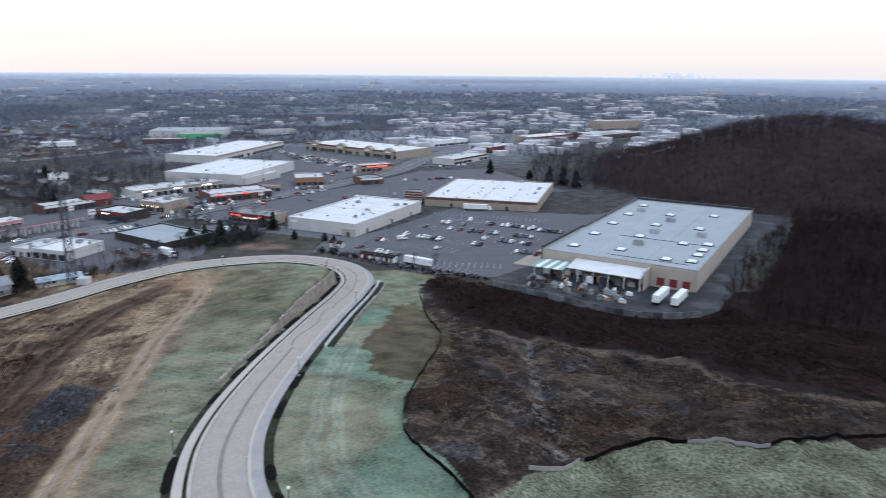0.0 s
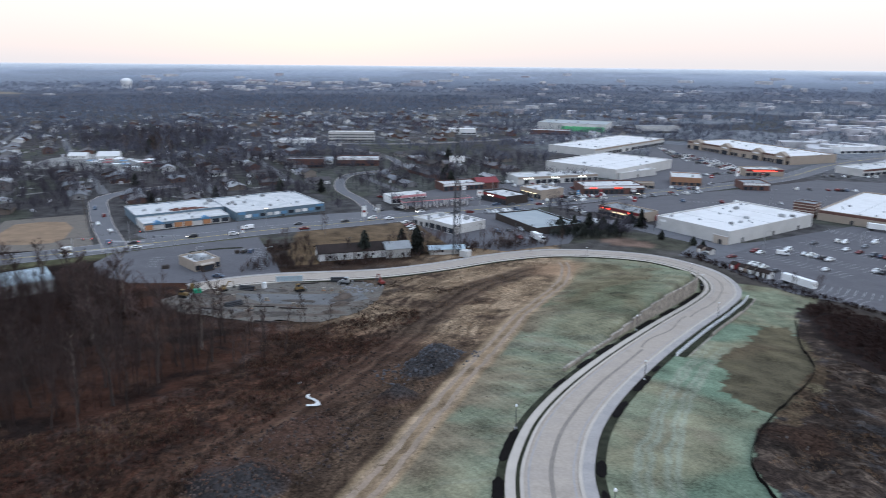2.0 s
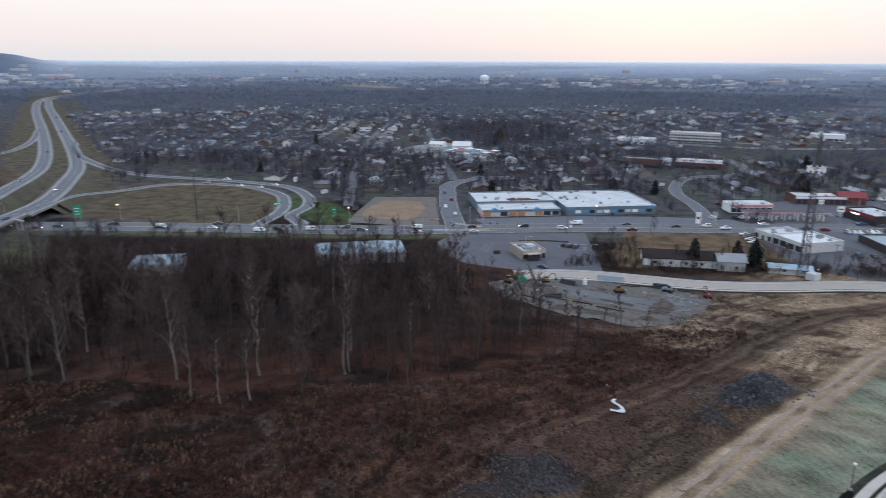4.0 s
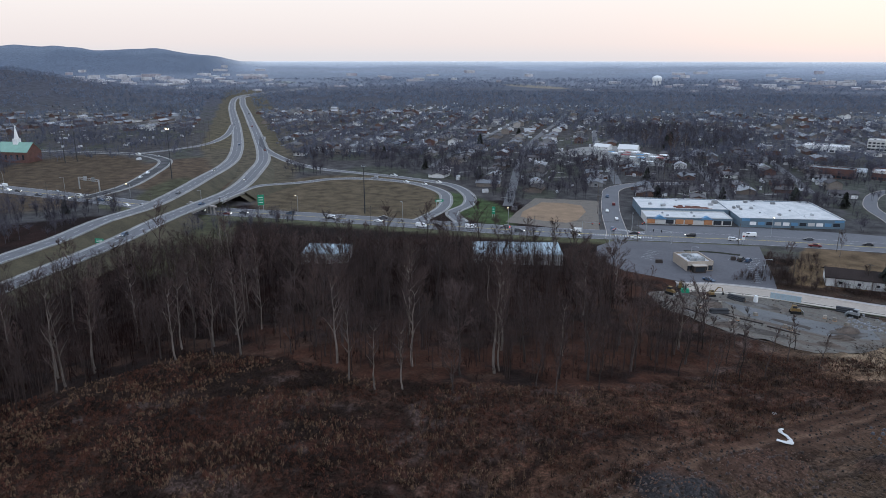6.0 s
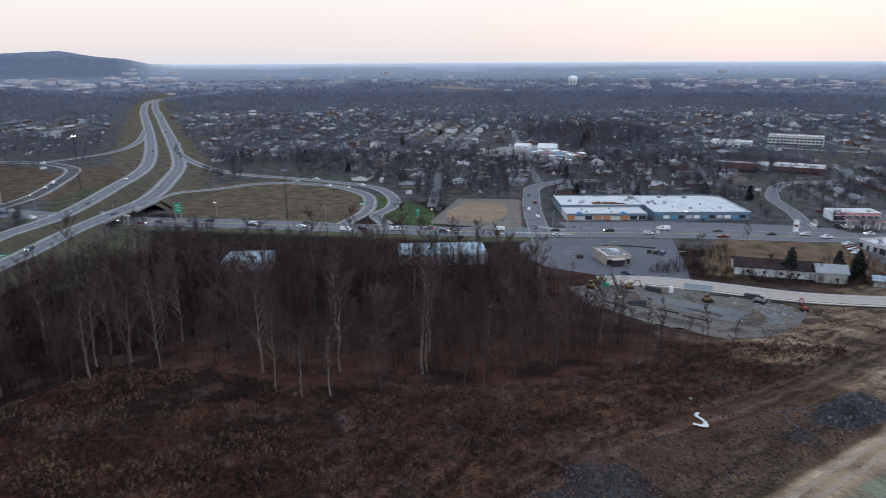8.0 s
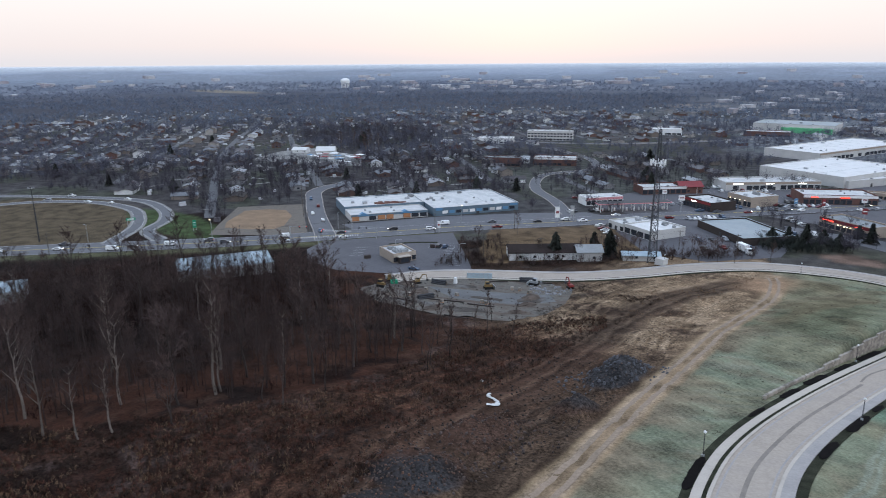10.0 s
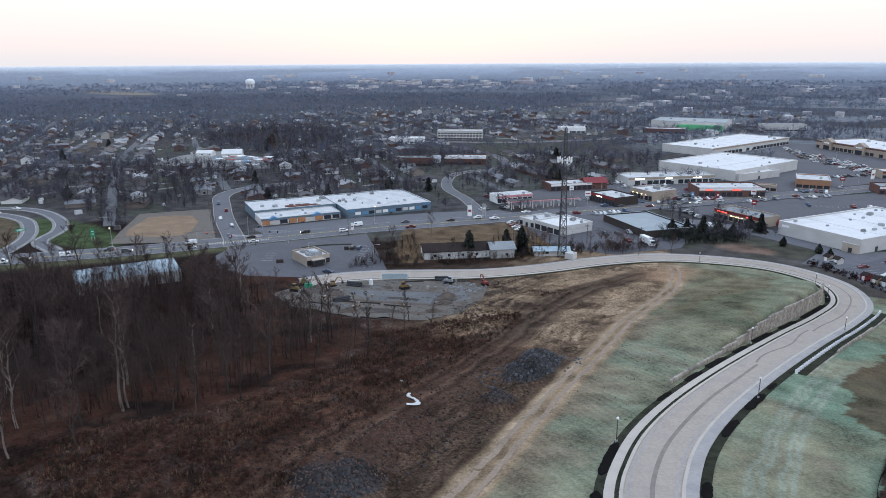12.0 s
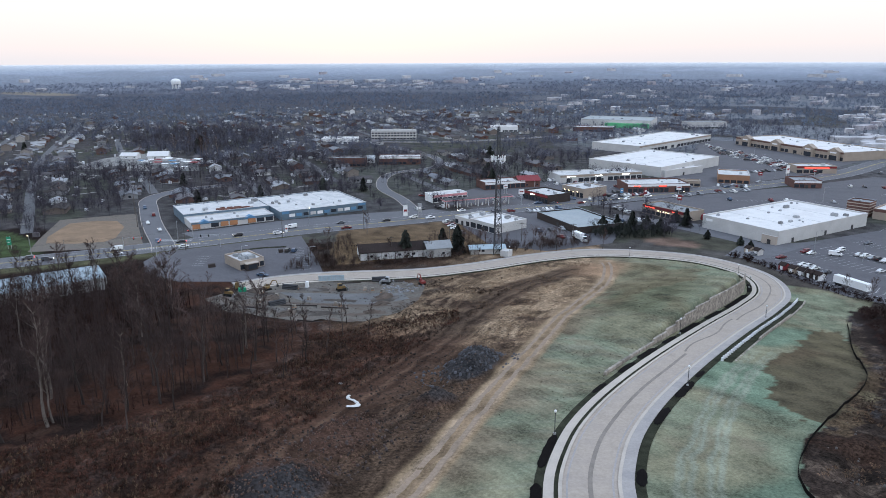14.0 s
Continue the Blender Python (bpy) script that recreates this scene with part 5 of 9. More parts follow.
def sticks(rng, x, y, z, h, w, n, thick=0.09):
    """Far trees or shrubs as sprays of thin upright sticks with twig tufts: corners of triangles, for arrays of places."""
    m = len(x)
    rep = lambda a: np.repeat(a, n)
    X, Y, Z, Hh, W = rep(x), rep(y), rep(z), rep(h), rep(w)
    a, t = rng.uniform(0, 6.283, m * n), rng.random(m * n)
    ca, sa = np.cos(a), np.sin(a)
    base = Z + Hh * rng.uniform(0.0, 0.45, m * n)
    r, b = W * (0.25 + 0.75 * t), W * thick
    ex, ey, ez = X + ca * r, Y + sa * r, Z + Hh * rng.uniform(0.6, 1.0, m * n) * (1.05 - 0.35 * t)
    p0 = np.stack([X + ca * W * 0.1 - sa * b, Y + sa * W * 0.1 + ca * b, base], 1)
    p1 = np.stack([X + ca * W * 0.1 + sa * b, Y + sa * W * 0.1 - ca * b, base], 1)
    p2 = np.stack([ex, ey, ez], 1)
    q0 = np.stack([ex - b * 3, ey + b * 3, ez - Hh * 0.22], 1)
    q1 = np.stack([ex + b * 3, ey - b * 3, ez - Hh * 0.2], 1)
    q2 = np.stack([X + (ex - X) * 0.6, Y + (ey - Y) * 0.6, ez + Hh * 0.05], 1)
    return np.concatenate([np.stack([p0, p1, p2], 1), np.stack([q0, q1, q2], 1)]).reshape(-1, 3)


def crowns(rng, x, y, z, h, w, n, thick):
    """Far leafless trees: a trunk, limbs that rise to a rounded crown and fine twigs at its rim; corners of triangles."""
    m = len(x)
    a = rng.uniform(0, 3.14, m)
    b = np.maximum(0.09, 0.011 * h)
    top = z + 0.62 * h
    tr = []
    for k in (0, 1.57):
        c, d = np.cos(a + k) * b, np.sin(a + k) * b
        tr.append(np.stack([np.stack([x - c, y - d, z], 1), np.stack([x + c, y + d, z], 1), np.stack([x, y, top], 1)], 1))
    rep = lambda q: np.repeat(q, n)
    X, Y, Z, H, W = rep(x), rep(y), rep(z), rep(h), rep(w)
    k = m * n
    a, up, rr = rng.uniform(0, 6.283, k), rng.uniform(-0.25, 1.0, k), rng.uniform(0.55, 1.06, k)
    ca, sa, fl = np.cos(a), np.sin(a), np.sqrt(1 - up * up)
    e = np.stack([X + ca * W * fl * rr, Y + sa * W * fl * rr, Z + H * (0.6 + 0.4 * up * rr)], 1)
    t = rng.uniform(0.15, 0.6, k)
    o = np.stack([X + (e[:, 0] - X) * 0.12, Y + (e[:, 1] - Y) * 0.12, Z + H * (0.22 + 0.5 * t)], 1)
    bw = W * thick
    side = np.stack([-sa * bw, ca * bw, 0 * bw], 1)
    limbs = np.stack([o - side, o + side, e], 1)
    mid = o + (e - o) * rng.uniform(0.55, 1.0, k)[:, None]
    turn = np.stack([rng.normal(0, 1, k), rng.normal(0, 1, k), np.abs(rng.normal(0, 1, k)) * 1.1], 1)
    turn /= np.linalg.norm(turn, axis=1)[:, None]
    tip = mid + turn * (W * rng.uniform(0.25, 0.5, k))[:, None]
    s2 = np.cross(turn, np.stack([ca, sa, 0.3 + 0 * ca], 1)) * (bw * 1.6)[:, None]
    twigs = np.stack([mid - s2, mid + s2, tip], 1)
    return np.concatenate(tr + [limbs, twigs]).reshape(-1, 3)


def tri_mesh(name, v, material):
    n = len(v) // 3
    me = bpy.data.meshes.new(name)
    me.vertices.add(3 * n)
    me.vertices.foreach_set("co", v.astype(np.float32).ravel())
    me.loops.add(3 * n)
    me.loops.foreach_set("vertex_index", np.arange(3 * n, dtype=np.int32))
    me.polygons.add(n)
    me.polygons.foreach_set("loop_start", np.arange(0, 3 * n, 3, dtype=np.int32))
    me.polygons.foreach_set("loop_total", np.full(n, 3, dtype=np.int32))
    me.materials.append(material)
    me.update()
    me.validate()
    return new(name, me)


ROADS_ALL = np.vstack([ARTERIAL[::2], HWY_A, HWY_B, LOOP[::2], OUTER[::2], W_LOOP[::2], W_RAMP[::2], SIDE[::2], BACK[::2], CROSS[::2], FARM])
FAIR = [(-571, 302), (-603, 352), (-603, 388), (-522, 390), (-468, 350), (-508, 324)]
OPEN = [FAIR] + [poly for _, poly, _, _ in LOTS] + [[(-350, 232), (-300, 210), (-245, 305), (-290, 340)], [(-240, 262), (-213, 226), (-172, 250), (-150, 280), (-196, 318)], [(-225, 505), (-130, 505), (-120, 620), (-230, 640)], [(-275, 630), (-180, 630), (-150, 790), (-250, 800)], [(-160, 770), (-40, 675), (0, 720), (-120, 830)], [(-370, 860), (-270, 875), (-280, 950), (-380, 940)], [(-95, 345), (0, 345), (20, 500), (-95, 420)], [(-20, 425), (85, 420), (110, 540), (10, 540)], [(40, 280), (105, 250), (185, 390), (115, 430)], [(-420, 0), (-500, 20), (-520, 100), (-470, 160), (-340, 165), (-300, 150), (-340, 90)], [(-660, -140), (-480, -140), (-420, -20), (-640, -10)], [(-1500, 20), (-400, -30), (-400, 40), (-620, 70), (-1500, 100)], [(-515, 590), (-440, 600), (-430, 640), (-500, 650)], [(-430, 735), (-390, 735), (-390, 775), (-430, 775)]]


def free(x, y, d=14.0):
    ok = np.ones(len(x), bool)
    for p in ROADS_ALL:
        ok &= (x - p[0]) ** 2 + (y - p[1]) ** 2 > d * d
    for poly in OPEN:
        ok &= ~inside(x, y, poly)
    return ok


def scatter(name, label, category, material, r0, r1, az0, az1, count, hh, ww, n, seed, clump=0.5, size=110.0, thick=0.09):
    rng = np.random.default_rng(seed)
    a, r = np.radians(rng.uniform(az0, az1, count * 4)), np.sqrt(rng.uniform(r0 * r0, r1 * r1, count * 4))
    x, y = -np.sin(a) * r, np.cos(a) * r
    k = fbm(x, y, size, 7, 2) > clump
    k &= (np.hypot((x + 300) / 110, (y - 490) / 140) > 1) | (rng.random(len(x)) < 0.7)
    x, y = x[k], y[k]
    k = free(x, y)
    x, y = x[k][:count], y[k][:count]
    z = smooth_land(x, y) - 0.4
    v = crowns(rng, x, y, z, hh * rng.uniform(0.6, 1.25, len(x)), ww * rng.uniform(0.7, 1.3, len(x)), n, thick)
    return tagged(tri_mesh(name, v, material), label, category, kind="stuff")


scatter("suburban_trees", "bare leafless trees between houses and shops", "trees", NEAR_TWIG_HAZED, 345, 640, 14, 112, 1750, 11.5, 4.6, 64, 11, 0.3, thick=0.0085)
scatter("street_trees", "bare brown trees among far houses and shops, haze-tinted", "trees", FAR_TWIG_HAZED, 600, 1050, 8, 112, 5000, 11, 5.0, 32, 16, 0.3, thick=0.014)
scatter("east_trees", "bare brown trees beyond the shops, haze-tinted", "trees", FAR_TWIG_HAZED, 700, 1100, -40, 8, 1000, 9, 4.2, 26, 17, 0.46, thick=0.018)
scatter("far_trees", "bare trees among far houses, painted with grey haze", "trees", MID_TWIG_HAZED, 1000, 1800, -40, 112, 12500, 10, 5.8, 15, 12, 0.3, thick=0.03)
scatter("distant_woods", "distant leafless woods painted haze grey", "woods", DISTANT_TWIG_HAZED, 1700, 2900, -40, 112, 10000, 9, 9.0, 10, 13, 0.32, 260, thick=0.045)
COPSE = [(-545, 395), (-610, 400), (-700, 430), (-760, 520), (-690, 590), (-600, 560), (-540, 500), (-515, 440)]


def thicket(name, label, category, material, poly, count, h, w, n, seed, thick, clump=0.0, size=14.0, edge=None, shape=None):
    """Brush, dead grass or undergrowth in an outline."""
    rng = np.random.default_rng(seed)
    P = np.array(poly, float)
    c = rng.uniform(P.min(0), P.max(0), (count * 6, 2))
    k = inside(c[:, 0], c[:, 1], poly)
    if clump:
        k &= fbm(c[:, 0], c[:, 1], size, seed, 3) > clump
    c = c[k]
    if edge is not None:
        c = c[near(c[:, 0], c[:, 1], edge[::3])[0] > 4.5]
    c = c[:count]
    x, y = c[:, 0], c[:, 1]
    v = (shape or sticks)(rng, x, y, land(x, y) - 0.05, rng.uniform(h[0], h[1], len(x)), rng.uniform(w[0], w[1], len(x)), n, thick)
    return tagged(tri_mesh(name, v, material), label, category, kind="stuff")


HILL_E = [(108, 508), (150, 450), (200, 405), (260, 380), (420, 380), (520, 450), (520, 700), (420, 780), (260, 760), (150, 660)]
thicket("hill_wood", "dense dark bare wood covering a hill", "woods", HILL_TWIG, HILL_E, 6500, (9, 15), (2.8, 4.8), 18, 15, 0.022, shape=crowns)
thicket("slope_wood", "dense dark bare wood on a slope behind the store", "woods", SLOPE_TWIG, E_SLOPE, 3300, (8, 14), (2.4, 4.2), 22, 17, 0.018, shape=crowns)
thicket("east_thicket", "dark tangled bare thicket above the store yard", "thicket", CUT_BRUSH, E_WOOD, 4200, (0.8, 2.4), (1.0, 2.2), 14, 18, 0.03)
thicket("shop_trees", "bare trees round houses behind the gas station", "trees", NEAR_TWIG_HAZED, [(-252, 366), (-240, 420), (-232, 470), (-262, 520), (-330, 540), (-360, 500), (-350, 440), (-320, 390), (-300, 366), (-280, 380), (-272, 350)], 150, (7, 12), (2.6, 4.6), 56, 72, 0.009, shape=crowns)
thicket("drive_trees", "bare trees along the shop drives", "trees", NEAR_TWIG_HAZED, [(-132, 330), (-112, 326), (-92, 342), (-80, 362), (-92, 372), (-118, 362)], 40, (4, 8), (1.8, 3.2), 56, 75, 0.009, shape=crowns)
thicket("tower_trees", "bare trees between the tower and the dealer yard", "trees", TWIG, [(-172, 258), (-160, 276), (-140, 290), (-128, 300), (-134, 312), (-150, 300), (-168, 286), (-186, 262)], 46, (5, 10), (2.0, 3.6), 60, 73, 0.008, shape=crowns)
thicket("copse", "dense bare wood behind the market lot", "woods", NEAR_TWIG_HAZED, COPSE, 620, (9, 14), (3.0, 5.0), 46, 71, 0.01, shape=crowns)
thicket("saplings", "thin bare saplings among the woodland trunks", "saplings", TWIG, W_WOOD, 1300, (4, 11), (1.0, 2.2), 22, 61, 0.011, shape=crowns)
thicket("canopy_twigs", "fine bare twigs of the woodland canopy", "twigs", TWIG, W_WOOD, 1000, (10, 17), (2.4, 4.4), 50, 63, 0.0055, shape=crowns)
thicket("yard_trees", "bare scrub trees along a service yard", "trees", CUT_BRUSH, [(96, 226), (110, 226), (121, 246), (200, 372), (190, 380), (146, 322), (110, 260)], 260, (4, 9), (1.4, 2.8), 40, 64, 0.012, shape=crowns)
thicket("store_trees", "bare trees and scrub behind a department store", "trees", NEAR_TWIG_HAZED, [(70, 520), (110, 505), (150, 560), (190, 700), (120, 730), (80, 640)], 420, (6, 12), (2.2, 4.2), 30, 62, 0.016, shape=crowns)
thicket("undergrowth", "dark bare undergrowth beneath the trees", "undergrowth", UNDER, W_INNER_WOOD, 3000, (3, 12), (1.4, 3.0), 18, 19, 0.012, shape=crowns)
thicket("shed_trees", "bare trees before the metal-roofed sheds", "trees", TWIG, [(-236, 40), (-270, 34), (-282, 60), (-258, 96), (-246, 138), (-226, 142), (-222, 100)], 170, (8, 14), (2.4, 4.2), 60, 74, 0.006, shape=crowns)
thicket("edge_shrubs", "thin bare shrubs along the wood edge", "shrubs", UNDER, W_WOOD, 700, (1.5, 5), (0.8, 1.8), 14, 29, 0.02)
thicket("roadside_shrubs", "dark bare shrubs between road and hall", "shrubs", TWIG, [(-210, 192), (-190, 214), (-172, 232), (-158, 252), (-146, 270), (-130, 288), (-118, 302), (-122, 310), (-140, 296), (-160, 274), (-178, 250), (-196, 226), (-216, 208)], 330, (2, 6), (1.2, 2.4), 34, 33, 0.014)
thicket("meadow_shrubs", "brown bare shrubs at the end of a meadow", "shrubs", TWIG, [(-216, 210), (-198, 216), (-204, 236), (-224, 250), (-232, 236)], 90, (2, 6), (1.2, 2.4), 34, 34, 0.014)
thicket("lot_shrubs", "dark bare hedge beside a parking lot", "shrubs", UNDER, [(-62, 318), (-50, 312), (-12, 280), (20, 270), (18, 276), (-10, 287), (-46, 318), (-58, 326)], 260, (0.8, 2.2), (0.7, 1.4), 20, 35, 0.025)
thicket("bank_shrubs", "dark evergreen and bare shrubs behind the dealer", "shrubs", EVERGREEN, [(-124, 318), (-104, 326), (-92, 342), (-104, 352), (-122, 345), (-130, 332)], 120, (3, 7), (1.4, 2.6), 34, 36, 0.02)
BRUSH = [(-60, 20), (-70, -60), (-140, -90), (-160, -30), (-176, -4), (-150, 20), (-136, 30), (-121, 50), (-114, 75), (-118, 100), (-128, 122), (-140, 135), (-132, 160), (-118, 185), (-108, 170), (-100, 130), (-94, 105), (-86, 78), (-74, 52)]
thicket("dark_brush", "low dark dead brush on the slope", "brush", DARK_BRUSH, BRUSH, 7500, (0.4, 1.3), (0.5, 1.1), 9, 20, 0.05)
thicket("russet_brush", "russet dead weeds on the slope", "brush", RED_BRUSH, BRUSH, 11000, (0.5, 1.4), (0.25, 0.7), 8, 21, 0.045, 0.42)
thicket("dry_grass", "straw coloured dry grass tufts", "grass", DRY_GRASS, BRUSH, 6000, (0.6, 1.6), (0.2, 0.45), 8, 22, 0.055, 0.5, 9.0)
CREST = [(-84, 170), (-96, 150), (-108, 176), (-122, 200), (-140, 222), (-132, 245), (-116, 275), (-106, 270), (-98, 225)]
thicket("crest_grass", "dry straw tufts along the hill crest", "grass", DRY_GRASS, CREST, 400, (0.4, 1.0), (0.4, 0.9), 8, 23, 0.05, 0.5, 8.0)
thicket("crest_brush", "dark brush on the bank above the site", "brush", DARK_BRUSH, [(-108, 176), (-128, 150), (-140, 165), (-140, 195), (-150, 214), (-134, 240), (-118, 225)], 900, (0.3, 1.0), (0.5, 1.0), 9, 24, 0.035, 0.5)
DIG = [(-4, 110), (2, 98), (10, 95), (22, 102), (36, 114), (58, 111), (84, 121), (96, 134), (73, 155), (68, 176), (56, 187), (31, 193), (14, 190), (2, 210), (1, 178), (-3, 150), (-5, 126)]
thicket("dig_brush", "dark scrub scattered over dug dirt", "brush", DARK_BRUSH, DIG, 1700, (0.2, 0.7), (0.5, 1.1), 8, 25, 0.05, 0.5, 10.0)
thicket("dig_grass", "pale dead weeds over dug dirt", "grass", DRY_GRASS, DIG, 800, (0.3, 0.9), (0.4, 0.8), 8, 26, 0.04, 0.58, 9.0)
thicket("seed_weeds", "sparse dark weeds on a seeded bank", "weeds", DARK_BRUSH, [(-46, 110), (-56, 90), (-66, 130), (-78, 190), (-88, 245), (-70, 285), (-52, 260), (-48, 180)], 350, (0.15, 0.4), (0.2, 0.5), 6, 27, 0.08)


def evergreen(seed, h, r):
    rnd = random.Random(seed)
    tr, cr = Shape().tube((0, 0, -0.3), (0, 0, h * 0.9), r * 0.07, r * 0.02, 6), Shape()
    n = 16
    for k in range(n):
        z = h * (0.1 + 0.86 * k / n)
        w = r * (1 - k / n) ** 0.6 * rnd.uniform(0.65, 1.2) + 0.2
        for j in range(9):
            a = 6.283 * (j + rnd.random()) / 9
            L = w * rnd.uniform(0.7, 1.15)
            d = Vector((math.cos(a), math.sin(a), 0))
            o = Vector((-d.y, d.x, 0)) * L * 0.32
            p = Vector((0, 0, z))
            tip = p + d * L - Vector((0, 0, L * rnd.uniform(0.1, 0.4)))
            mid = p + d * L * 0.6 + Vector((0, 0, L * 0.05))
            cr.add([tuple(p), tuple(mid + o), tuple(tip), tuple(mid - o)], [(0, 1, 2, 3)])
            cr.add([tuple(p + Vector((0, 0, h * 0.04))), tuple(mid + o * 0.6 - Vector((0, 0, 0.4))), tuple(tip), tuple(mid - o * 0.6 + Vector((0, 0, 0.4)))], [(0, 1, 2, 3)])
    return tr.mesh("trunk", BARK), cr.mesh("crown", EVERGREEN)


PINES = [evergreen(31, 11, 3.4), evergreen(32, 8, 3.6), evergreen(33, 13, 4.0)]
for x, y, k, s in ((-181, 240, 2, 1.0), (-165, 258, 2, 1.05), (-176, 262, 0, 0.9), (-92, 366, 0, 0.95), (-99, 372, 1, 0.9), (-108, 351, 1, 0.9), (-100, 348, 1, 0.9), (-114, 346, 0, 0.9), (-120, 340, 0, 0.8), (-126, 336, 1, 1.0), (-76, 345, 1, 0.6), (-60, 341, 1, 0.6), (-55, 338, 1, 0.5), (-112, 338, 0, 0.85), (-240, 420, 2, 1.0), (-252, 430, 2, 0.9), (-262, 452, 0, 1.0), (-300, 520, 2, 1.1), (-292, 512, 0, 1.0), (-315, 330, 0, 1.0), (-330, 345, 1, 1.0), (-300, 352, 0, 0.9), (-355, 262, 2, 0.8), (-342, 300, 0, 0.8), (-420, 300, 0, 0.9), (-560, 420, 2, 1.1), (-575, 430, 2, 1.0), (-590, 446, 2, 1.1), (-430, -75, 0, 0.8), (-300, -128, 2, 0.8), (-310, -140, 2, 0.8), (-520, 165, 0, 0.8), (-468, 190, 1, 1.1), (100, 520, 2, 1.1), (92, 530, 2, 1.2), (84, 545, 0, 1.2), (40, 590, 2, 1.0), (70, 560, 1, 1.0), (-590, 150, 0, 1.0), (-640, 260, 2, 1.0), (-700, 330, 2, 0.9)):
    ob = thing("evergreen_tree", "dark green conical evergreen tree", "tree", pose(x, y, ground_at(x, y), 0, 0, x * 9) @ Matrix.Scale(s, 4), "evergreen trees")
    part("trunk", PINES[k][0], None, ob)
    part("crown", PINES[k][1], None, ob)

# ---- houses ----
def gable(sh_w, sh_r, L, D, h, rise, over=0.5):
    sh_w.box(-L / 2, -D / 2, -0.4, L / 2, D / 2, h)
    for x in (-L / 2, L / 2 - 0.2):
        sh_w.add([(x, -D / 2, h), (x + 0.2, -D / 2, h), (x + 0.2, D / 2, h), (x, D / 2, h), (x, 0, h + rise), (x + 0.2, 0, h + rise)], [(0, 4, 3), (1, 2, 5), (0, 1, 5, 4), (3, 4, 5, 2)])
    t = 0.22
    for s in (-1, 1):
        y0, z0 = s * (D / 2 + over), h - rise * over / (D / 2)
        a = [(-L / 2 - over, y0, z0), (L / 2 + over, y0, z0), (L / 2 + over, 0, h + rise), (-L / 2 - over, 0, h + rise)]
        sh_r.add(a + [(p[0], p[1], p[2] + t) for p in a], [(0, 1, 2, 3), (7, 6, 5, 4), (0, 4, 5, 1), (1, 5, 6, 2), (2, 6, 7, 3), (3, 7, 4, 0)])


def house_kind(L, D, h, rise, wing, chimney, garage):
    w, r = Shape(), Shape()
    gable(w, r, L, D, h, rise)
    if wing:
        w.box(L * 0.15, -D / 2 - 3, -0.4, L * 0.45, -D / 2, h)
        a = [(L * 0.12, -D / 2 - 3.4, h - 0.1), (L * 0.3, -D / 2 - 3.4, h + rise * 0.6), (L * 0.3, 0, h + rise * 0.6), (L * 0.12, 0, h - 0.1), (L * 0.48, -D / 2 - 3.4, h - 0.1), (L * 0.48, 0, h - 0.1)]
        r.add(a, [(0, 1, 2, 3), (1, 4, 5, 2)])
        r.add([(p[0], p[1], p[2] - 0.15) for p in a], [(3, 2, 1, 0), (2, 5, 4, 1)])
    parts = [("wall", w.mesh("wall", HOUSE_WALL)), ("roof", r.mesh("roof", HOUSE_ROOF)), ("door", Shape().box(-0.5, -D / 2 - 0.06, 0, 0.5, -D / 2 + 0.05, 2.1).mesh("door", DARK_WALL))]
    for x in (-L * 0.33, -L * 0.15):
        parts.append(("window", Shape().box(x - 0.7, -D / 2 - 0.05, 0.9, x + 0.7, -D / 2 + 0.05, 2.1).mesh("window", GLASS)))
    parts.append(("window", Shape().box(-L / 2 - 0.05, -0.8, 0.9, -L / 2 + 0.05, 0.8, 2.1).mesh("window", GLASS)))
    if chimney:
        parts.append(("chimney", Shape().box(L * 0.2, 0.3, h, L * 0.2 + 0.8, 1.0, h + rise + 0.8).mesh("chimney", BRICK)))
    if garage:
        parts.append(("garage_door", Shape().box(L * 0.2, -D / 2 - (3.06 if wing else 0.06), 0, L * 0.42, -D / 2 - (2.95 if wing else -0.05), 2.2).mesh("garage_door", WHITE)))
    return parts


HOUSES = [house_kind(14, 8.5, 2.5, 1.3, False, True, False), house_kind(16, 9, 2.5, 1.3, True, False, True), house_kind(12, 8.5, 2.6, 1.5, False, True, True), house_kind(18, 9.5, 2.5, 1.4, True, True, False), house_kind(10, 8.5, 4.6, 2.0, False, False, False)]
HOUSE_LABEL = ("small single-storey house with low shingle roof", "single-storey house with front garage wing", "small house with steep roof and garage", "long brick ranch house with gabled wing", "two-storey house with gabled roof")


GRID_TURN = math.radians(149.0)
CORE = (-600.0, 450.0)


def grid_xy(u, v):
    """A place in the suburb from metres along and across its streets."""
    c, q = math.cos(GRID_TURN), math.sin(GRID_TURN)
    return u * c - v * q + CORE[0], u * q + v * c + CORE[1]


def suburb(x, y, d):
    """Where houses and their streets may stand."""
    r, az = np.hypot(x, y), np.degrees(np.arctan2(-x, y))
    ok = free(x, y, d) & (r > 345) & (r < 1200) & (az > 12) & (az < 104)
    ok &= ~((x > -245) & (y < 1000)) & ~((az > 72) & (r < 640)) & ~((az > 84) & (r < 900)) & ~((az < 30) & (r < 450))
    ok &= ~inside(x, y, COPSE) & ~inside(x, y, FAIR)
    ok &= fbm(x, y, 260, 401, 2) > np.where(r < 800, 0.33, 0.47)
    return ok | (free(x, y, d) & (np.hypot((x + 300) / 75, (y - 470) / 110) < 1))


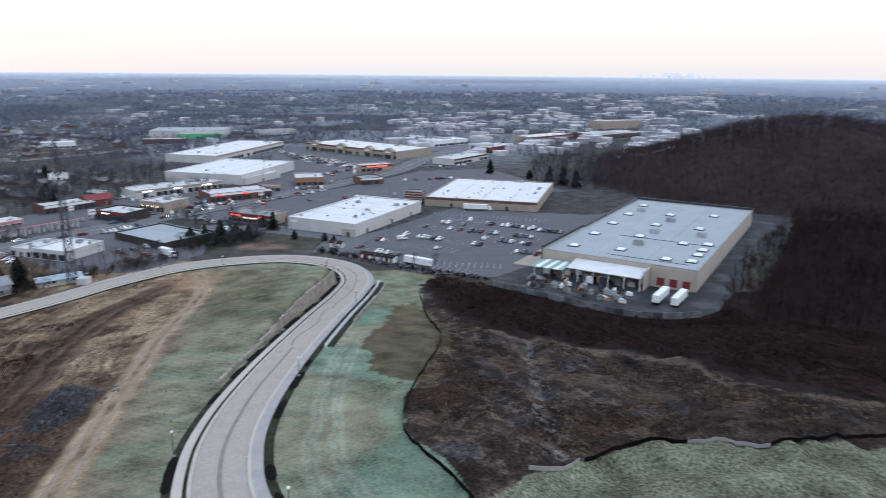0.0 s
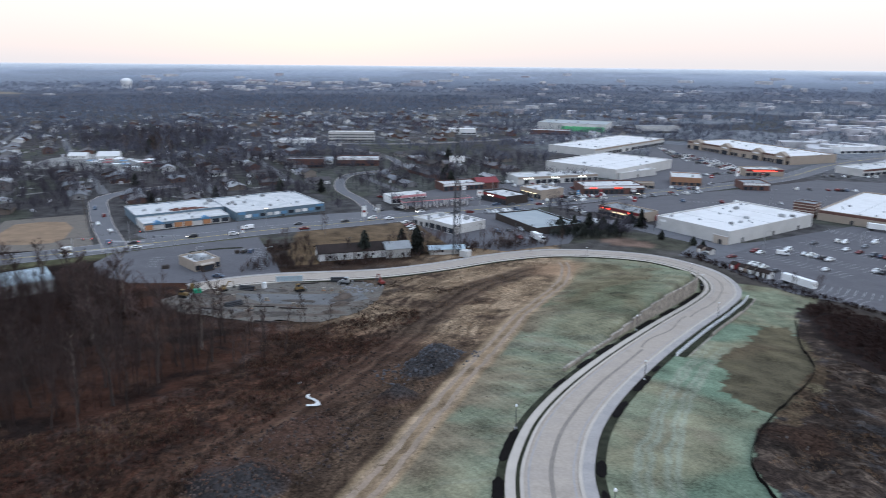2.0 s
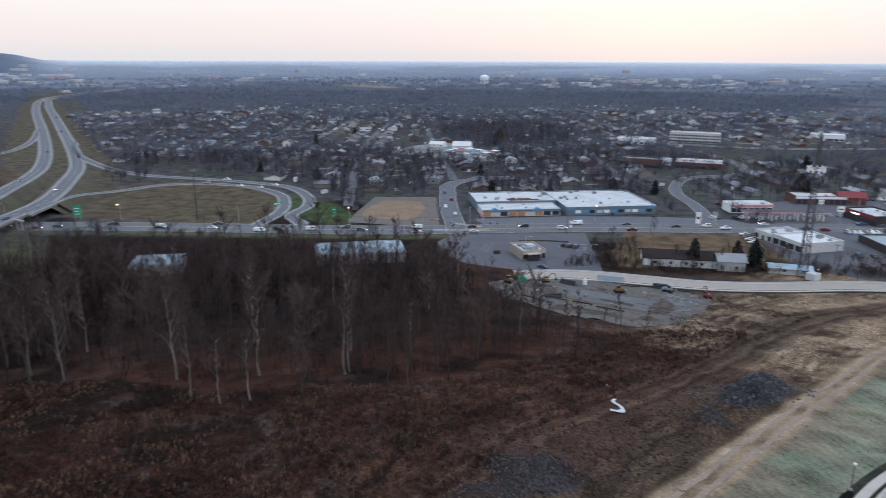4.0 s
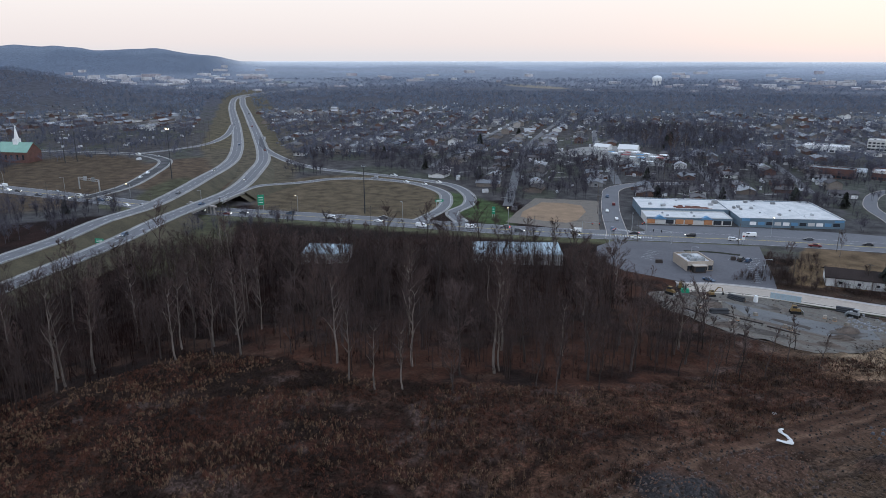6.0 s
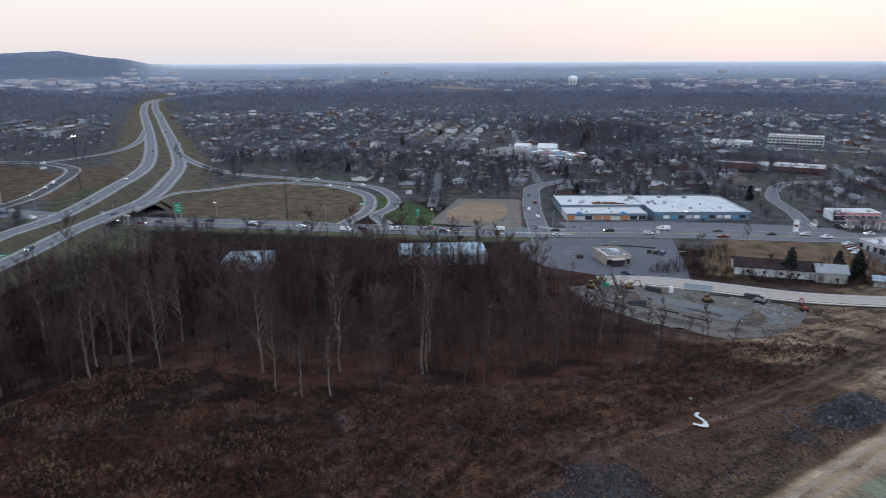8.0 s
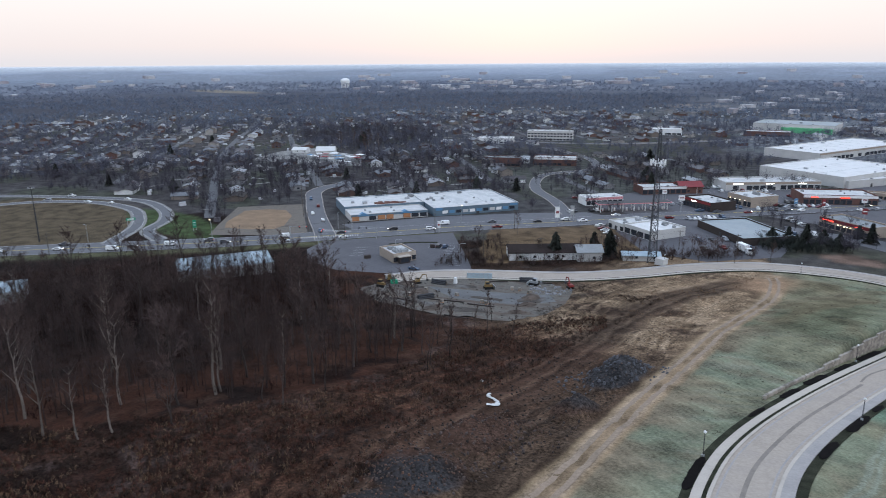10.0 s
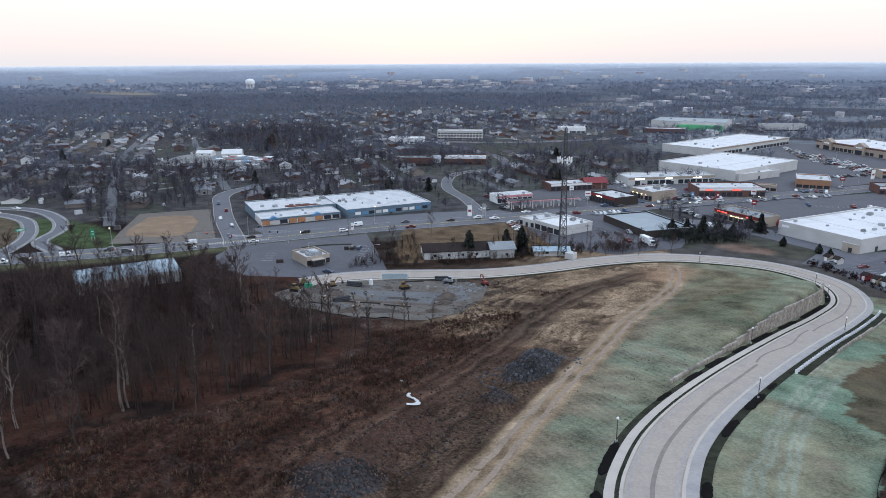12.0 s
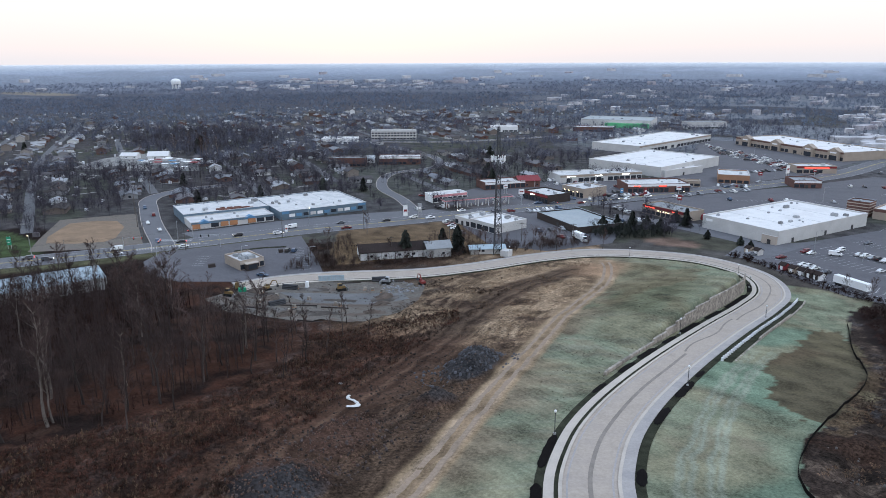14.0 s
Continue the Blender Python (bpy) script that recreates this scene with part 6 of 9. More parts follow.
def build_streets():
    for j in range(-14, 15):
        u = np.arange(-1000, 1000, 9.0)
        x, y = grid_xy(u, j * 64.0 + 9 * np.sin(u / 130.0 + j))
        ok = suburb(x, y, 8.0)
        k = 0
        while k < len(u):
            e = k
            while e < len(u) and ok[e]:
                e += 1
            if e - k > 6:
                ob = part("side_street", ribbon(np.column_stack([x[k:e], y[k:e]]), 3.0, -3.0, 0.07, 0, 1), STREET)
                tagged(ob, "narrow pale grey street between houses", "road", kind="structure")
            k = max(e, k + 1)


STREET = mat("worn_suburb_asphalt", (0.11, 0.108, 0.114), 0.9, 0.2, 1, 0.0)
build_streets()


def build_houses():
    rnd = random.Random(77)
    spots_ = []
    for j in range(-14, 15):
        for i in range(-48, 48):
            for side in (-1, 1):
                if rnd.random() < 0.22:
                    continue
                u = i * 20.5 + (7 if side > 0 else 0) + rnd.uniform(-2.5, 2.5)
                x, y = grid_xy(u, j * 64.0 + 9 * math.sin(u / 130.0 + j) + side * rnd.uniform(14, 18))
                spots_.append((x, y, side))
    a = np.array(spots_)
    a = a[suburb(a[:, 0], a[:, 1], 14.0)]
    a = a[np.argsort(np.hypot(a[:, 0], a[:, 1]))]
    tones = {"walls": (Shape(), []), "roofs": (Shape(), [])}
    for n, (x, y, side) in enumerate(a):
        kind = rnd.choice((0, 0, 1, 1, 2, 3, 3, 0, 1, 3, 4))
        turn = math.degrees(GRID_TURN) + (0 if side > 0 else 180) + rnd.choice((0, 0, 0, 0, 0, 90)) + rnd.uniform(-7, 7)
        m = pose(x, y, float(smooth_land(np.array([x]), np.array([y]))[0]), 0, 0, turn)
        if n < 200:
            ob = thing("house", HOUSE_LABEL[kind], "house", m, "houses of the suburb")
            for nm, me in HOUSES[kind]:
                part(nm, me, None, ob)
            continue
        L, D, h, rise = ((13, 8, 2.8, 1.7), (15, 9, 2.8, 1.6), (11, 8, 3, 2.2), (17, 9, 2.9, 1.7), (10, 8.5, 5.2, 2.2))[kind]
        w1, r1 = Shape(), Shape()
        gable(w1, r1, L, D, h, rise)
        for src, key, cols in ((w1, "walls", WALL_COLS), (r1, "roofs", ROOF_COLS)):
            sh, tint = tones[key]
            sh.add([tuple(m @ Vector(p)) for p in src.v], src.f)
            tint.extend([rnd.choice(cols)] * len(src.v))
    bunch = thing("far_houses", "rows of far small houses with pale and dark roofs", "houses", kind="stuff")
    for key, (sh, tint) in tones.items():
        me = sh.mesh(key, mat("far_house_" + key, (0.2, 0.2, 0.2), 0.9, 0.15, 1, 0.0, attr="paint"))
        at = me.color_attributes.new("paint", "FLOAT_COLOR", "POINT")
        at.data.foreach_set("color", np.column_stack([np.array(tint), np.ones(len(tint))]).astype(np.float32).ravel())
        part(key, me, None, bunch)


build_houses()


def yard_clutter():
    """Pale specks among the houses: parked cars, garden sheds, drives."""
    rng = np.random.default_rng(91)
    a, r = np.radians(rng.uniform(14, 100, 6000)), np.sqrt(rng.uniform(360 ** 2, 1350 ** 2, 6000))
    x, y = -np.sin(a) * r, np.cos(a) * r
    k = free(x, y, 12) & (fbm(x, y, 260, 401, 2) > 0.36) & ~((np.degrees(a) > 72) & (r < 640)) & ~((x > -245) & (y < 1000))
    x, y, r = x[k][:2000], y[k][:2000], r[k][:2000]
    pale, dull, slab = Shape(), Shape(), Shape()
    for i in range(len(x)):
        L, W, h, t = rng.uniform(1.5, 4.5), rng.uniform(1.2, 2.2), rng.uniform(1.0, 2.6), rng.uniform(0, 3.14)
        z = float(smooth_land(np.array([x[i]]), np.array([y[i]]))[0])
        c, s = math.cos(t), math.sin(t)
        q = [(x[i] + u * c - v * s, y[i] + u * s + v * c) for u, v in ((-L / 2, -W / 2), (L / 2, -W / 2), (L / 2, W / 2), (-L / 2, W / 2))]
        m = i % 3
        if m == 2:
            g = [(x[i] + u * c - v * s, y[i] + u * s + v * c) for u, v in ((-L * 1.6, -W), (L * 1.6, -W), (L * 1.6, W), (-L * 1.6, W))]
            slab.prism(g, z - 0.2, z + 0.08)
        else:
            (pale if m else dull).prism(q, z - 0.2, z + h, [(x[i] + (p[0] - x[i]) * 0.9, y[i] + (p[1] - y[i]) * 0.9) for p in q])
    ob = thing("yard_clutter", "pale garden sheds, parked cars and drives among houses", "clutter", kind="stuff")
    part("pale_bits", pale, mat("pale_yard_bits", (0.55, 0.55, 0.57), 0.7, 0.3, 1, 0.0), ob)
    part("dull_bits", dull, mat("dull_yard_bits", (0.12, 0.11, 0.12), 0.7, 0.5, 1, 0.0), ob)
    part("drive_slabs", slab, SHOULDER, ob)


yard_clutter()

# pale far sheds, halls and stores in the hazy distance
def far_halls():
    rng = np.random.default_rng(5)
    sh = Shape()
    for az0, az1, r0, r1, n, big in ((-18, 4, 720, 1500, 150, 24), (-26, -8, 850, 1500, 60, 24), (-5, 25, 1100, 2000, 40, 22), (-40, 110, 1900, 3000, 90, 30), (-40, 110, 3000, 3700, 45, 45), (-22, -8, 1500, 2600, 50, 40), (84, 100, 2300, 3200, 45, 50), (28, 50, 2200, 2900, 40, 40)):
        for _ in range(n):
            a, r = math.radians(rng.uniform(az0, az1)), rng.uniform(r0, r1)
            x, y = -math.sin(a) * r, math.cos(a) * r
            z = float(smooth_land(np.array([x]), np.array([y]))[0])
            if z > 8 and r < 1500:
                continue
            if r < 1500 and not free(np.array([x]), np.array([y]), 20)[0]:
                continue
            L, D, h = rng.uniform(0.4, 1.6) * big, rng.uniform(0.35, 0.8) * big, rng.uniform(4, 8) * (1 if r < 2500 else 1.6)
            t = rng.uniform(0, 3.14)
            c, s = math.cos(t), math.sin(t)
            q = [(x + u * c - v * s, y + u * s + v * c) for u, v in ((-L / 2, -D / 2), (L / 2, -D / 2), (L / 2, D / 2), (-L / 2, D / 2))]
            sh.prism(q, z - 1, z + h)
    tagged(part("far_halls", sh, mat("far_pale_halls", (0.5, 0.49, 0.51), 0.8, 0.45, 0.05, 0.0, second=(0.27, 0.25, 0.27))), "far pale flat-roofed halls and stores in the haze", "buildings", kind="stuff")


far_halls()


# ---- vehicles ----
def car_kind(kind, far=False):
    """Body, glass, wheels and lights; x runs forward."""
    b, g = Shape(), Shape()
    L, W = {"sedan": (4.7, 1.8), "suv": (4.8, 1.9), "pickup": (5.5, 1.95), "van": (5.4, 2.0)}[kind]

    def loft(sh, prof, w_low, w_high):
        """A body from a side outline (x, z, half width)."""
        n = len(prof)
        vs = [(x, -w, z) for x, z, w in prof] + [(x, w, z) for x, z, w in prof]
        sh.add(vs, [tuple(range(n - 1, -1, -1)), tuple(range(n, 2 * n))] + [(i, (i + 1) % n, n + (i + 1) % n, n + i) for i in range(n)])

    h = W / 2
    if kind == "sedan":
        loft(b, [(-2.35, 0.3, h), (2.35, 0.3, h), (2.35, 0.62, h - 0.05), (1.2, 0.85, h - 0.05), (-1.75, 0.92, h - 0.05), (-2.35, 0.85, h - 0.06)], h, h)
        loft(b, [(1.15, 0.84, h - 0.1), (0.35, 1.38, h - 0.28), (-0.9, 1.42, h - 0.28), (-1.8, 0.9, h - 0.1)], h, h)
        loft(g, [(1.02, 0.9, h - 0.07), (0.36, 1.32, h - 0.24), (-0.88, 1.35, h - 0.24), (-1.6, 0.94, h - 0.07)], h, h)
    elif kind == "suv":
        loft(b, [(-2.4, 0.35, h), (2.4, 0.35, h), (2.4, 0.85, h - 0.05), (1.2, 1.08, h - 0.05), (-2.35, 1.1, h - 0.04)], h, h)
        loft(b, [(1.1, 1.06, h - 0.08), (0.4, 1.66, h - 0.22), (-2.1, 1.7, h - 0.2), (-2.35, 1.08, h - 0.08)], h, h)
        loft(g, [(0.98, 1.12, h - 0.05), (0.4, 1.58, h - 0.18), (-2.0, 1.6, h - 0.17), (-2.2, 1.14, h - 0.05)], h, h)
    elif kind == "pickup":
        loft(b, [(-2.75, 0.42, h), (2.75, 0.42, h), (2.75, 0.95, h - 0.04), (1.4, 1.12, h - 0.04), (-2.75, 1.05, h - 0.03)], h, h)
        loft(b, [(1.3, 1.1, h - 0.08), (0.7, 1.72, h - 0.2), (-0.75, 1.74, h - 0.2), (-0.95, 1.06, h - 0.08)], h, h)
        loft(g, [(1.18, 1.16, h - 0.05), (0.7, 1.64, h - 0.17), (-0.7, 1.65, h - 0.17), (-0.85, 1.14, h - 0.05)], h, h)
    else:
        loft(b, [(-2.7, 0.4, h), (2.7, 0.4, h), (2.7, 1.0, h - 0.05), (2.0, 1.3, h - 0.06), (1.4, 2.05, h - 0.16), (-2.65, 2.1, h - 0.12)], h, h)
        loft(g, [(1.98, 1.34, h - 0.04), (1.45, 1.95, h - 0.12), (0.6, 1.95, h - 0.12), (0.6, 1.34, h - 0.04)], h, h)
    paint = CAR_PAINT if kind != "van" else WHITE
    if far:
        for x in (-L * 0.31, L * 0.31):
            b.box(x - 0.3, -h, 0, x + 0.3, h, 0.4)
        return [("body", b.mesh("body", paint)), ("window_glass", g.mesh("window_glass", GLASS))]
    out = [("body", b.mesh("body", paint)), ("window_glass", g.mesh("window_glass", GLASS))]
    for x in (-L * 0.31, L * 0.31):
        for y in (-h + 0.1, h - 0.1):
            out.append(("wheel", Shape().tube((x, y - 0.12, 0.33), (x, y + 0.12, 0.33), 0.33, 0.33, 10).mesh("wheel", TYRE)))
    z = {"sedan": 0.6, "suv": 0.8, "pickup": 0.85, "van": 0.85}[kind]
    for y in (-h + 0.3, h - 0.3):
        out.append(("tail_light", Shape().box(-L / 2 - 0.03, y - 0.2, z, -L / 2 + 0.03, y + 0.2, z + 0.16).mesh("tail_light", RED)))
    return out


CARS = {k: car_kind(k) for k in ("sedan", "suv", "pickup", "van")}
FAR_CARS = {k: car_kind(k, True) for k in ("sedan", "suv", "pickup", "van")}
CAR_LABEL = {"sedan": "sedan car with dark windows", "suv": "tall utility car with dark windows", "pickup": "pickup truck with open bed", "van": "white delivery van"}
HEAD = Shape().ball((0, 0, 0), 0.16, 6, 4).mesh("head_light", LAMP_WHITE)
STOP = Shape().ball((0, 0, 0), 0.13, 6, 4).mesh("stop_light", LAMP_RED)


def car(x, y, turn, kind, where, group, lit=None, lift=0.0):
    ob = thing("car" if kind in ("sedan", "suv") else ("pickup_truck" if kind == "pickup" else "van"), CAR_LABEL[kind] + " " + where, "car" if kind != "van" else "van", pose(x, y, ground_at(x, y) + 0.16 + lift, 0, 0, turn), group)
    for nm, me in (CARS if math.hypot(x, y) < 390 else FAR_CARS)[kind]:
        part(nm, me, None, ob)
    if lit:
        for s in (-0.6, 0.6):
            p = part("head_light" if lit == "head" else "stop_light", HEAD if lit == "head" else STOP, None, ob, "glowing lamp")
            p.location = (2.45 if lit == "head" else -2.42, s, 0.72)
    return ob


rc = random.Random(42)


def car_row(p, q, spacing, fill, where, group, turn=90):
    """Cars side by side in stalls between two plan points."""
    d = Vector((q[0] - p[0], q[1] - p[1]))
    n = int(d.length / spacing)
    base = math.degrees(math.atan2(d.y, d.x))
    for k in range(n):
        if rc.random() > fill:
            continue
        x, y = p[0] + d.x * (k + 0.5) / n, p[1] + d.y * (k + 0.5) / n
        car(x, y, base + turn + rc.choice((0, 180)) + rc.uniform(-2, 2), rc.choice(("sedan", "sedan", "suv", "suv", "pickup")), where, group)


def stall_lines(p, q, spacing, depth, name="stall_line_row"):
    d = Vector((q[0] - p[0], q[1] - p[1]))
    n = int(d.length / spacing)
    u = d.normalized()
    w = Vector((-u.y, u.x))
    sh = Shape()
    for k in range(n + 1):
        c = Vector(p) + u * (k * spacing)
        a = [c - u * 0.07 - w * depth, c + u * 0.07 - w * depth, c + u * 0.07 + w * depth, c - u * 0.07 + w * depth]
        z = land(np.array([t.x for t in a]), np.array([t.y for t in a])) + 0.1
        sh.add([(t.x, t.y, float(zz)) for t, zz in zip(a, z)], [(0, 1, 2, 3)])
    return tagged(part(name, sh, PAINT_W), "worn white parking stall lines", "marking", kind="structure")


IN_HOME = "parked in the store lot"
for p, q, f in (((-44, 330), (-20, 312), 0.45), ((-34, 344), (6, 322), 0.35), ((-26, 358), (22, 332), 0.3), ((-14, 378), (20, 360), 0.15), ((20, 348), (44, 336), 0.75), ((14, 366), (50, 350), 0.6), ((24, 384), (62, 368), 0.5), ((4, 398), (46, 382), 0.15), ((34, 322), (46, 316), 0.7)):
    stall_lines(p, q, 2.8, 4.6)
    car_row(p, q, 2.8, f, IN_HOME, "cars in the store lot")
for p, q in (((-6, 412), (60, 396)), ((-8, 300), (26, 296)), ((-22, 300), (12, 286))):
    stall_lines(p, q, 2.8, 4.6)
IN_MALL = "parked in the plaza lot"
for k in range(7):
    p, q = (-172 + k * 13, 740 - k * 14), (-138 + k * 12, 664 - k * 12)
    stall_lines(p, q, 3.0, 5.0)
    car_row(p, q, 3.0, 0.62 if k > 1 else 0.3, IN_MALL, "cars in the plaza lot")
for p, q, f, w in (((-205, 308), (-178, 284), 0.75, "parked at the dealer"), ((-152, 312), (-138, 330), 0.6, "parked at the dealer yard"), ((-143, 300), (-128, 318), 0.5, "parked at the dealer yard"), ((-208, 440), (-180, 470), 0.4, "parked outside strip shops"), ((-176, 440), (-150, 480), 0.5, "parked outside strip shops"), ((-160, 425), (-138, 418), 0.7, "parked by a restaurant"), ((-212, 372), (-196, 398), 0.4, "parked by the gas station"), ((-235, 214), (-222, 222), 0.6, "parked at the diner"), ((-90, 452), (-30, 480), 0.25, "parked in the open lot"), ((-60, 444), (-30, 440), 0.4, "parked in the open lot"), ((-112, 398), (-90, 392), 0.5, "parked by the drive-in"), ((-228, 436), (-214, 452), 0.6, "parked by a restaurant")):
    stall_lines(p, q, 2.9, 2.6)
    car_row(p, q, 2.9, f, w, "cars by the shops")

for p, q, f in (((-178, 352), (-166, 372), 0.8), ((-178, 400), (-152, 411), 0.8), ((-151, 426), (-137, 446), 0.8), ((-130, 470), (-118, 486), 0.6), ((-206, 398), (-192, 420), 0.7), ((-108, 500), (-88, 505), 0.6), ((-122, 402), (-98, 392), 0.6), ((-160, 340), (-146, 352), 0.7)):
    car_row(p, q, 2.9, f, "parked outside shops", "cars by the shops")
for p, q, f in (((-236, 322), (-222, 344), 0.5), ((-196, 312), (-200, 330), 0.8), ((-128, 356), (-112, 366), 0.6), ((-140, 392), (-126, 380), 0.7), ((-168, 428), (-154, 440), 0.7), ((-216, 452), (-206, 464), 0.7), ((-122, 440), (-108, 462), 0.5), ((-100, 470), (-80, 500), 0.35), ((-84, 420), (-40, 436), 0.3), ((-160, 508), (-136, 500), 0.5), ((-110, 560), (-80, 600), 0.5), ((-40, 540), (10, 560), 0.4), ((-20, 620), (20, 640), 0.5), ((60, 480), (90, 470), 0.3), ((-4, 388), (30, 374), 0.4), ((46, 372), (70, 360), 0.6), ((0, 372), (16, 364), 0.6), ((-250, 350), (-262, 366), 0.4), ((-320, 420), (-310, 440), 0.4)):
    car_row(p, q, 2.9, f, "parked outside shops", "cars by the shops")


def drive(line, k, w, kind, lit, lift=None):
    a = line[k]
    d = line[min(k + 1, len(line) - 1)] - line[max(k - 1, 0)]
    nrm = normals(line)[k]
    x, y = a + nrm * w
    t = math.degrees(math.atan2(d[1], d[0])) + (180 if w > 0 else 0)
    car(float(x), float(y), t, kind, "on the road", "cars on the roads", lit, 0.05 if lift is None else float(lift[k]))


for k, w, kind, lit in ((30, 3, "sedan", "stop"), (33, -3, "suv", "head"), (37, 6, "sedan", None), (40, -6, "suv", "head"), (43, 3, "pickup", None), (47, -3, "sedan", "head"), (50, 6, "suv", "stop"), (54, -6, "sedan", "head"), (58, 3, "suv", None), (61, -3, "sedan", None), (64, 6, "pickup", None), (68, -3, "sedan", "head"), (72, 3, "suv", "stop"), (76, -6, "sedan", None), (79, 3, "sedan", "stop"), (84, -3, "suv", "head"), (88, 6, "sedan", None), (93, 3, "suv", "stop"), (99, -3, "pickup", None), (104, 3, "sedan", "stop"), (112, -3, "suv", "head"), (120, 3, "sedan", None)):
    if k < len(ARTERIAL):
        drive(ARTERIAL, k, w, kind, lit)
for k in range(31, 125, 3):
    if k < len(ARTERIAL):
        drive(ARTERIAL, k, rc.choice((-6.8, -2.4, 2.4, 6.8)), rc.choice(("sedan", "suv", "sedan", "pickup", "van")), rc.choice((None, None, "head")))
for ln, ks in ((HWY_A, ((10, 2), (24, -2), (33, 2), (52, -2), (75, 2))), (HWY_B, ((12, 2), (19, -2), (27, 2), (46, -2), (70, 2), (90, -2)))):
    for k, w in ks:
        if k < len(ln):
            drive(ln, k, w * 0.9, rc.choice(("sedan", "suv", "pickup")), "head" if w > 0 else None, bridge_lift(ln))
for k, w, kd in ((28, 1.5, "suv"), (33, -1.5, "sedan"), (36, 1.5, "sedan")):
    drive(LOOP, k, w, kd, None)
for k, w, kd in ((62, 1.2, "pickup"), (70, -1.2, "sedan")):
    drive(OUTER, k, w, kd, "stop")
for k, w, kd in ((12, 2, "sedan"), (15, 2, "suv"), (30, -2, "sedan"), (34, 2, "pickup")):
    drive(W_LOOP, k, w, kd, None)
for k, w in ((3, 2), (7, -2), (10, 2), (13, -2), (17, 2)):
    drive(SIDE, k, w, rc.choice(("sedan", "suv")), "stop" if w > 0 else "head")
car(-212, 184, 20, "sedan", "beside the diner", "cars by the shops")
car(-52, 326, 30, "sedan", "parked at the lot's end", "cars in the store lot")
car(-21, 345, 10, "van", "parked in the store lot", "cars in the store lot")


def box_trailer(x, y, turn, label, L=14.0, cab=False):
    ob = thing("truck_trailer", label, "trailer", pose(x, y, ground_at(x, y) + 0.08, 0, 0, turn))
    part("box", Shape().box(-L / 2, -1.25, 1.1, L / 2, 1.25, 3.9, 0.04), WHITE, ob)
    part("chassis", Shape().box(-L / 2 + 0.3, -1.0, 0.8, L / 2 - 0.3, 1.0, 1.1), DARK_METAL, ob)
    for k in (-L / 2 + 1.5, -L / 2 + 2.8):
        for s in (-1.0, 1.0):
            part("wheel", Shape().tube((k, s - 0.2, 0.5), (k, s + 0.2, 0.5), 0.5, 0.5, 12), TYRE, ob)
    for s in (-0.9, 0.9):
        part("landing_leg", Shape().box(L / 2 - 3.2, s - 0.1, 0, L / 2 - 3.0, s + 0.1, 0.8), DARK_METAL, ob)
    if cab:
        part("cab", Shape().prism([(L / 2 + 0.6, -1.2), (L / 2 + 2.9, -1.2), (L / 2 + 2.9, 1.2), (L / 2 + 0.6, 1.2)], 0.5, 3.0, [(L / 2 + 0.6, -1.1), (L / 2 + 2.4, -1.1), (L / 2 + 2.4, 1.1), (L / 2 + 0.6, 1.1)]), WHITE, ob)
        part("cab_glass", Shape().box(L / 2 + 2.35, -1.0, 1.9, L / 2 + 2.8, 1.0, 2.8, 0.05), GLASS, ob)
    return ob


box_trailer(-11, 294.5, -33, "long white box trailer parked beside the road")
box_trailer(20, 425, -8, "white articulated truck at the edge of the lot", 15, True)
box_trailer(82.5, 250, 57, "white box trailer backed to the loading dock")
box_trailer(88.5, 247, 57, "white box trailer backed to the loading dock")
box_trailer(-128, 309, -35, "white box truck in the dealer yard", 7, True)

# ---- home center's garden yard ----
gm = Matrix.Translation((43.5, 293.5, ground_at(43.5, 293.5))) @ Matrix.Rotation(math.atan2(-33.5, 56), 4, "Z")


def on_front(name, label, category, builder):
    ob = thing(name, label, category, gm)
    builder(ob)
    return ob


def garden(ob):
    for x0, x1, nm in ((1, 15, "striped"), (15.5, 46, "pale")):
        if nm == "striped":
            for k in range(7):
                part("canopy_panel", Shape().box(x0 + k * 2, -15, 5.0, x0 + k * 2 + 1.9, -1, 5.15), WHITE if k % 2 else COPPER, ob, "ribbed canopy panel")
        else:
            part("canopy_roof", Shape().add([(x0, -11, 5.2), (x1, -11, 5.2), (x1, -0.1, 6.8), (x0, -0.1, 6.8), (x0, -11, 5.5), (x1, -11, 5.5), (x1, -0.1, 7.1), (x0, -0.1, 7.1)], [(0, 1, 2, 3), (7, 6, 5, 4), (0, 4, 5, 1), (1, 5, 6, 2), (3, 7, 4, 0)]), WHITE_ROOF, ob, "white sloping canopy roof")
    for k in range(8):
        part("post", Shape().box(1 + k * 6.4, -11, 0, 1.3 + k * 6.4, -10.7, 5.2), WHITE, ob)
    r = random.Random(8)
    for k in range(26):
        x, y, h = r.uniform(2, 45), r.uniform(-10, -2), r.uniform(1.2, 3.8)
        part("rack", Shape().box(x - 1.4, y - 0.5, 0, x + 1.4, y + 0.5, h, 0.05), r.choice((UNIT, WHITE, WOOD, DARK_METAL, ROCK)), ob, "stocked garden rack")


on_front("garden_centre", "open garden yard with white canopy roof and stocked racks", "canopy", garden)


def dock(ob):
    part("dock_wall", Shape().box(46.5, -9, 0, 47.1, -0.1, 8), BEIGE, ob)
    part("dock_face", Shape().box(47.2, -0.6, 0, 64, -0.1, 8.4), BEIGE, ob)
    for x in (50, 55, 60):
        part("dock_door", Shape().box(x, -0.75, 1.0, x + 3, -0.55, 4.2), RED, ob, "red loading dock door")


on_front("loading_dock", "beige loading dock with red roller doors", "dock", dock)


YARD_WALL = mat("stained_yard_wall", (0.1, 0.1, 0.105), 0.9, 0.5, 3, 0.03, rnd=0.6)


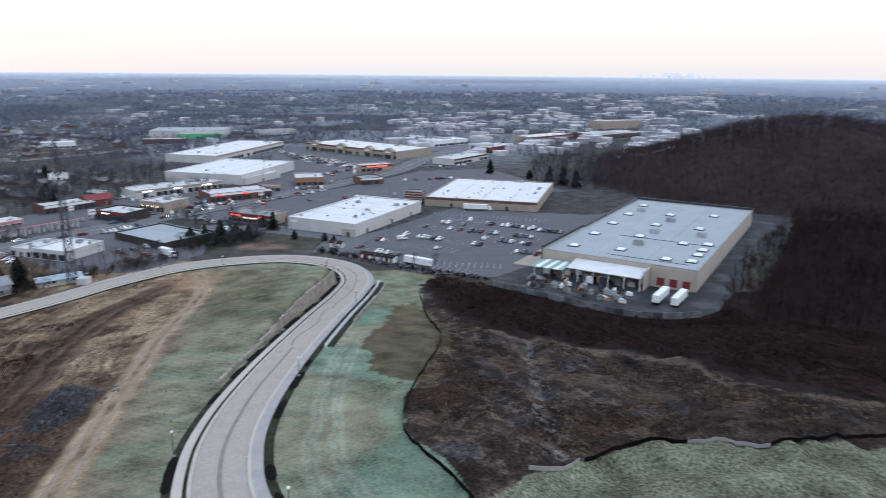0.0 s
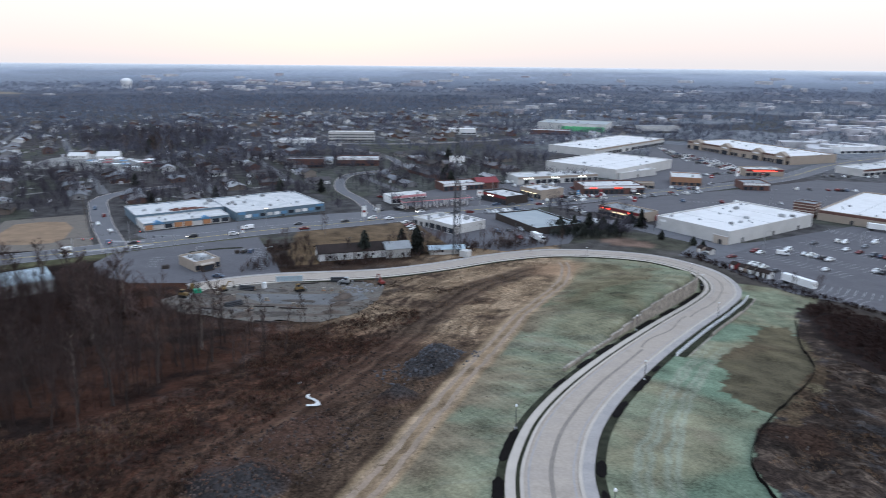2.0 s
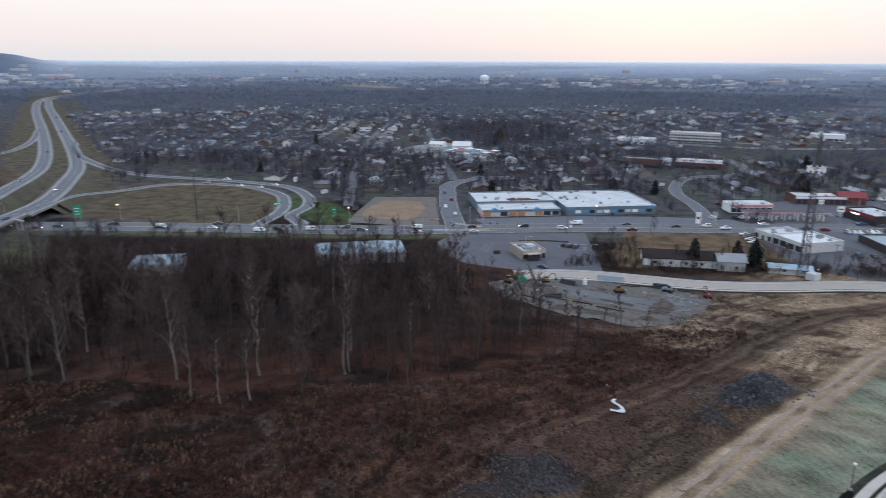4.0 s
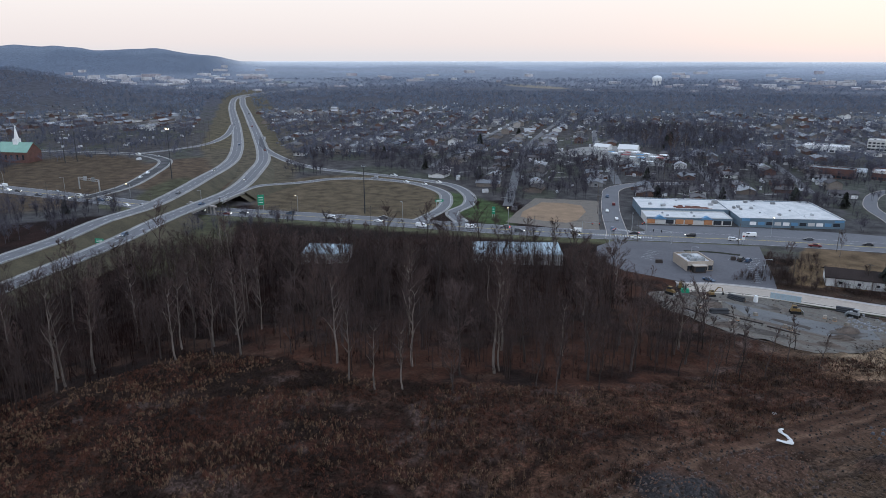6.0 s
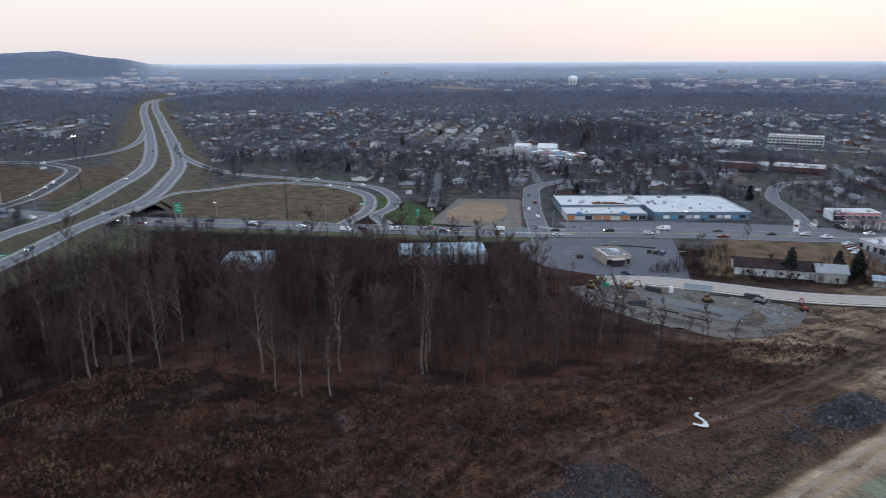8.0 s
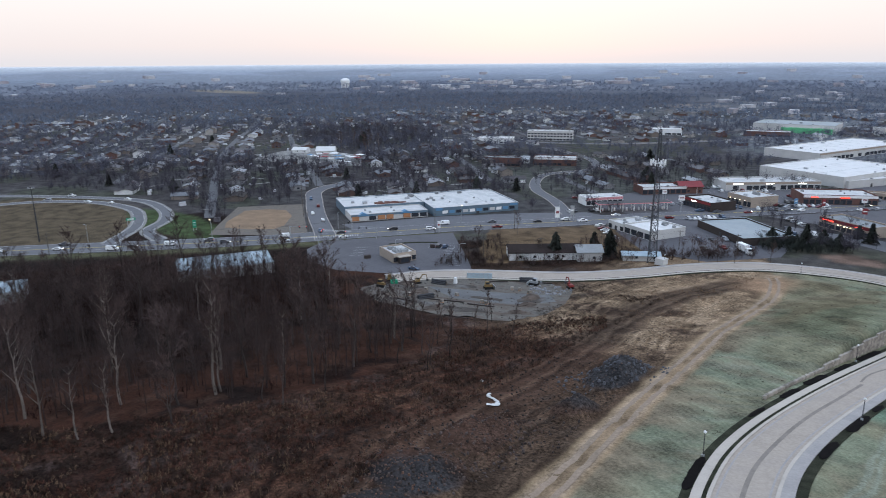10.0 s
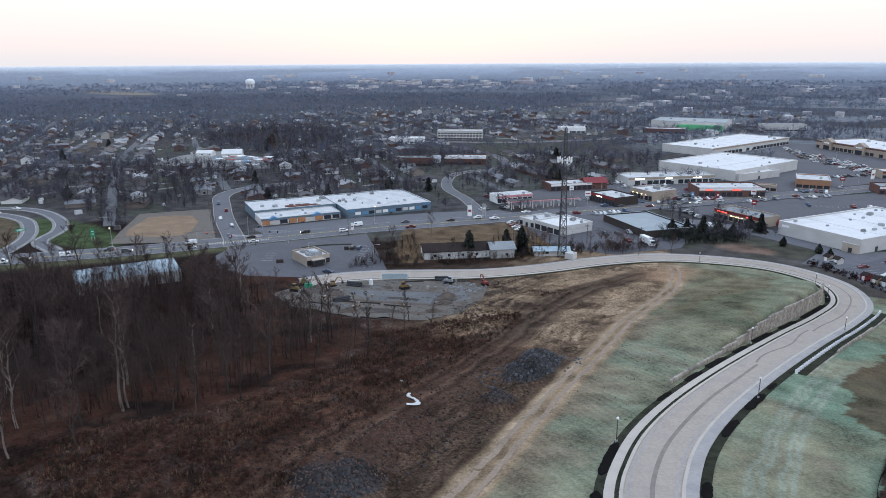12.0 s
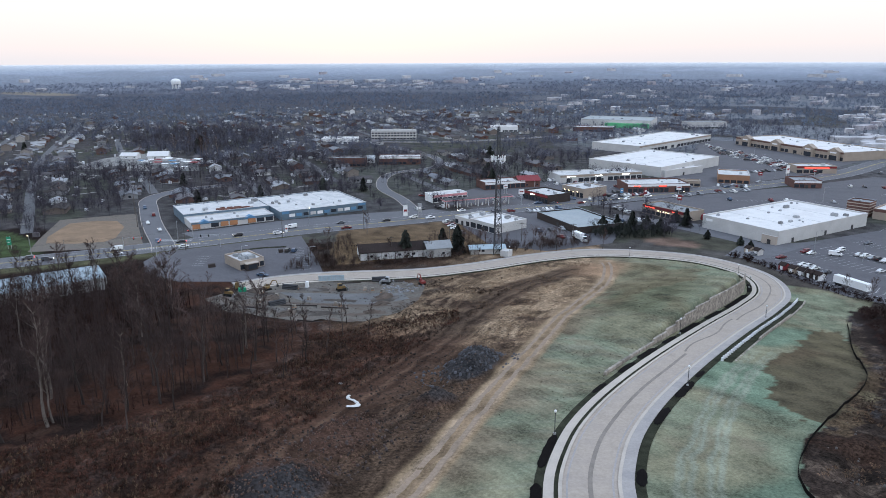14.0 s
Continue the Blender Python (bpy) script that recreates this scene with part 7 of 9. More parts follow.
def yard_fence(ob):
    inv = gm.inverted()
    pts = spline([tuple((inv @ Vector((x, y, 0))).xy) for x, y in ((20, 263), (32, 254), (45, 245), (56, 237.5), (67, 231), (80, 229), (91, 231))], 3.0)
    z = [ground_at(*(gm @ Vector((p[0], p[1], 0))).xy) - gm.translation.z for p in pts]
    for k in range(len(pts) - 1):
        a, b = pts[k], pts[k + 1]
        d = (b - a) / np.linalg.norm(b - a) * 0.15
        n = np.array([-d[1], d[0]])
        q = [tuple(a - n), tuple(b - n), tuple(b + n), tuple(a + n)]
        part("wall_panel", Shape().prism(q, min(z[k], z[k + 1]) - 0.5, max(z[k], z[k + 1]) + 2.4), YARD_WALL, ob)


on_front("yard_wall", "weathered grey concrete wall round a service yard", "wall", yard_fence)


def entry(ob):
    part("parapet", Shape().box(-0.6, 0, 0, -0.1, 52, 10.4), DARK_METAL, ob, "dark parapet wall")
    part("porch", Shape().box(-9, 26, 4.2, -0.6, 46, 5.0), BEIGE, ob)
    for y in (27, 36, 45):
        part("porch_post", Shape().box(-8.8, y, 0, -8.2, y + 0.6, 4.2), BEIGE, ob)
    part("entry_walk", Shape().box(-14, 0, 0.05, -0.8, 50, 0.25), TAN_WALL, ob)


on_front("store_entry", "beige entry porch with dark parapet", "porch", entry)


def home_roof(ob):
    """Square skylights on curbs whose dark colour stands for a shadow ring, air handlers, seams and a dark far edge."""
    dome = Shape().prism([(-1.9, -1.9), (1.9, -1.9), (1.9, 1.9), (-1.9, 1.9)], 0.45, 1.0, [(-1.1, -1.1), (1.1, -1.1), (1.1, 1.1), (-1.1, 1.1)]).mesh("skylight", WHITE)
    curb = Shape().box(-2.3, -2.3, 0, 2.3, 2.3, 0.45, 0.06).mesh("skylight_shadow_curb", DARK_METAL)
    rows = [(9, y) for y in (14, 42, 70, 98, 128)] + [(29, y) for y in (18, 48, 78, 108)] + [(50, y) for y in (12, 44, 80, 118)] + [(60, y) for y in (14, 26, 36, 48)]
    for x, y in rows:
        c = part("skylight_shadow_curb", curb, None, ob)
        c.location = (x, y, 8.6)
        o = part("skylight", dome, None, c)
        o.location = (0, 0, 0)
    for x, y in ((33, 32), (33, 60), (33, 92), (54, 64), (12, 112)):
        u = part("roof_unit", UNIT_MESHES[2], None, ob)
        u.location, u.scale = (x, y, 8.6), (1.3, 1.3, 1.3)
    for y0, y1, x0, x1 in ((46, 46.4, 20, 64), (8, 8.3, 26, 60)):
        part("roof_joint", Shape().box(x0, y0, 8.6, x1, y1, 8.75), DARK_METAL, ob, "dark roof joint")
    part("edge_coping", Shape().box(-0.5, 148.2, 8.9, 65.7, 149.4, 10.0), DARK_METAL, ob, "dark metal coping")
    part("edge_coping", Shape().box(-0.6, 52, 8.9, 0.4, 148, 9.8), DARK_METAL, ob, "dark metal coping")


home_roof(HOME)


def yard_stock():
    """Pallets, racks and fenced stock standing in the service yard."""
    r = random.Random(77)
    meshes = []
    for k, mt in enumerate((UNIT, WHITE, WOOD, DARK_METAL, DARK_WALL, TAR_ROOF)):
        w, d, h = r.uniform(1.2, 3.2), r.uniform(1.0, 1.6), r.uniform(0.7, 2.0)
        meshes.append((Shape().box(-w / 2, -d / 2, 0, w / 2, d / 2, 0.16, 0.02).mesh("pallet", WOOD), Shape().box(-w * 0.46, -d * 0.46, 0.16, w * 0.46, d * 0.46, h, 0.06).box(-w * 0.3, -d * 0.4, h, w * 0.2, d * 0.2, h + 0.4, 0.05).mesh("load", mt)))
    for k in range(70):
        x, y = r.uniform(2, 46), r.uniform(-30, -13)
        p = gm @ Vector((x, y, 0))
        if y < -24 + 0.15 * abs(x - 20) and r.random() < 0.5:
            continue
        ob = thing("stock_pallet", "wrapped garden stock on a wooden pallet", "pallet", pose(p.x, p.y, ground_at(p.x, p.y) + 0.09, 0, 0, -31 + r.choice((0, 90)) + r.uniform(-6, 6)), "stock in the service yard")
        a, b = meshes[r.randrange(6)]
        part("pallet", a, None, ob)
        part("load", b, None, ob)
    f = thing("chain_fence", "tall dark chain-link fence round garden stock", "fence", gm)
    for k in range(17):
        part("post", Shape().box(1 + k * 2.8, -31.1, 0, 1.12 + k * 2.8, -30.98, 3.4), DARK_METAL, f)
    for z in (0.6, 2.0, 3.3):
        part("fence_rail", Shape().box(1, -31.08, z, 46, -31.0, z + 0.08), DARK_METAL, f)


yard_stock()

# ---- retaining walls, rail and fences by the hill road ----
ROAD_N = normals(HILL_ROAD)


def stone_wall(name, label, k0, k1, w, h_of, thick=0.6):
    ob = thing(name, label, "wall", kind="structure")
    rnd = random.Random(k0)
    blocks = {}
    line = HILL_ROAD[k0:k1] + ROAD_N[k0:k1] * w
    n = len(line)
    for i in range(n - 1):
        a, b = line[i], line[i + 1]
        L = float(np.linalg.norm(b - a))
        if L < 0.2:
            continue
        ang = math.atan2(b[1] - a[1], b[0] - a[0])
        z0 = min(ground_at(*(HILL_ROAD[k0 + i])), ground_at(*(HILL_ROAD[k0 + i + 1]))) - 0.2
        H = h_of(i / (n - 1), k0 + i)
        rows = max(1, int(H / 0.75))
        for r in range(rows):
            for c in range(2):
                key = round(L, 1)
                if key not in blocks:
                    blocks[key] = Shape().box(0.02, -thick / 2, 0.02, key / 2 - 0.02, thick / 2, 0.73, 0.03).mesh("stone_block", STONE)
                o = part("stone_block", blocks[key], None, ob)
                off = L / 2 * c
                o.matrix_world = Matrix.Translation((a[0] + math.cos(ang) * off, a[1] + math.sin(ang) * off, z0 + 0.75 * r)) @ Matrix.Rotation(ang + rnd.uniform(-0.02, 0.02), 4, "Z")
    return ob


stone_wall("retaining_wall", "stepped buff stone retaining wall beside the road", 44, 112, 9.6, lambda t, k: 0.75 + ground_at(*(HILL_ROAD[k] + ROAD_N[k] * 13.5)) - ground_at(*HILL_ROAD[k]))
stone_wall("retaining_wall", "low buff stone wall below the guard rail", 60, 107, -11.0, lambda t, k: 0.8 + 0.9 * math.sin(math.pi * t), 0.5)


def rail(k0, k1, w):
    ob = thing("guard_rail", "dark guard rail with rows of white posts", "rail")
    post = Shape().box(-0.3, -0.26, -0.3, 0.3, 0.26, 0.9, 0.04).mesh("post", WHITE)
    for k in range(k0, k1):
        p = HILL_ROAD[k] + ROAD_N[k] * w
        o = part("post", post, None, ob)
        o.location = (p[0], p[1], ground_at(*p) + 0.1)
    part("beam", ribbon(HILL_ROAD[k0:k1], w + 0.32, w + 0.24, 0.85, 0.35, 1), DARK_METAL, ob, "dark steel beam")


rail(59, 107, -8.5)
part("soil_bank", ribbon(HILL_ROAD[59:107], -8.1, -10.6, 0.15, 0.2, 2), SOIL, road, "dark planted strip")


def fence_line(name, label, line, h, material, top=None):
    ob = thing(name, label, "fence")
    z = land(line[:, 0], line[:, 1])
    sh = Shape()
    n = len(line)
    nr = normals(line) * 0.03
    for s in (-1, 1):
        sh.v += [(p[0] + s * q[0], p[1] + s * q[1], zz - 0.1) for p, q, zz in zip(line, nr, z)]
        sh.v += [(p[0] + s * q[0], p[1] + s * q[1], zz + h) for p, q, zz in zip(line, nr, z)]
    for i in range(n - 1):
        sh.f += [(i, i + 1, n + i + 1, n + i), (2 * n + i + 1, 2 * n + i, 3 * n + i, 3 * n + i + 1), (n + i, n + i + 1, 3 * n + i + 1, 3 * n + i)]
    part("fabric", sh, material, ob)
    stake = Shape().box(-0.03, -0.03, -0.2, 0.03, 0.03, h + 0.15).mesh("stake", POLE_WOOD)
    for i in range(0, n, 2):
        o = part("stake", stake, None, ob)
        o.location = (line[i][0], line[i][1], z[i])
    return ob


fence_line("silt_fence", "sagging black silt fence along dug dirt", spline([(6, 80), (2, 89), (-6.6, 106), (-7, 127), (-4, 150), (-0.7, 179), (-5, 209), (-8.5, 240)], 2.0), 0.7, BLACK)
fence_line("silt_fence", "black silt fence edging the seeded bank", spline([(23, 101), (29, 106), (34.8, 110.6), (44, 112)], 2.0), 0.8, BLACK)
fence_line("silt_fence", "grey fabric fence torn loose", spline([(44, 112), (50, 110), (57, 108)], 1.5), 0.7, WALK)
fence_line("silt_fence", "black silt fence edging the seeded bank", spline([(57, 108), (70, 113), (84, 118), (105, 124)], 2.0), 0.8, BLACK)
fence_line("silt_fence", "grey fabric fence torn loose", spline([(13, 94.5), (16.5, 96), (22, 100)], 1.5), 0.8, WALK)


def street_lamp(k, w):
    p = HILL_ROAD[k] + ROAD_N[k] * w
    ob = thing("street_lamp", "dark post lamp with round white globe", "lamp", pose(p[0], p[1], ground_at(*p) + 0.1), "lamps of the hill road")
    part("base", LAMP_PARTS[0], None, ob)
    part("post", LAMP_PARTS[1], None, ob)
    part("globe", LAMP_PARTS[2], None, ob, "white globe")


LAMP_PARTS = [Shape().tube((0, 0, -0.2), (0, 0, 0.5), 0.28, 0.22, 8).mesh("base", METAL), Shape().tube((0, 0, 0.5), (0, 0, 4.3), 0.09, 0.07, 6).mesh("post", DARK_METAL), Shape().ball((0, 0, 4.55), 0.25, 10, 6).mesh("globe", WHITE)]
for k, w in ((27, 7.7), (69, 7.7), (111, 7.7), (46, -7.2), (88, -6.0), (122, 7.5), (150, 7.5), (14, -7.2), (176, -7.0)):
    street_lamp(k, w)

# ---- small things on the hill ----
def tarp():
    line = spline([(-91.6, 100.6), (-90.6, 99.0), (-88.9, 98.8), (-87.0, 98.0), (-86.3, 96.4), (-87.6, 95.2)], 0.35)
    n = normals(line)
    rnd = random.Random(3)
    sh, cols = Shape(), 5
    wid = [0.5 + 0.35 * math.sin(k * 0.9) ** 2 + (0.35 if k > len(line) * 0.6 else 0) for k in range(len(line))]
    for k in range(len(line)):
        for c in range(cols):
            p = line[k] + n[k] * wid[k] * (c / (cols - 1) - 0.5) * 1.0
            sh.v.append((p[0], p[1], ground_at(*p) + 0.12 + 0.22 * rnd.random() * (0 < c < cols - 1)))
    for k in range(len(line) - 1):
        for c in range(cols - 1):
            sh.f.append((k * cols + c, k * cols + c + 1, (k + 1) * cols + c + 1, (k + 1) * cols + c))
    me = sh.mesh("plastic_sheet", TARP)
    ob = new("plastic_sheet", me)
    mod = ob.modifiers.new("thick", "SOLIDIFY")
    mod.thickness = 0.05
    tagged(ob, "crumpled white plastic sheet lying on the slope", "sheet")


tarp()
bag = Shape().ball((0, 0, 0.15), 0.45, 8, 5, 0.6)
o = part("plastic_bag", bag, TARP)
o.location = (-99.5, 106.5, ground_at(-99.5, 106.5))
tagged(o, "small crumpled white plastic bag on the slope", "bag")


def rocks(name, label, poly, count, size, seed, material=None):
    rng = np.random.default_rng(seed)
    c = spots(poly, count, seed, 0.3)
    sh = Shape()
    zs = land(c[:, 0], c[:, 1])
    for (x, y), z in zip(c, zs):
        s = size * rng.uniform(0.4, 1.5)
        a = rng.uniform(0, 3.14)
        q = [(x + s * math.cos(a + t) * rng.uniform(0.6, 1.1), y + s * math.sin(a + t) * rng.uniform(0.6, 1.1)) for t in (0, 1.1, 2.3, 3.4, 4.6, 5.4)]
        top = [(x + (p[0] - x) * 0.55, y + (p[1] - y) * 0.55) for p in q]
        sh.prism(q, z - 0.15, z + s * rng.uniform(0.5, 1.0), top)
    return tagged(part(name, sh, material or ROCK), label, "rocks", kind="stuff")


rocks("rubble_heap", "pale grey broken concrete rubble at the site", [(-164, 206), (-158, 211), (-147, 207), (-146, 197), (-154, 193), (-162, 198)], 80, 0.6, 51)
rocks("site_rubble", "scattered dirt clods and stones over the gravel pad", SITE, 330, 0.32, 56, mat("site_clod", (0.07, 0.058, 0.052), 0.95, 0.4, 3, 0.05))
rocks("slope_rocks", "scattered grey rocks along a gully", [(16, 100), (21, 102), (26, 150), (24, 190), (20, 190), (20, 150)], 150, 0.3, 52, mat("dull_gully_rock", (0.12, 0.115, 0.115), 0.95, 0.3, 3, 0.05))
rocks("pile_rocks", "broken dark rock on spoil piles", [(-90, 118), (-78, 112), (-70, 130), (-72, 145), (-86, 142)], 170, 0.4, 53, mat("dark_broken_rock", (0.085, 0.085, 0.095), 0.95, 0.35, 3, 0.05))
rocks("pile_rocks", "broken brown rock on spoil piles", [(-86, 90), (-70, 92), (-64, 74), (-60, 52), (-72, 44), (-82, 62)], 260, 0.3, 54, mat("brown_broken_rock", (0.075, 0.055, 0.05), 0.95, 0.4, 3, 0.05))
SLOPE = [(-66, 52), (-62, 84), (-74, 130), (-86, 180), (-104, 190), (-112, 150), (-100, 112), (-92, 76), (-78, 44)]
rocks("slope_clods", "brown clods and stones strewn over the bare slope", SLOPE, 1100, 0.2, 57, mat("brown_slope_clod", (0.08, 0.055, 0.044), 0.95, 0.5, 3, 0.05))
rocks("russet_clods", "russet clods heaped on spoil mounds", [(-82, 96), (-68, 92), (-66, 68), (-62, 48), (-76, 46), (-88, 74)], 900, 0.2, 58, mat("russet_clod", (0.105, 0.058, 0.042), 0.95, 0.5, 3, 0.05))
rocks("dark_clods", "dark wet clods over the bare slope", [(-66, 52), (-62, 84), (-74, 126), (-92, 140), (-104, 134), (-100, 112), (-92, 76), (-78, 44)], 600, 0.26, 59, mat("dark_wet_clod", (0.03, 0.022, 0.019), 0.95, 0.4, 3, 0.05))
rocks("dig_rocks", "scattered pale stones over dug dirt", DIG, 220, 0.28, 55, mat("dull_field_stone", (0.1, 0.09, 0.085), 0.95, 0.3, 3, 0.05))

# ---- construction site ----
def excavator(x, y, turn, paint, label, s=1.0):
    ob = thing("excavator", label, "excavator", pose(x, y, ground_at(x, y) + 0.1, 0, 0, turn) @ Matrix.Scale(s, 4))
    for w in (-1.1, 1.1):
        part("track", Shape().prism([(-2.0, w - 0.3), (2.0, w - 0.3), (2.0, w + 0.3), (-2.0, w + 0.3)], 0, 0.85, [(-1.7, w - 0.3), (1.7, w - 0.3), (1.7, w + 0.3), (-1.7, w + 0.3)]), TYRE, ob, "black crawler track")
    part("turntable", Shape().tube((0, 0, 0.7), (0, 0, 1.1), 0.8, 0.8, 12), DARK_METAL, ob)
    part("body", Shape().box(-2.2, -1.25, 1.1, 1.0, 1.25, 2.1, 0.12), paint, ob)
    cab = part("cab", Shape().box(-0.2, 0.3, 2.05, 1.3, 1.2, 3.0, 0.12), paint, ob)
    part("cab_glass", Shape().box(-0.1, 0.27, 2.3, 1.36, 1.23, 2.85, 0.05), GLASS, cab)
    part("boom", Shape().tube((0.8, -0.2, 1.8), (3.2, -0.2, 4.6), 0.35, 0.3, 4).tube((3.2, -0.2, 4.6), (5.4, -0.2, 4.2), 0.3, 0.22, 4), paint, ob)
    part("stick", Shape().tube((5.4, -0.2, 4.3), (6.4, -0.2, 1.6), 0.24, 0.18, 4), paint, ob)
    part("bucket", Shape().prism([(5.8, -0.7), (6.9, -0.7), (6.9, 0.3), (5.8, 0.3)], 0.4, 1.6, [(6.1, -0.7), (6.7, -0.7), (6.7, 0.3), (6.1, 0.3)]), DARK_METAL, ob)


def loader(x, y, turn, paint, label):
    ob = thing("bulldozer", label, "bulldozer", pose(x, y, ground_at(x, y) + 0.1, 0, 0, turn))
    for w in (-1.0, 1.0):
        part("track", Shape().box(-1.8, w - 0.28, 0, 1.6, w + 0.28, 1.0, 0.12), TYRE, ob)
    part("body", Shape().box(-1.6, -0.8, 0.8, 1.5, 0.8, 1.8, 0.1), paint, ob)
    cab = part("cab", Shape().box(-1.3, -0.7, 1.75, 0.2, 0.7, 2.9, 0.08), paint, ob)
    part("cab_glass", Shape().box(-1.2, -0.74, 2.0, 0.25, 0.74, 2.7, 0.04), GLASS, cab)
    part("blade", Shape().box(2.1, -1.7, 0.1, 2.35, 1.7, 1.2, 0.05), METAL, ob)
    for w in (-0.9, 0.9):
        part("push_arm", Shape().tube((0.5, w, 0.6), (2.15, w, 0.6), 0.12, 0.12, 4), paint, ob)


excavator(-150, 209, 150, MACHINE_RED, "red excavator with lowered boom at a construction site", 0.75)
excavator(-196, 172, 80, YELLOW, "yellow excavator on the gravel pad", 0.7)
loader(-172, 187, 60, YELLOW, "yellow bulldozer on the gravel pad")
loader(-201, 158, 20, YELLOW, "yellow bulldozer at the edge of the pad")
loader(-163, 203, 200, UNIT, "grey skid loader beside the road")
loader(-206, 166, 140, YELLOW, "dirty yellow bulldozer by the trees")


def site_bits():
    ob = thing("panel_stack", "row of pale green mesh panels beside the road", "panel", pose(-184, 194.5, ground_at(-184, 194.5), 0, 0, 40))
    for k in range(6):
        part("panel", Shape().box(-5 + k * 1.7, -0.1, 0, -3.4 + k * 1.7, 0.1, 2.4), BLUE_METAL, ob)
        part("panel_post", Shape().box(-5.05 + k * 1.7, -0.15, 0, -4.95 + k * 1.7, 0.15, 2.6), METAL, ob)
    r = random.Random(12)
    for x, y, t, L in ((-176, 196, 42, 9), (-162, 207, 40, 8), (-171, 163, 30, 14), (-158, 168, 25, 10), (-152, 150, 20, 9), (-180, 152, 15, 8)):
        o = part("timber_beam", Shape().box(-L / 2, -0.22, 0, L / 2, 0.22, 0.4, 0.05), DARK_WALL)
        o.matrix_world = pose(x, y, ground_at(x, y) + 0.1, 0, 0, t)
        tagged(o, "dark squared timber beside the gravel pad", "timber")
    o = part("toilet_cabin", Shape().box(-0.6, -0.6, 0, 0.6, 0.6, 2.3, 0.06), WHITE)
    o.matrix_world = pose(-186, 183, ground_at(-186, 183) + 0.1, 0, 0, 20)
    tagged(o, "small white site toilet cabin", "cabin")
    o = part("storage_bin", Shape().box(-1.4, -1, 0, 1.4, 1, 1.5, 0.08), SIGN_GREEN)
    o.matrix_world = pose(-202, 165, ground_at(-202, 165) + 0.1, 0, 0, 60)
    tagged(o, "green steel waste bin at the site", "bin")
    for k, (pts, w) in enumerate((([(-200, 160), (-180, 163), (-158, 172), (-142, 180)], 1.6), ([(-196, 152), (-172, 155), (-150, 163), (-139, 172)], 2.2))):
        sh = ribbon(spline(pts, 3.0), w / 2, -w / 2, 0.16, 0, 1)
        tagged(part("dirt_berm", sh, mat("brown_site_dirt", (0.09, 0.068, 0.055), 0.95, 0.3, 2, 0.05)), "brown dirt strip across the gravel pad", "dirt", kind="structure")
    sheet("pale_slab", [(-190, 172), (-170, 183), (-150, 196), (-142, 190), (-150, 178), (-172, 168)], mat("pale_site_concrete", (0.125, 0.123, 0.125), 0.9, 0.2, 1, 0.02), 0.15, 5, None, "pale graded slab on the construction site", "slab")


site_bits()


def site_debris():
    """Stacked pipes, pallets of block and spoil heaps left about the pad."""
    r = random.Random(19)
    pipe_me = Shape().tube((-3, 0, 0), (3, 0, 0), 0.3, 0.3, 8).mesh("pipe", DARK_METAL)
    base = Shape().box(-0.6, -0.6, 0, 0.6, 0.6, 0.15, 0.02).mesh("pallet", WOOD)
    load = Shape().box(-0.55, -0.55, 0.15, 0.55, 0.55, 1.1, 0.03).mesh("load", STONE)
    for x, y, t in ((-168, 205, 40), (-190, 178, 20), (-178, 160, 70)):
        ob = thing("pipe_stack", "stack of dark steel pipes on the gravel pad", "pipes", pose(x, y, ground_at(x, y) + 0.1, 0, 0, t), "pipe stacks")
        for cnt, z in ((4, 0.3), (3, 0.82), (2, 1.34)):
            for k in range(cnt):
                part("pipe", pipe_me, None, ob).location = (0, (k - (cnt - 1) / 2) * 0.62, z)
    for k in range(16):
        x, y = r.uniform(-200, -148), r.uniform(150, 204)
        if not inside(np.array([x]), np.array([y]), SITE)[0]:
            continue
        ob = thing("block_pallet", "pallet of buff stone blocks on the gravel pad", "pallet", pose(x, y, ground_at(x, y) + 0.12, 0, 0, r.uniform(0, 90)), "block pallets")
        part("pallet", base, None, ob)
        part("load", load, None, ob)
    earth = mat("site_spoil_earth", (0.085, 0.064, 0.052), 0.95, 0.5, 2, 0.1)
    for x, y, w, h in ((-152, 188, 3.4, 1.5), (-147, 180, 2.6, 1.1), (-186, 165, 2.8, 1.0), (-198, 168, 3.0, 1.2), (-166, 152, 3.2, 0.9), (-143, 170, 2.4, 1.0)):
        sh, n, m = Shape(), 14, 5
        for j in range(m + 1):
            q = j / m
            for i in range(n):
                rad = w * (1 - q) * (1 + r.uniform(-0.18, 0.18))
                sh.v.append((rad * math.cos(6.283 * i / n) * 1.5, rad * math.sin(6.283 * i / n), h * (1 - (1 - q) ** 1.6) + (r.uniform(-0.1, 0.1) if j else -0.2)))
        sh.f = [(j * n + i, j * n + (i + 1) % n, j * n + n + (i + 1) % n, j * n + n + i) for j in range(m) for i in range(n)] + [tuple(m * n + i for i in range(n))]
        o = part("earth_mound", sh, earth)
        o.matrix_world = pose(x, y, ground_at(x, y) + 0.1, 0, 0, r.uniform(0, 180))
        tagged(o, "low brown mound of earth on the gravel pad", "mound", "earth mounds")


site_debris()


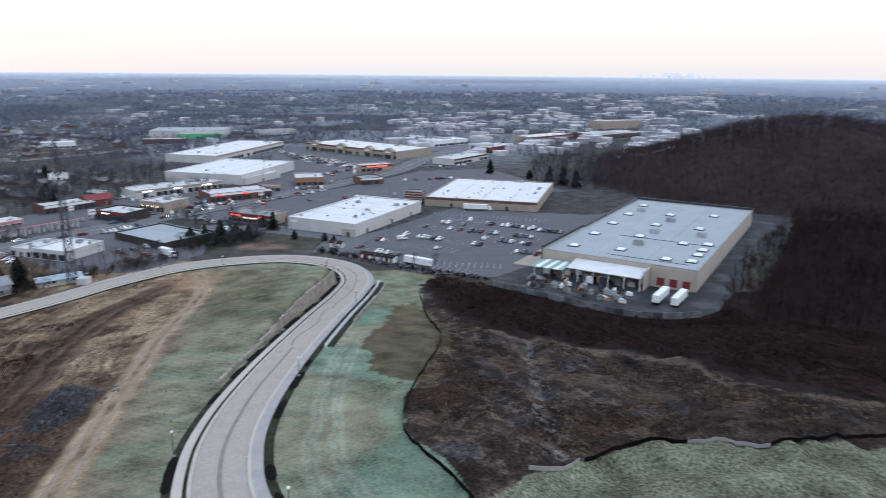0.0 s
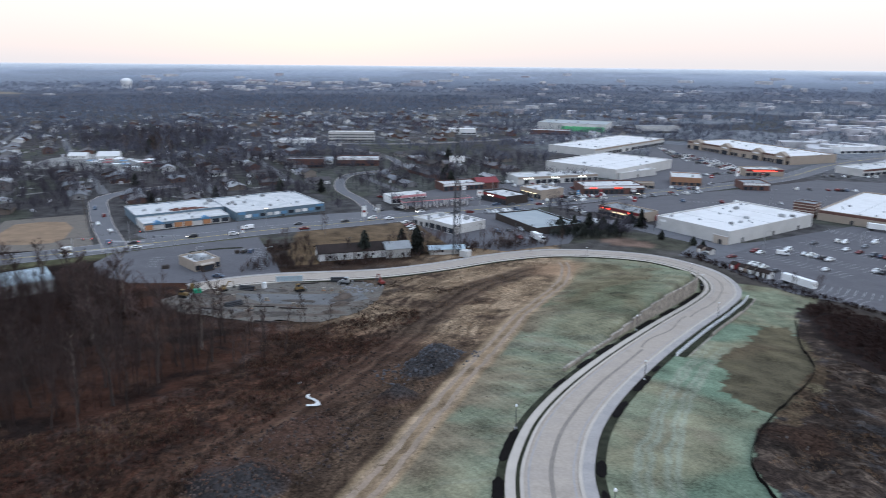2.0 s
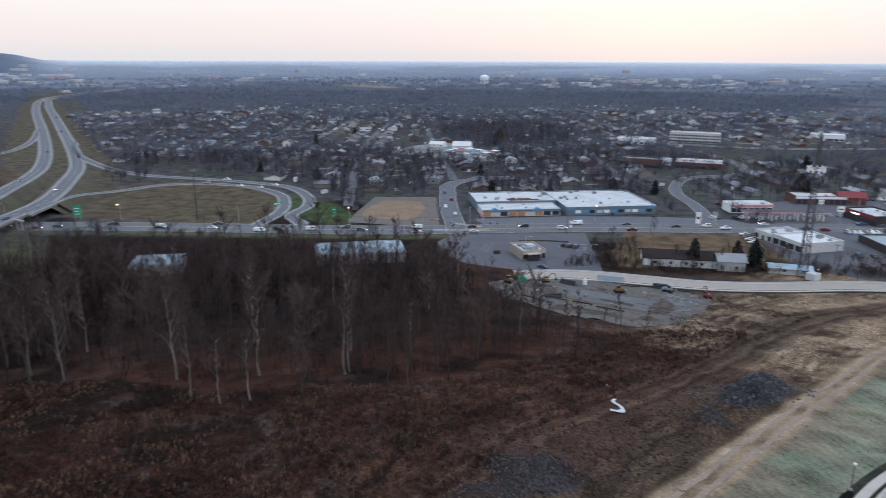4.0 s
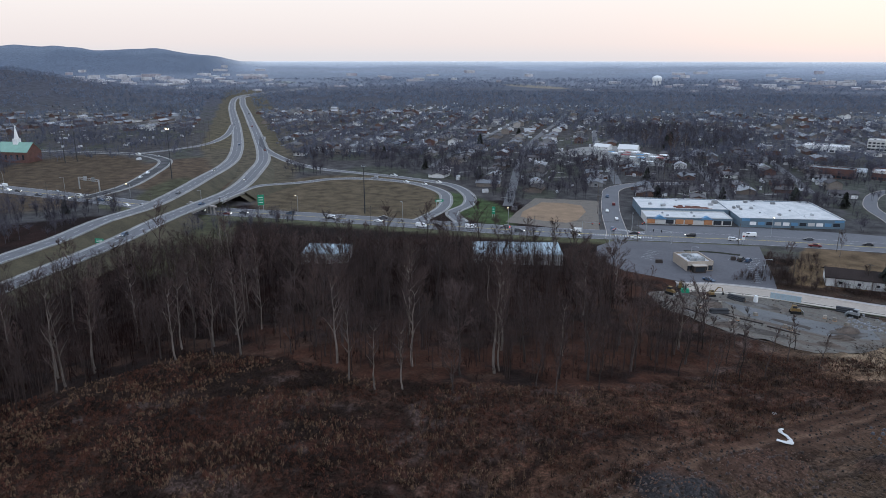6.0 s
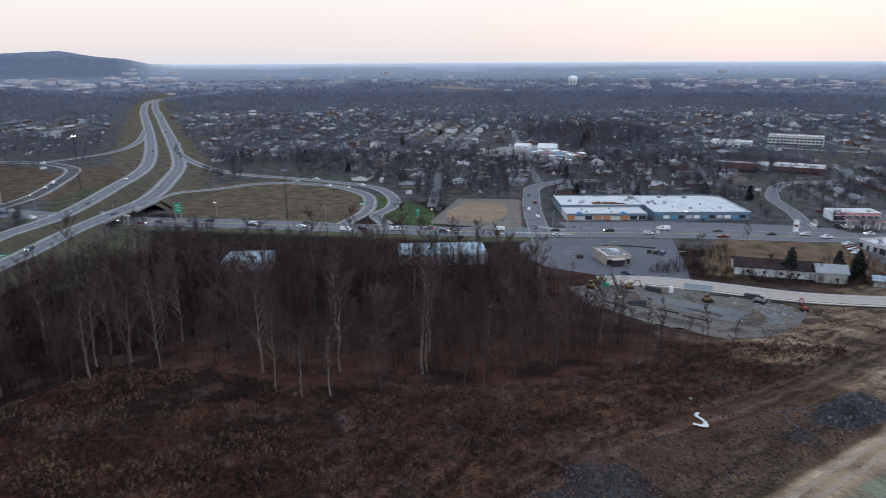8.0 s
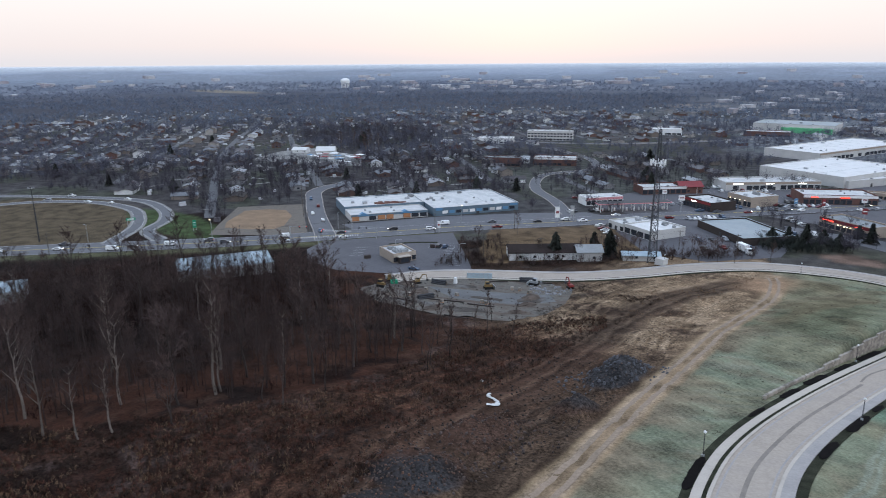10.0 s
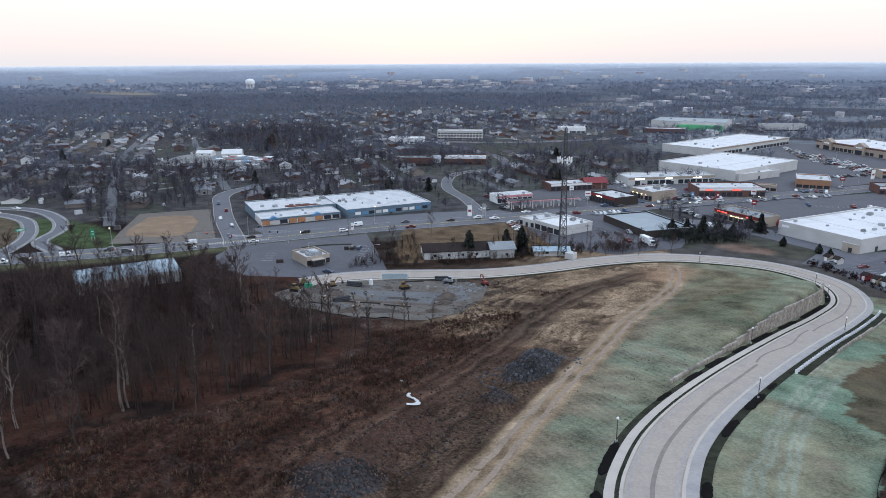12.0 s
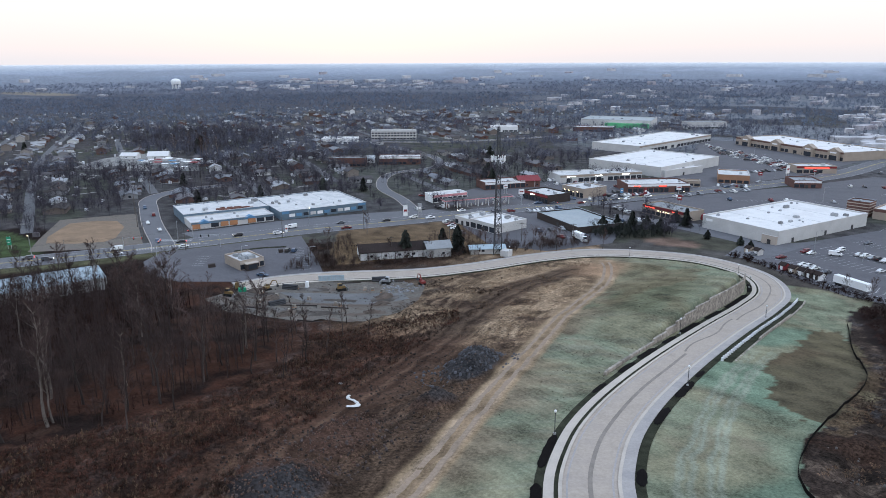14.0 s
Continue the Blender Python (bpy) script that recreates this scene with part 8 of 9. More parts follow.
def haul_path():
    """Two pale wheel ruts on the beaten tan ground, laid along the hill."""
    ln = spline([tuple(p) for p in DIRT_PATH[::3]], 1.2)
    nrm = normals(ln)
    k = np.arange(len(ln))
    ob = thing("haul_path", "tan beaten dirt path with two pale wheel ruts", "path", kind="structure")
    rut = mat("pale_rut_dirt", (0.285, 0.212, 0.155), 0.95, 0.3, 0.9, 0.04, second=(0.24, 0.175, 0.128))
    for name, c, half, off, m, seed in (("wheel_rut", 1.4, 0.55, 0.06, rut, 2), ("wheel_rut", -1.4, 0.55, 0.06, rut, 3)):
        a = c + half + 0.7 * (fbm(k * 1.2, 0 * k, 7.0, seed) - 0.5) * half
        b = c - half + 0.7 * (fbm(k * 1.2, 0 * k + 9, 7.0, seed + 4) - 0.5) * half
        sh, rows = Shape(), []
        n, cols = len(ln), 8 if half > 2 else 2
        for j in range(cols + 1):
            p = ln + nrm * (a + (b - a) * j / cols)[:, None]
            rows.append(np.column_stack([p, land(p[:, 0], p[:, 1]) + off]))
        sh.v = [tuple(q) for r in rows for q in r]
        sh.f = [(j * n + i + n, j * n + i + n + 1, j * n + i + 1, j * n + i)[::-1] for j in range(cols) for i in range(n - 1)]
        part(name, sh, m, ob, "", True)


haul_path()
for k, (cx, cy, ra, rb) in enumerate(((-196, 166, 9, 4), (-176, 154, 12, 3.5), (-158, 160, 8, 4), (-150, 186, 5, 6), (-182, 182, 8, 3), (-164, 176, 7, 2.5))):
    rp = random.Random(k)
    blob = [(cx + ra * rp.uniform(0.6, 1.15) * math.cos(a * 0.3927), cy + rb * rp.uniform(0.6, 1.15) * math.sin(a * 0.3927) + 0.35 * ra * math.cos(a * 0.3927)) for a in range(16)]
    sheet("dirt_patch", blob, mat("trampled_site_dirt", (0.062, 0.05, 0.043), 0.95, 0.4, 1.2, 0.05, second=(0.1, 0.092, 0.086)), 0.17 + 0.006 * k, 5, None, "brown trampled dirt on the gravel pad", "dirt")

# ---- buildings of other shapes ----
def gabled_hall(name, label, p, q, depth, h, rise, wall, roof, category="hall"):
    m, L = frame_on(p, q)
    ob = thing(name, label, category, m @ Matrix.Translation((L / 2, depth / 2, 0)))
    w, r = Shape(), Shape()
    gable(w, r, L, depth, h, rise, 0.7)
    part("wall", w, wall, ob)
    part("roof", r, roof, ob)
    for k in range(int(L / 6)):
        x = -L / 2 + (k + 0.5) * L / int(L / 6)
        part("pilaster", Shape().box(x - 0.15, -depth / 2 - 0.12, 0, x + 0.15, -depth / 2, h), PALE_WALL, ob)
        part("window", Shape().box(x + 1.2, -depth / 2 - 0.06, 1.2, x + 2.4, -depth / 2 + 0.02, 2.2), GLASS, ob)
    return ob


gabled_hall("long_hall", "long white hall with dark brown metal roof", (-193, 223), (-172, 246), 12, 3.6, 2.2, WHITE, BROWN_ROOF)
gabled_hall("pale_house", "pale two-part house beside evergreen trees", (-171, 243), (-164, 251), 9, 4.2, 2.2, PALE_WALL, TAR_ROOF, "house")
gabled_hall("low_garage", "low grey garage with tin roof", (-158, 258), (-146, 268), 6, 2.6, 1.0, PALE_WALL, BLUE_METAL, "garage")
gabled_hall("red_roof_hall", "shop corner with red hipped roof", (-219, 421), (-209, 432), 12, 4.6, 2.6, BRICK, RED, "shop")
gabled_hall("fair_tent", "white peaked market tent on a lot", (-560, 366), (-548, 378), 14, 3.4, 3.2, WHITE, TARP, "tent")
gabled_hall("fair_tent", "long white market tent with a low peak", (-586, 356), (-574, 364), 10, 3, 2.2, WHITE, TARP, "tent")
gabled_hall("white_house", "white gabled house near the school", (-388, 452), (-378, 459), 9, 3.4, 2.4, WHITE, UNIT, "house")


def church():
    m = pose(-672, -146, 0, 0, 0, 60)
    ob = thing("church", "red brick church with pale green roof and white spire", "church", m)
    w, r = Shape(), Shape()
    gable(w, r, 30, 16, 9, 7)
    part("wall", w, BRICK, ob)
    part("roof", r, COPPER, ob)
    part("tower", Shape().box(-2.2, -2.2, 9, 2.2, 2.2, 19), WHITE, ob)
    part("spire", Shape().tube((0, 0, 19), (0, 0, 30), 1.9, 0.1, 8), WHITE, ob, "slim white spire")
    for k in range(5):
        part("window", Shape().box(-12 + k * 5.5, -8.1, 2.5, -10.3 + k * 5.5, -7.95, 6.5), GLASS, ob)


church()


def gas_canopy():
    m, L = frame_on((-222, 333), (-196, 369))
    ob = thing("gas_canopy", "pink-edged gas station canopy on white columns", "canopy", m)
    part("roof", Shape().box(0, 0, 4.6, L, 8, 5.1), PINK, ob)
    part("roof_top", Shape().box(0.3, 0.3, 5.1, L - 0.3, 7.7, 5.16), DARK_METAL, ob)
    for k in range(7):
        for y in (2, 6):
            part("column", Shape().box(2 + k * (L - 4) / 6 - 0.2, y - 0.2, 0, 2 + k * (L - 4) / 6 + 0.2, y + 0.2, 4.6), WHITE, ob)
    for k in range(6):
        part("pump", Shape().box(4 + k * (L - 8) / 5 - 0.4, 3.7, 0.15, 4 + k * (L - 8) / 5 + 0.4, 4.3, 2.0, 0.05), WHITE, ob)
        part("ceiling_light", Shape().box(4 + k * (L - 8) / 5 - 0.5, 3.5, 4.52, 4 + k * (L - 8) / 5 + 0.5, 4.5, 4.6), LAMP_WHITE, ob)


gas_canopy()


def storage_sheds():
    for k, (x, y, wall, lab) in enumerate(((-36.5, 309, RED, "small dark red storage shed with dark roof"), (-32.5, 306.5, TAN_WALL, "small tan storage shed with dark roof"), (-29, 304.6, PALE_WALL, "small grey storage shed with dark roof"), (-25.8, 303, DARK_WALL, "small dark storage shed with peaked roof"), (-22.6, 301.4, WHITE, "small white storage shed with dark roof"), (-54, 330, TAN_WALL, "tan storage shed at the lot's edge"), (-50, 328, PALE_WALL, "pale greenhouse shed at the lot's edge"))):
        ob = thing("storage_shed", lab, "shed", pose(x, y, ground_at(x, y) + 0.08, 0, 0, -30), "storage sheds")
        w, r = Shape(), Shape()
        gable(w, r, 2.8, 3.4, 2.1, 1.0, 0.2)
        part("wall", w, wall, ob)
        part("roof", r, BROWN_ROOF, ob)
        part("door", Shape().box(-0.6, -1.76, 0.1, 0.6, -1.66, 1.9), WHITE if wall is not WHITE else DARK_WALL, ob)


storage_sheds()

# ---- masts, poles and signs ----
TOWER_STEEL = mat("grey_tower_steel", (0.06, 0.063, 0.07), 0.6, 0.15, 3, 0.0, metal=0.2)


def cell_tower(x, y, h):
    ob = thing("cell_tower", "tall grey lattice tower with pale antenna panels", "tower", pose(x, y, ground_at(x, y)))
    legs = []
    for k in range(3):
        a = 2.094 * k + 0.4
        legs.append((math.cos(a), math.sin(a)))
    def at(k, t):
        r = 2.3 * (1 - t) + 0.55 * t
        return (legs[k][0] * r, legs[k][1] * r, h * t)
    for k in range(3):
        part("leg", Shape().tube(at(k, 0), at(k, 1), 0.22, 0.2, 5), TOWER_STEEL, ob)
    n = 13
    for i in range(n):
        t0, t1 = i / n, (i + 1) / n
        for k in range(3):
            j = (k + 1) % 3
            for u, v in ((at(k, t0), at(j, t1)), (at(j, t0), at(k, t1)), (at(k, t1), at(j, t1))):
                part("brace", Shape().tube(u, v, 0.11, 0.11, 3, False), TOWER_STEEL, ob)
    for z in (h * 0.74,):
        for k in range(9):
            a = 6.283 * k / 9
            part("antenna", Shape().box(math.cos(a) * 3.0 - 0.22, math.sin(a) * 3.0 - 0.22, z, math.cos(a) * 3.0 + 0.22, math.sin(a) * 3.0 + 0.22, z + 2.4), WHITE, ob, "pale antenna panel")
        part("platform", Shape().tube((0, 0, z + 0.8), (0, 0, z + 1.0), 2.9, 2.9, 12), METAL, ob)
    part("whip", Shape().tube((0, 0, h), (0, 0, h + 4), 0.05, 0.03, 4), METAL, ob)
    part("hut", Shape().box(3, -2, -0.2, 7, 2, 2.8), PALE_WALL, ob)


cell_tower(-148.6, 265.0, 57)


def water_tower():
    x, y = -1925, 1384
    ob = thing("water_tower", "white water tower with wide tank on legs", "water tower", pose(x, y, -2))
    part("tank", Shape().ball((0, 0, 24), 15, 20, 9, 0.62), WHITE, ob, smooth=True)
    part("skirt", Shape().tube((0, 0, 17), (0, 0, 24), 14, 15, 20), WHITE, ob)
    for k in range(8):
        a = 6.283 * k / 8
        part("leg", Shape().tube((math.cos(a) * 12, math.sin(a) * 12, 0), (math.cos(a) * 12, math.sin(a) * 12, 18), 1.0, 1.0, 6), WHITE, ob)
    part("riser", Shape().tube((0, 0, 0), (0, 0, 18), 2.0, 2.0, 8), WHITE, ob)


water_tower()


def high_mast(x, y, h, lit=False):
    ob = thing("high_mast_lamp", "tall thin highway lamp mast" + (" with a glowing head" if lit else " of dark steel"), "lamp", pose(x, y, ground_at(x, y)))
    part("mast", Shape().tube((0, 0, -0.3), (0, 0, h), 0.38, 0.18, 8), DARK_METAL, ob)
    part("ring", Shape().tube((0, 0, h - 0.3), (0, 0, h + 0.3), 1.0, 1.0, 10), DARK_METAL, ob)
    for k in range(6):
        a = 6.283 * k / 6
        part("lamp_head", Shape().ball((math.cos(a) * 1.2, math.sin(a) * 1.2, h - 0.2), 0.4, 6, 4), LAMP_WARM if lit else UNIT, ob)


high_mast(-377, 84, 27)
high_mast(-535, -22, 36, True)
high_mast(-655, -100, 30)
high_mast(-648, -108, 26)


def utility_pole(x, y, h=10.5, turn=0.0, arms=1):
    ob = thing("utility_pole", "weathered wooden utility pole with crossarm", "pole", pose(x, y, ground_at(x, y), 0, 0, turn), "utility poles")
    part("pole", Shape().tube((0, 0, -0.3), (0, 0, h), 0.17, 0.11, 6), POLE_WOOD, ob)
    for k in range(arms):
        part("crossarm", Shape().box(-1.2, -0.07, h - 0.7 - k * 1.1, 1.2, 0.07, h - 0.55 - k * 1.1), POLE_WOOD, ob)
    return Vector((x, y, ground_at(x, y) + h - 0.6))


def wires(points, label="thin black overhead wires between poles"):
    ob = thing("overhead_wire", label, "wire")
    for off in (-1.0, 1.0):
        sh = Shape()
        for a, b in zip(points[:-1], points[1:]):
            d = (b - a)
            n = Vector((-d.y, d.x, 0)).normalized() * off
            prev = a + n
            for k in range(1, 9):
                t = k / 8
                p = a.lerp(b, t) + n - Vector((0, 0, 1.4 * 4 * t * (1 - t)))
                sh.tube(prev, p, 0.022, 0.022, 3, False)
                prev = p
        part("wire", sh, DARK_METAL, ob)


AN = normals(ARTERIAL)
run = []
for k in range(34, 92, 5):
    p = ARTERIAL[k] + AN[k] * (-12.5)
    run.append(utility_pole(float(p[0]), float(p[1]), 11, math.degrees(math.atan2(AN[k][1], AN[k][0])), 2))
wires(run)
run = []
for x, y in ((-203, 217), (-186, 236), (-172, 262), (-150, 292), (-128, 303)):
    run.append(utility_pole(x, y, 9.5, 30))
wires(run)
run = []
for k in range(4, len(SIDE), 5):
    p = SIDE[k] + normals(SIDE)[k] * 7.5
    run.append(utility_pole(float(p[0]), float(p[1]), 10.5, 60))
wires(run)
run = []
for k in range(6):
    run.append(utility_pole(-690 - k * 6 % 13, -12 + k * 4, 30 if k < 3 else 28, 20, 3))


def street_light(x, y, turn, lit=True, h=9.0):
    ob = thing("road_lamp", "tall grey road lamp with an arm", "lamp", pose(x, y, ground_at(x, y), 0, 0, turn), "road lamps")
    part("mast", Shape().tube((0, 0, -0.2), (0, 0, h), 0.12, 0.08, 6), METAL, ob)
    part("arm", Shape().tube((0, 0, h), (2.0, 0, h + 0.4), 0.06, 0.05, 5), METAL, ob)
    part("lamp_head", Shape().box(1.8, -0.2, h + 0.25, 2.7, 0.2, h + 0.45), LAMP_WARM if lit else UNIT, ob)


for k in range(30, 100, 7):
    p = ARTERIAL[k] + AN[k] * 12
    street_light(float(p[0]), float(p[1]), math.degrees(math.atan2(-AN[k][1], -AN[k][0])), k % 2 == 0)
for x, y in ((-10, 340), (10, 376), (30, 404), (-30, 352), (-100, 620), (-120, 700), (-80, 560), (-150, 460), (-190, 440), (-40, 480), (-10, 470), (-231, 190), (-206, 205)):
    street_light(x, y, 30, False, 8.5)


def pole_sign(x, y, h, w, hh, face, label, posts=2):
    ob = thing("pole_sign", label, "sign", pose(x, y, ground_at(x, y), 0, 0, rc.uniform(20, 70)))
    for k in range(posts):
        u = 0 if posts == 1 else (-w * 0.3 + k * w * 0.6)
        part("post", Shape().box(u - 0.15, -0.15, -0.2, u + 0.15, 0.15, h), METAL, ob)
    part("board", Shape().box(-w / 2, -0.25, h - hh, w / 2, 0.25, h, 0.03), face, ob)
    part("lettering_bar", Shape().box(-w * 0.35, -0.28, h - hh * 0.6, w * 0.35, 0.28, h - hh * 0.4), WHITE if face is not WHITE else RED, ob)


for x, y, h, w, hh, face, label, n in ((-226, 300, 8, 2.4, 6, WHITE, "tall white pylon sign by the street", 1), (-222, 308, 8, 2.2, 5, METAL, "grey twin-post pylon sign", 2), (-120, 452, 7, 3, 3.5, WHITE, "white pole sign by the lot", 1), (-131, 418, 9, 2.5, 4, RED, "red pole sign by the street", 1), (-190, 368, 10, 3.5, 3, WHITE, "white gas price sign", 1), (-70, 545, 12, 4, 6, WHITE, "white plaza pylon sign", 2), (-86, 535, 7, 3, 2.5, RED, "red pole sign in a lot", 1), (-55, 566, 8, 2.4, 2.4, RED, "red round sign on a post", 1), (-108, 410, 8, 2.5, 3, RED, "red drive-in pole sign", 1), (-252, 236, 6, 1.4, 3.5, WHITE, "white pole sign at the diner", 1), (-214, 392, 7, 3, 2.6, WHITE, "white shop pole sign", 2), (-150, 430, 5, 2, 3, BLUE_TRIM, "blue and white pole sign", 1)):
    pole_sign(x, y, h, w, hh, face, label, n)


def road_sign(x, y, turn, w, hh, h, label, posts=2, bars=2):
    ob = thing("road_sign", label, "sign", pose(x, y, ground_at(x, y), 0, 0, turn), "green road signs")
    for k in range(posts):
        u = -w * 0.35 + k * w * 0.7
        part("post", Shape().box(u - 0.1, -0.1, -0.2, u + 0.1, 0.1, h), METAL, ob)
    part("panel", Shape().box(-w / 2, -0.16, h - hh, w / 2, -0.1, h), SIGN_GREEN, ob)
    for k in range(bars):
        z = h - hh * (k + 1) / (bars + 1)
        part("lettering_bar", Shape().box(-w * 0.36, -0.18, z - 0.14, w * 0.36, -0.16, z + 0.14), WHITE, ob)


road_sign(-402, 29.5, 85, 3.6, 6.0, 9.5, "tall green road sign on two posts", 2, 3)
road_sign(-346, -48, 60, 4.5, 2.2, 4, "wide green exit sign beside the highway")
road_sign(-344, 148.5, 60, 1.8, 4, 6, "narrow green sign by the vacant lot")
road_sign(-470, 30, 80, 3, 2, 4, "green sign at the ramp")
road_sign(-382, 130, 90, 5, 1.4, 4, "pale sign inside the loop")


def gantry():
    ob = thing("sign_gantry", "grey truss sign gantry over the side road", "gantry", pose(-505, -72, 0, 0, 0, 40))
    for x in (-11, 11):
        part("post", Shape().box(x - 0.3, -0.3, 0, x + 0.3, 0.3, 8), METAL, ob)
    for z in (6.6, 7.8):
        part("chord", Shape().box(-11, -0.12, z, 11, 0.12, z + 0.25), METAL, ob)
    for k in range(11):
        part("brace", Shape().tube((-11 + 2 * k, 0, 6.7), (-9 + 2 * k, 0, 7.9), 0.08, 0.08, 4), METAL, ob)
    for x in (-6, 3):
        part("panel", Shape().box(x, 0.2, 6, x + 4, 0.3, 9), UNIT, ob)


gantry()


def piers():
    for x, y, t in ((-432, -22, 35), (-414, -6, 35), (-404, 2, 35)):
        ob = thing("bridge_pier", "concrete bridge pier with cap beam", "pier", pose(x, y, 0, 0, 0, t), "bridge piers")
        for k in (-3.5, 0, 3.5):
            part("column", Shape().tube((k, 0, -0.3), (k, 0, 4.2), 0.5, 0.5, 8), WALK, ob)
        part("cap", Shape().box(-5, -0.7, 4.2, 5, 0.7, 5.0), WALK, ob)


piers()

# far town on the horizon, haze put in its colour; pale streets between houses
town = thing("far_town", "far town blocks on the horizon, paled by painted haze", "buildings", kind="stuff")
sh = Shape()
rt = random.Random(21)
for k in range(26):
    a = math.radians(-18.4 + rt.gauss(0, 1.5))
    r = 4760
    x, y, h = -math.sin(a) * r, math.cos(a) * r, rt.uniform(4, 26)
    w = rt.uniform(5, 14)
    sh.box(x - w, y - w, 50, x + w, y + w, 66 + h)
part("blocks", sh, mat("haze_pale_town_blocks", (0.88, 0.86, 0.89), 0.95, 0.05, 0.02, 0.0), town)
sheet("fair_lot", FAIR, SHOULDER, 0.07, 8, None, "pale open lot with market stalls", "parking lot")
rf = random.Random(31)
for k in range(22):
    x, y = -480 - (k % 8) * 8.5 - rf.uniform(0, 4), 346 + (k // 8) * 13 + rf.uniform(-2, 4)
    if not inside(np.array([x]), np.array([y]), FAIR)[0]:
        continue
    s_ = rf.uniform(1.0, 1.9)
    ob = thing("market_stall", "small bright market stall with coloured awning", "stall", pose(x, y, 0.1, 0, 0, 25 + rf.uniform(-20, 20)) @ Matrix.Scale(s_, 4), "market stalls")
    part("counter", Shape().box(-1.6, -1.2, 0, 1.6, 1.2, 1.1), UNIT, ob)
    part("awning", Shape().box(-2, -1.6, 2.3, 2, 1.6, 2.5, 0.3), (WHITE, WHITE, BLUE_TRIM, WHITE, RED)[k % 5], ob)
    for sx in (-1.7, 1.7):
        part("post", Shape().box(sx - 0.06, -1.3, 0, sx + 0.06, -1.18, 2.3), METAL, ob)


# traffic signals, diner yard and lane arrows by the crossing
def signal(x, y, turn, arm):
    ob = thing("traffic_signal", "grey traffic signal mast with hanging lights", "traffic light", pose(x, y, ground_at(x, y), 0, 0, turn), "traffic signals")
    part("mast", Shape().tube((0, 0, -0.2), (0, 0, 6.4), 0.16, 0.12, 8), METAL, ob)
    part("arm", Shape().tube((0, 0, 6.0), (arm, 0, 6.4), 0.11, 0.06, 6), METAL, ob)
    for k in (0.55, 0.95):
        head = part("signal_head", Shape().box(arm * k - 0.2, -0.18, 5.2, arm * k + 0.2, 0.18, 6.25, 0.02), TYRE, ob, "black signal housing")
        part("lens", Shape().ball((arm * k, -0.2, 6.0), 0.14, 6, 4), LAMP_RED, head)


for x, y, t, a in ((-296, 176, 40, 9), (-264, 205, 220, 9), (-274, 178, 130, 8), (-288, 208, 310, 8)):
    signal(x, y, t, a)
for x, y, t, L in ((-240, 181, 60, 3), (-233, 214, 60, 2)):
    o = part("waste_bin", Shape().box(-L / 2, -0.9, 0, L / 2, 0.9, 1.4, 0.1), DARK_WALL)
    o.matrix_world = pose(x, y, ground_at(x, y) + 0.08, 0, 0, t)
    tagged(o, "dark steel waste bin beside the diner", "bin")
dm, dL = frame_on((-225.5, 184), (-222.6, 194.6))
ob = thing("diner_porch", "low beige diner porch with dark glass front", "porch", dm)
part("porch_body", Shape().box(2, -2.5, 0, dL - 4, -0.15, 2.9), DARK_WALL, ob)
part("porch_roof", Shape().box(1.6, -2.9, 2.9, dL - 3.6, -0.15, 3.2), BEIGE, ob)
part("pane", Shape().box(2.6, -2.6, 0.6, 6.4, -2.45, 2.4), GLASS, ob)
for p, q in (((-256, 190), (-246, 178)), ((-232, 224), (-212, 208)), ((-224, 216), (-204, 200))):
    stall_lines(p, q, 2.8, 2.6)
island = part("curb_island", ribbon(spline([(-252, 203), (-246, 214), (-238, 222)], 2.0), 1.0, -1.0, 0.2, 0.2, 1), SOIL)
tagged(island, "planted curb island at the diner", "island", kind="structure")
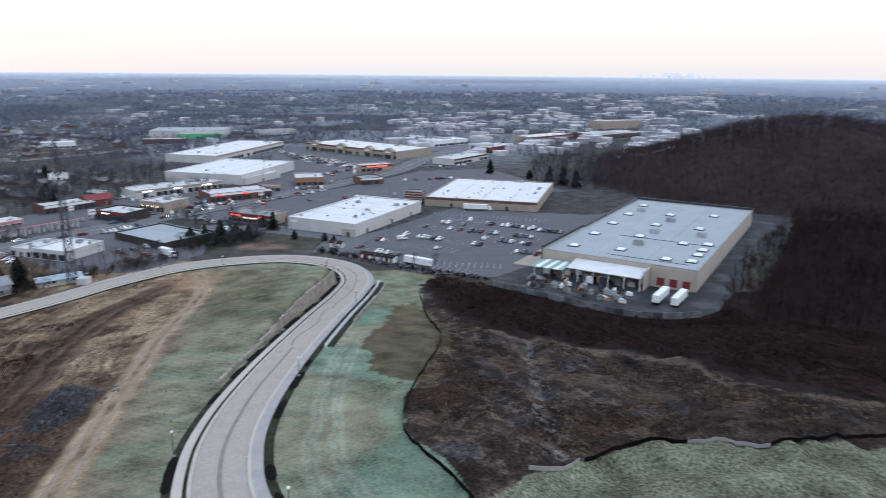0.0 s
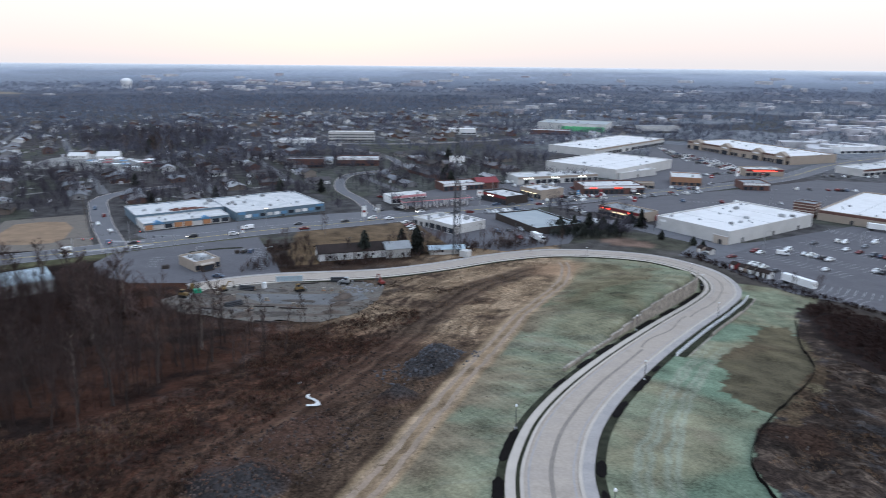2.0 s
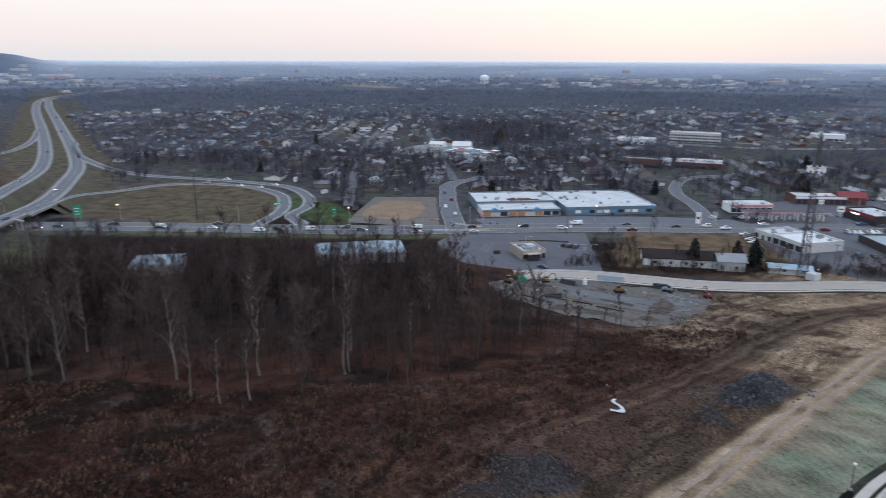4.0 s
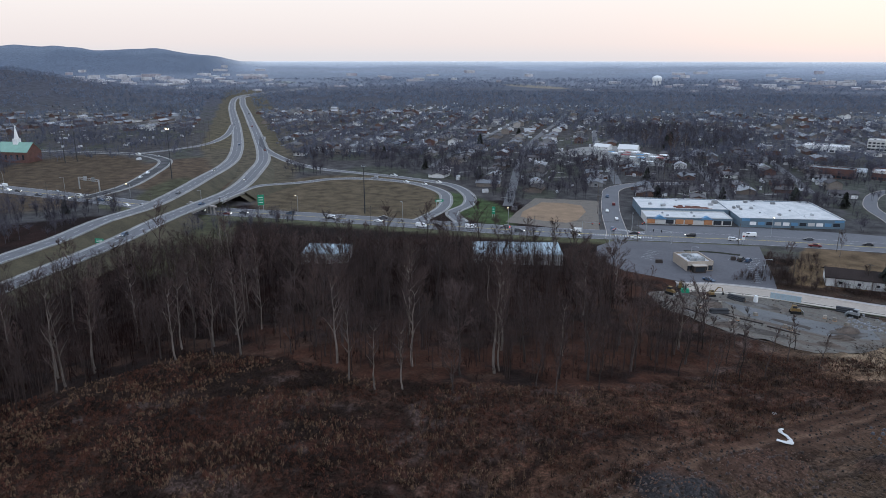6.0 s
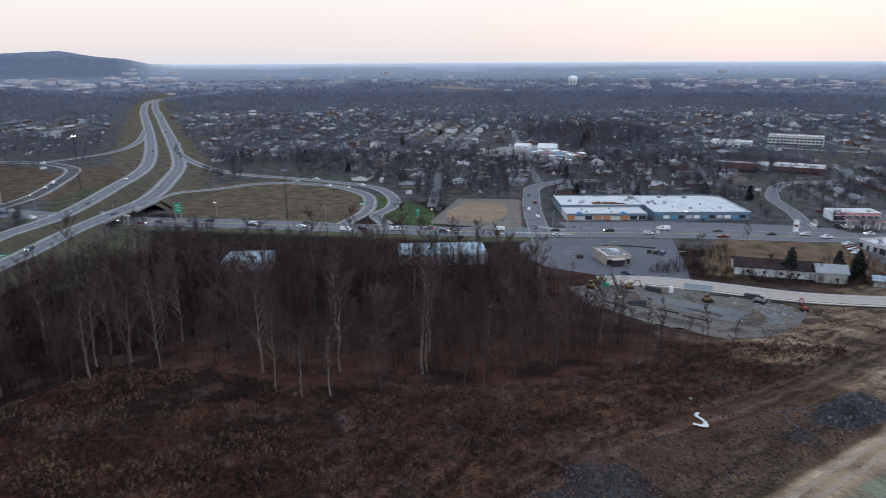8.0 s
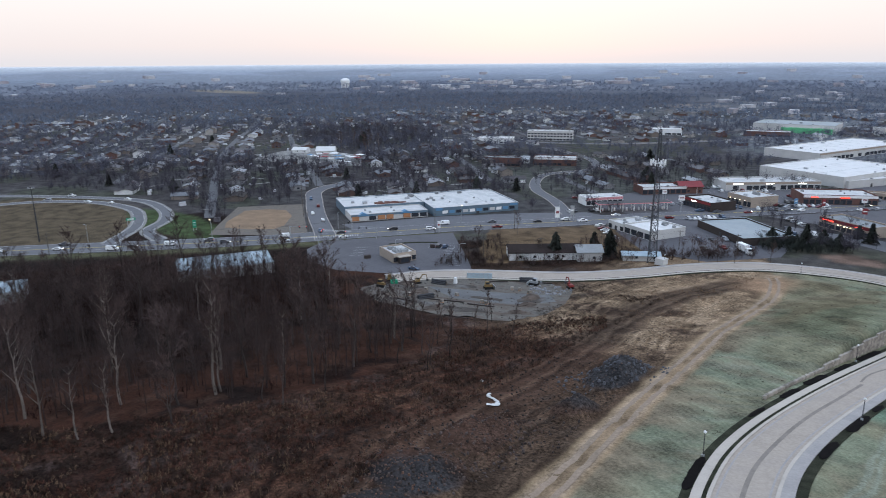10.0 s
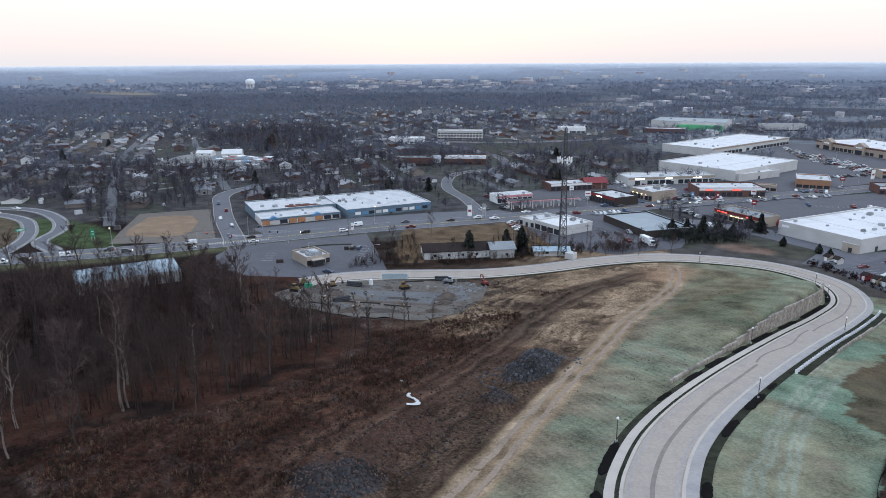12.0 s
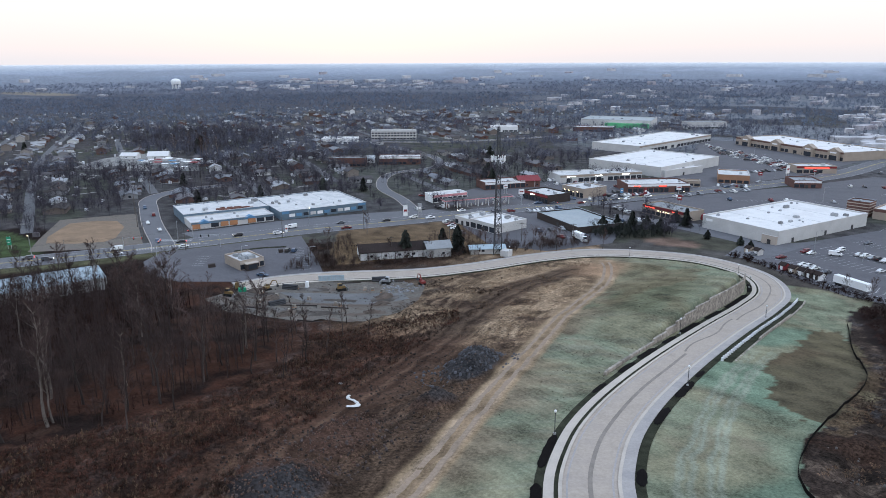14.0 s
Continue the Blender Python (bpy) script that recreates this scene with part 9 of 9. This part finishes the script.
for (x0, y0), (x1, y1) in (((-292, 180), (-276, 205)), ((-300, 196), (-284, 206))):
    sh = Shape()
    d = Vector((x1 - x0, y1 - y0)).normalized()
    n = Vector((-d.y, d.x))
    L = (Vector((x1, y1)) - Vector((x0, y0))).length
    for k in range(int(L / 1.2)):
        c = Vector((x0, y0)) + d * k * 1.2
        sh.add([(*(c + n * 1.5 - d * 0.25), 0.18), (*(c - n * 1.5 - d * 0.25), 0.18), (*(c - n * 1.5 + d * 0.25), 0.18), (*(c + n * 1.5 + d * 0.25), 0.18)], [(0, 1, 2, 3)])
    tagged(part("crosswalk", sh, PAINT_W), "worn white crosswalk bars on the street", "marking", kind="structure")


# lit signs and lamps on the shop fronts
def lit_front(p, q, bars, material, label):
    m, L = frame_on(p, q)
    ob = thing("lit_sign", label, "sign", m)
    for x0, x1, z0, z1 in bars:
        part("sign_casing", Shape().box(L * x0 - 0.1, -0.3, z0 - 0.1, L * x1 + 0.1, -0.13, z1 + 0.1), DARK_METAL, ob)
        part("sign_face", Shape().box(L * x0, -0.36, z0, L * x1, -0.3, z1), material, ob, "glowing sign face")


lit_front((-122.5, 387.5), (-95, 375), ((0.08, 0.3, 4.0, 4.5), (0.72, 0.86, 4.0, 4.5)), LAMP_RED, "red lit sign strips on a drive-in front")
lit_front((-122.5, 387.5), (-95, 375), tuple((0.38 + 0.06 * k, 0.41 + 0.06 * k, 2.9, 3.3) for k in range(5)), LAMP_WARM, "row of warm lamps on a drive-in front")
lit_front((-185, 416), (-167, 408), tuple((0.12 + 0.2 * k, 0.16 + 0.2 * k, 3.3, 3.7) for k in range(4)), LAMP_WARM, "row of warm lamps on a coffee shop front")
lit_front((-150, 441), (-117, 467), ((0.1, 0.2, 4.2, 4.8), (0.5, 0.62, 4.2, 4.8)), LAMP_RED, "red lit signs on a restaurant front")
lit_front((-70, 590), (-44, 604), ((0.2, 0.8, 4.0, 4.7),), LAMP_RED, "long red lit sign on a shop front")
lit_front((-200, 389.5), (-178, 379.5), ((0.3, 0.5, 3.9, 4.4),), LAMP_WHITE, "white lit sign on a brick shop front")
lit_front((-203, 452), (-160, 500), ((0.08, 0.18, 4.2, 4.7), (0.42, 0.5, 4.2, 4.7), (0.75, 0.84, 4.2, 4.7)), LAMP_WHITE, "white lit shop signs on a strip of shops")
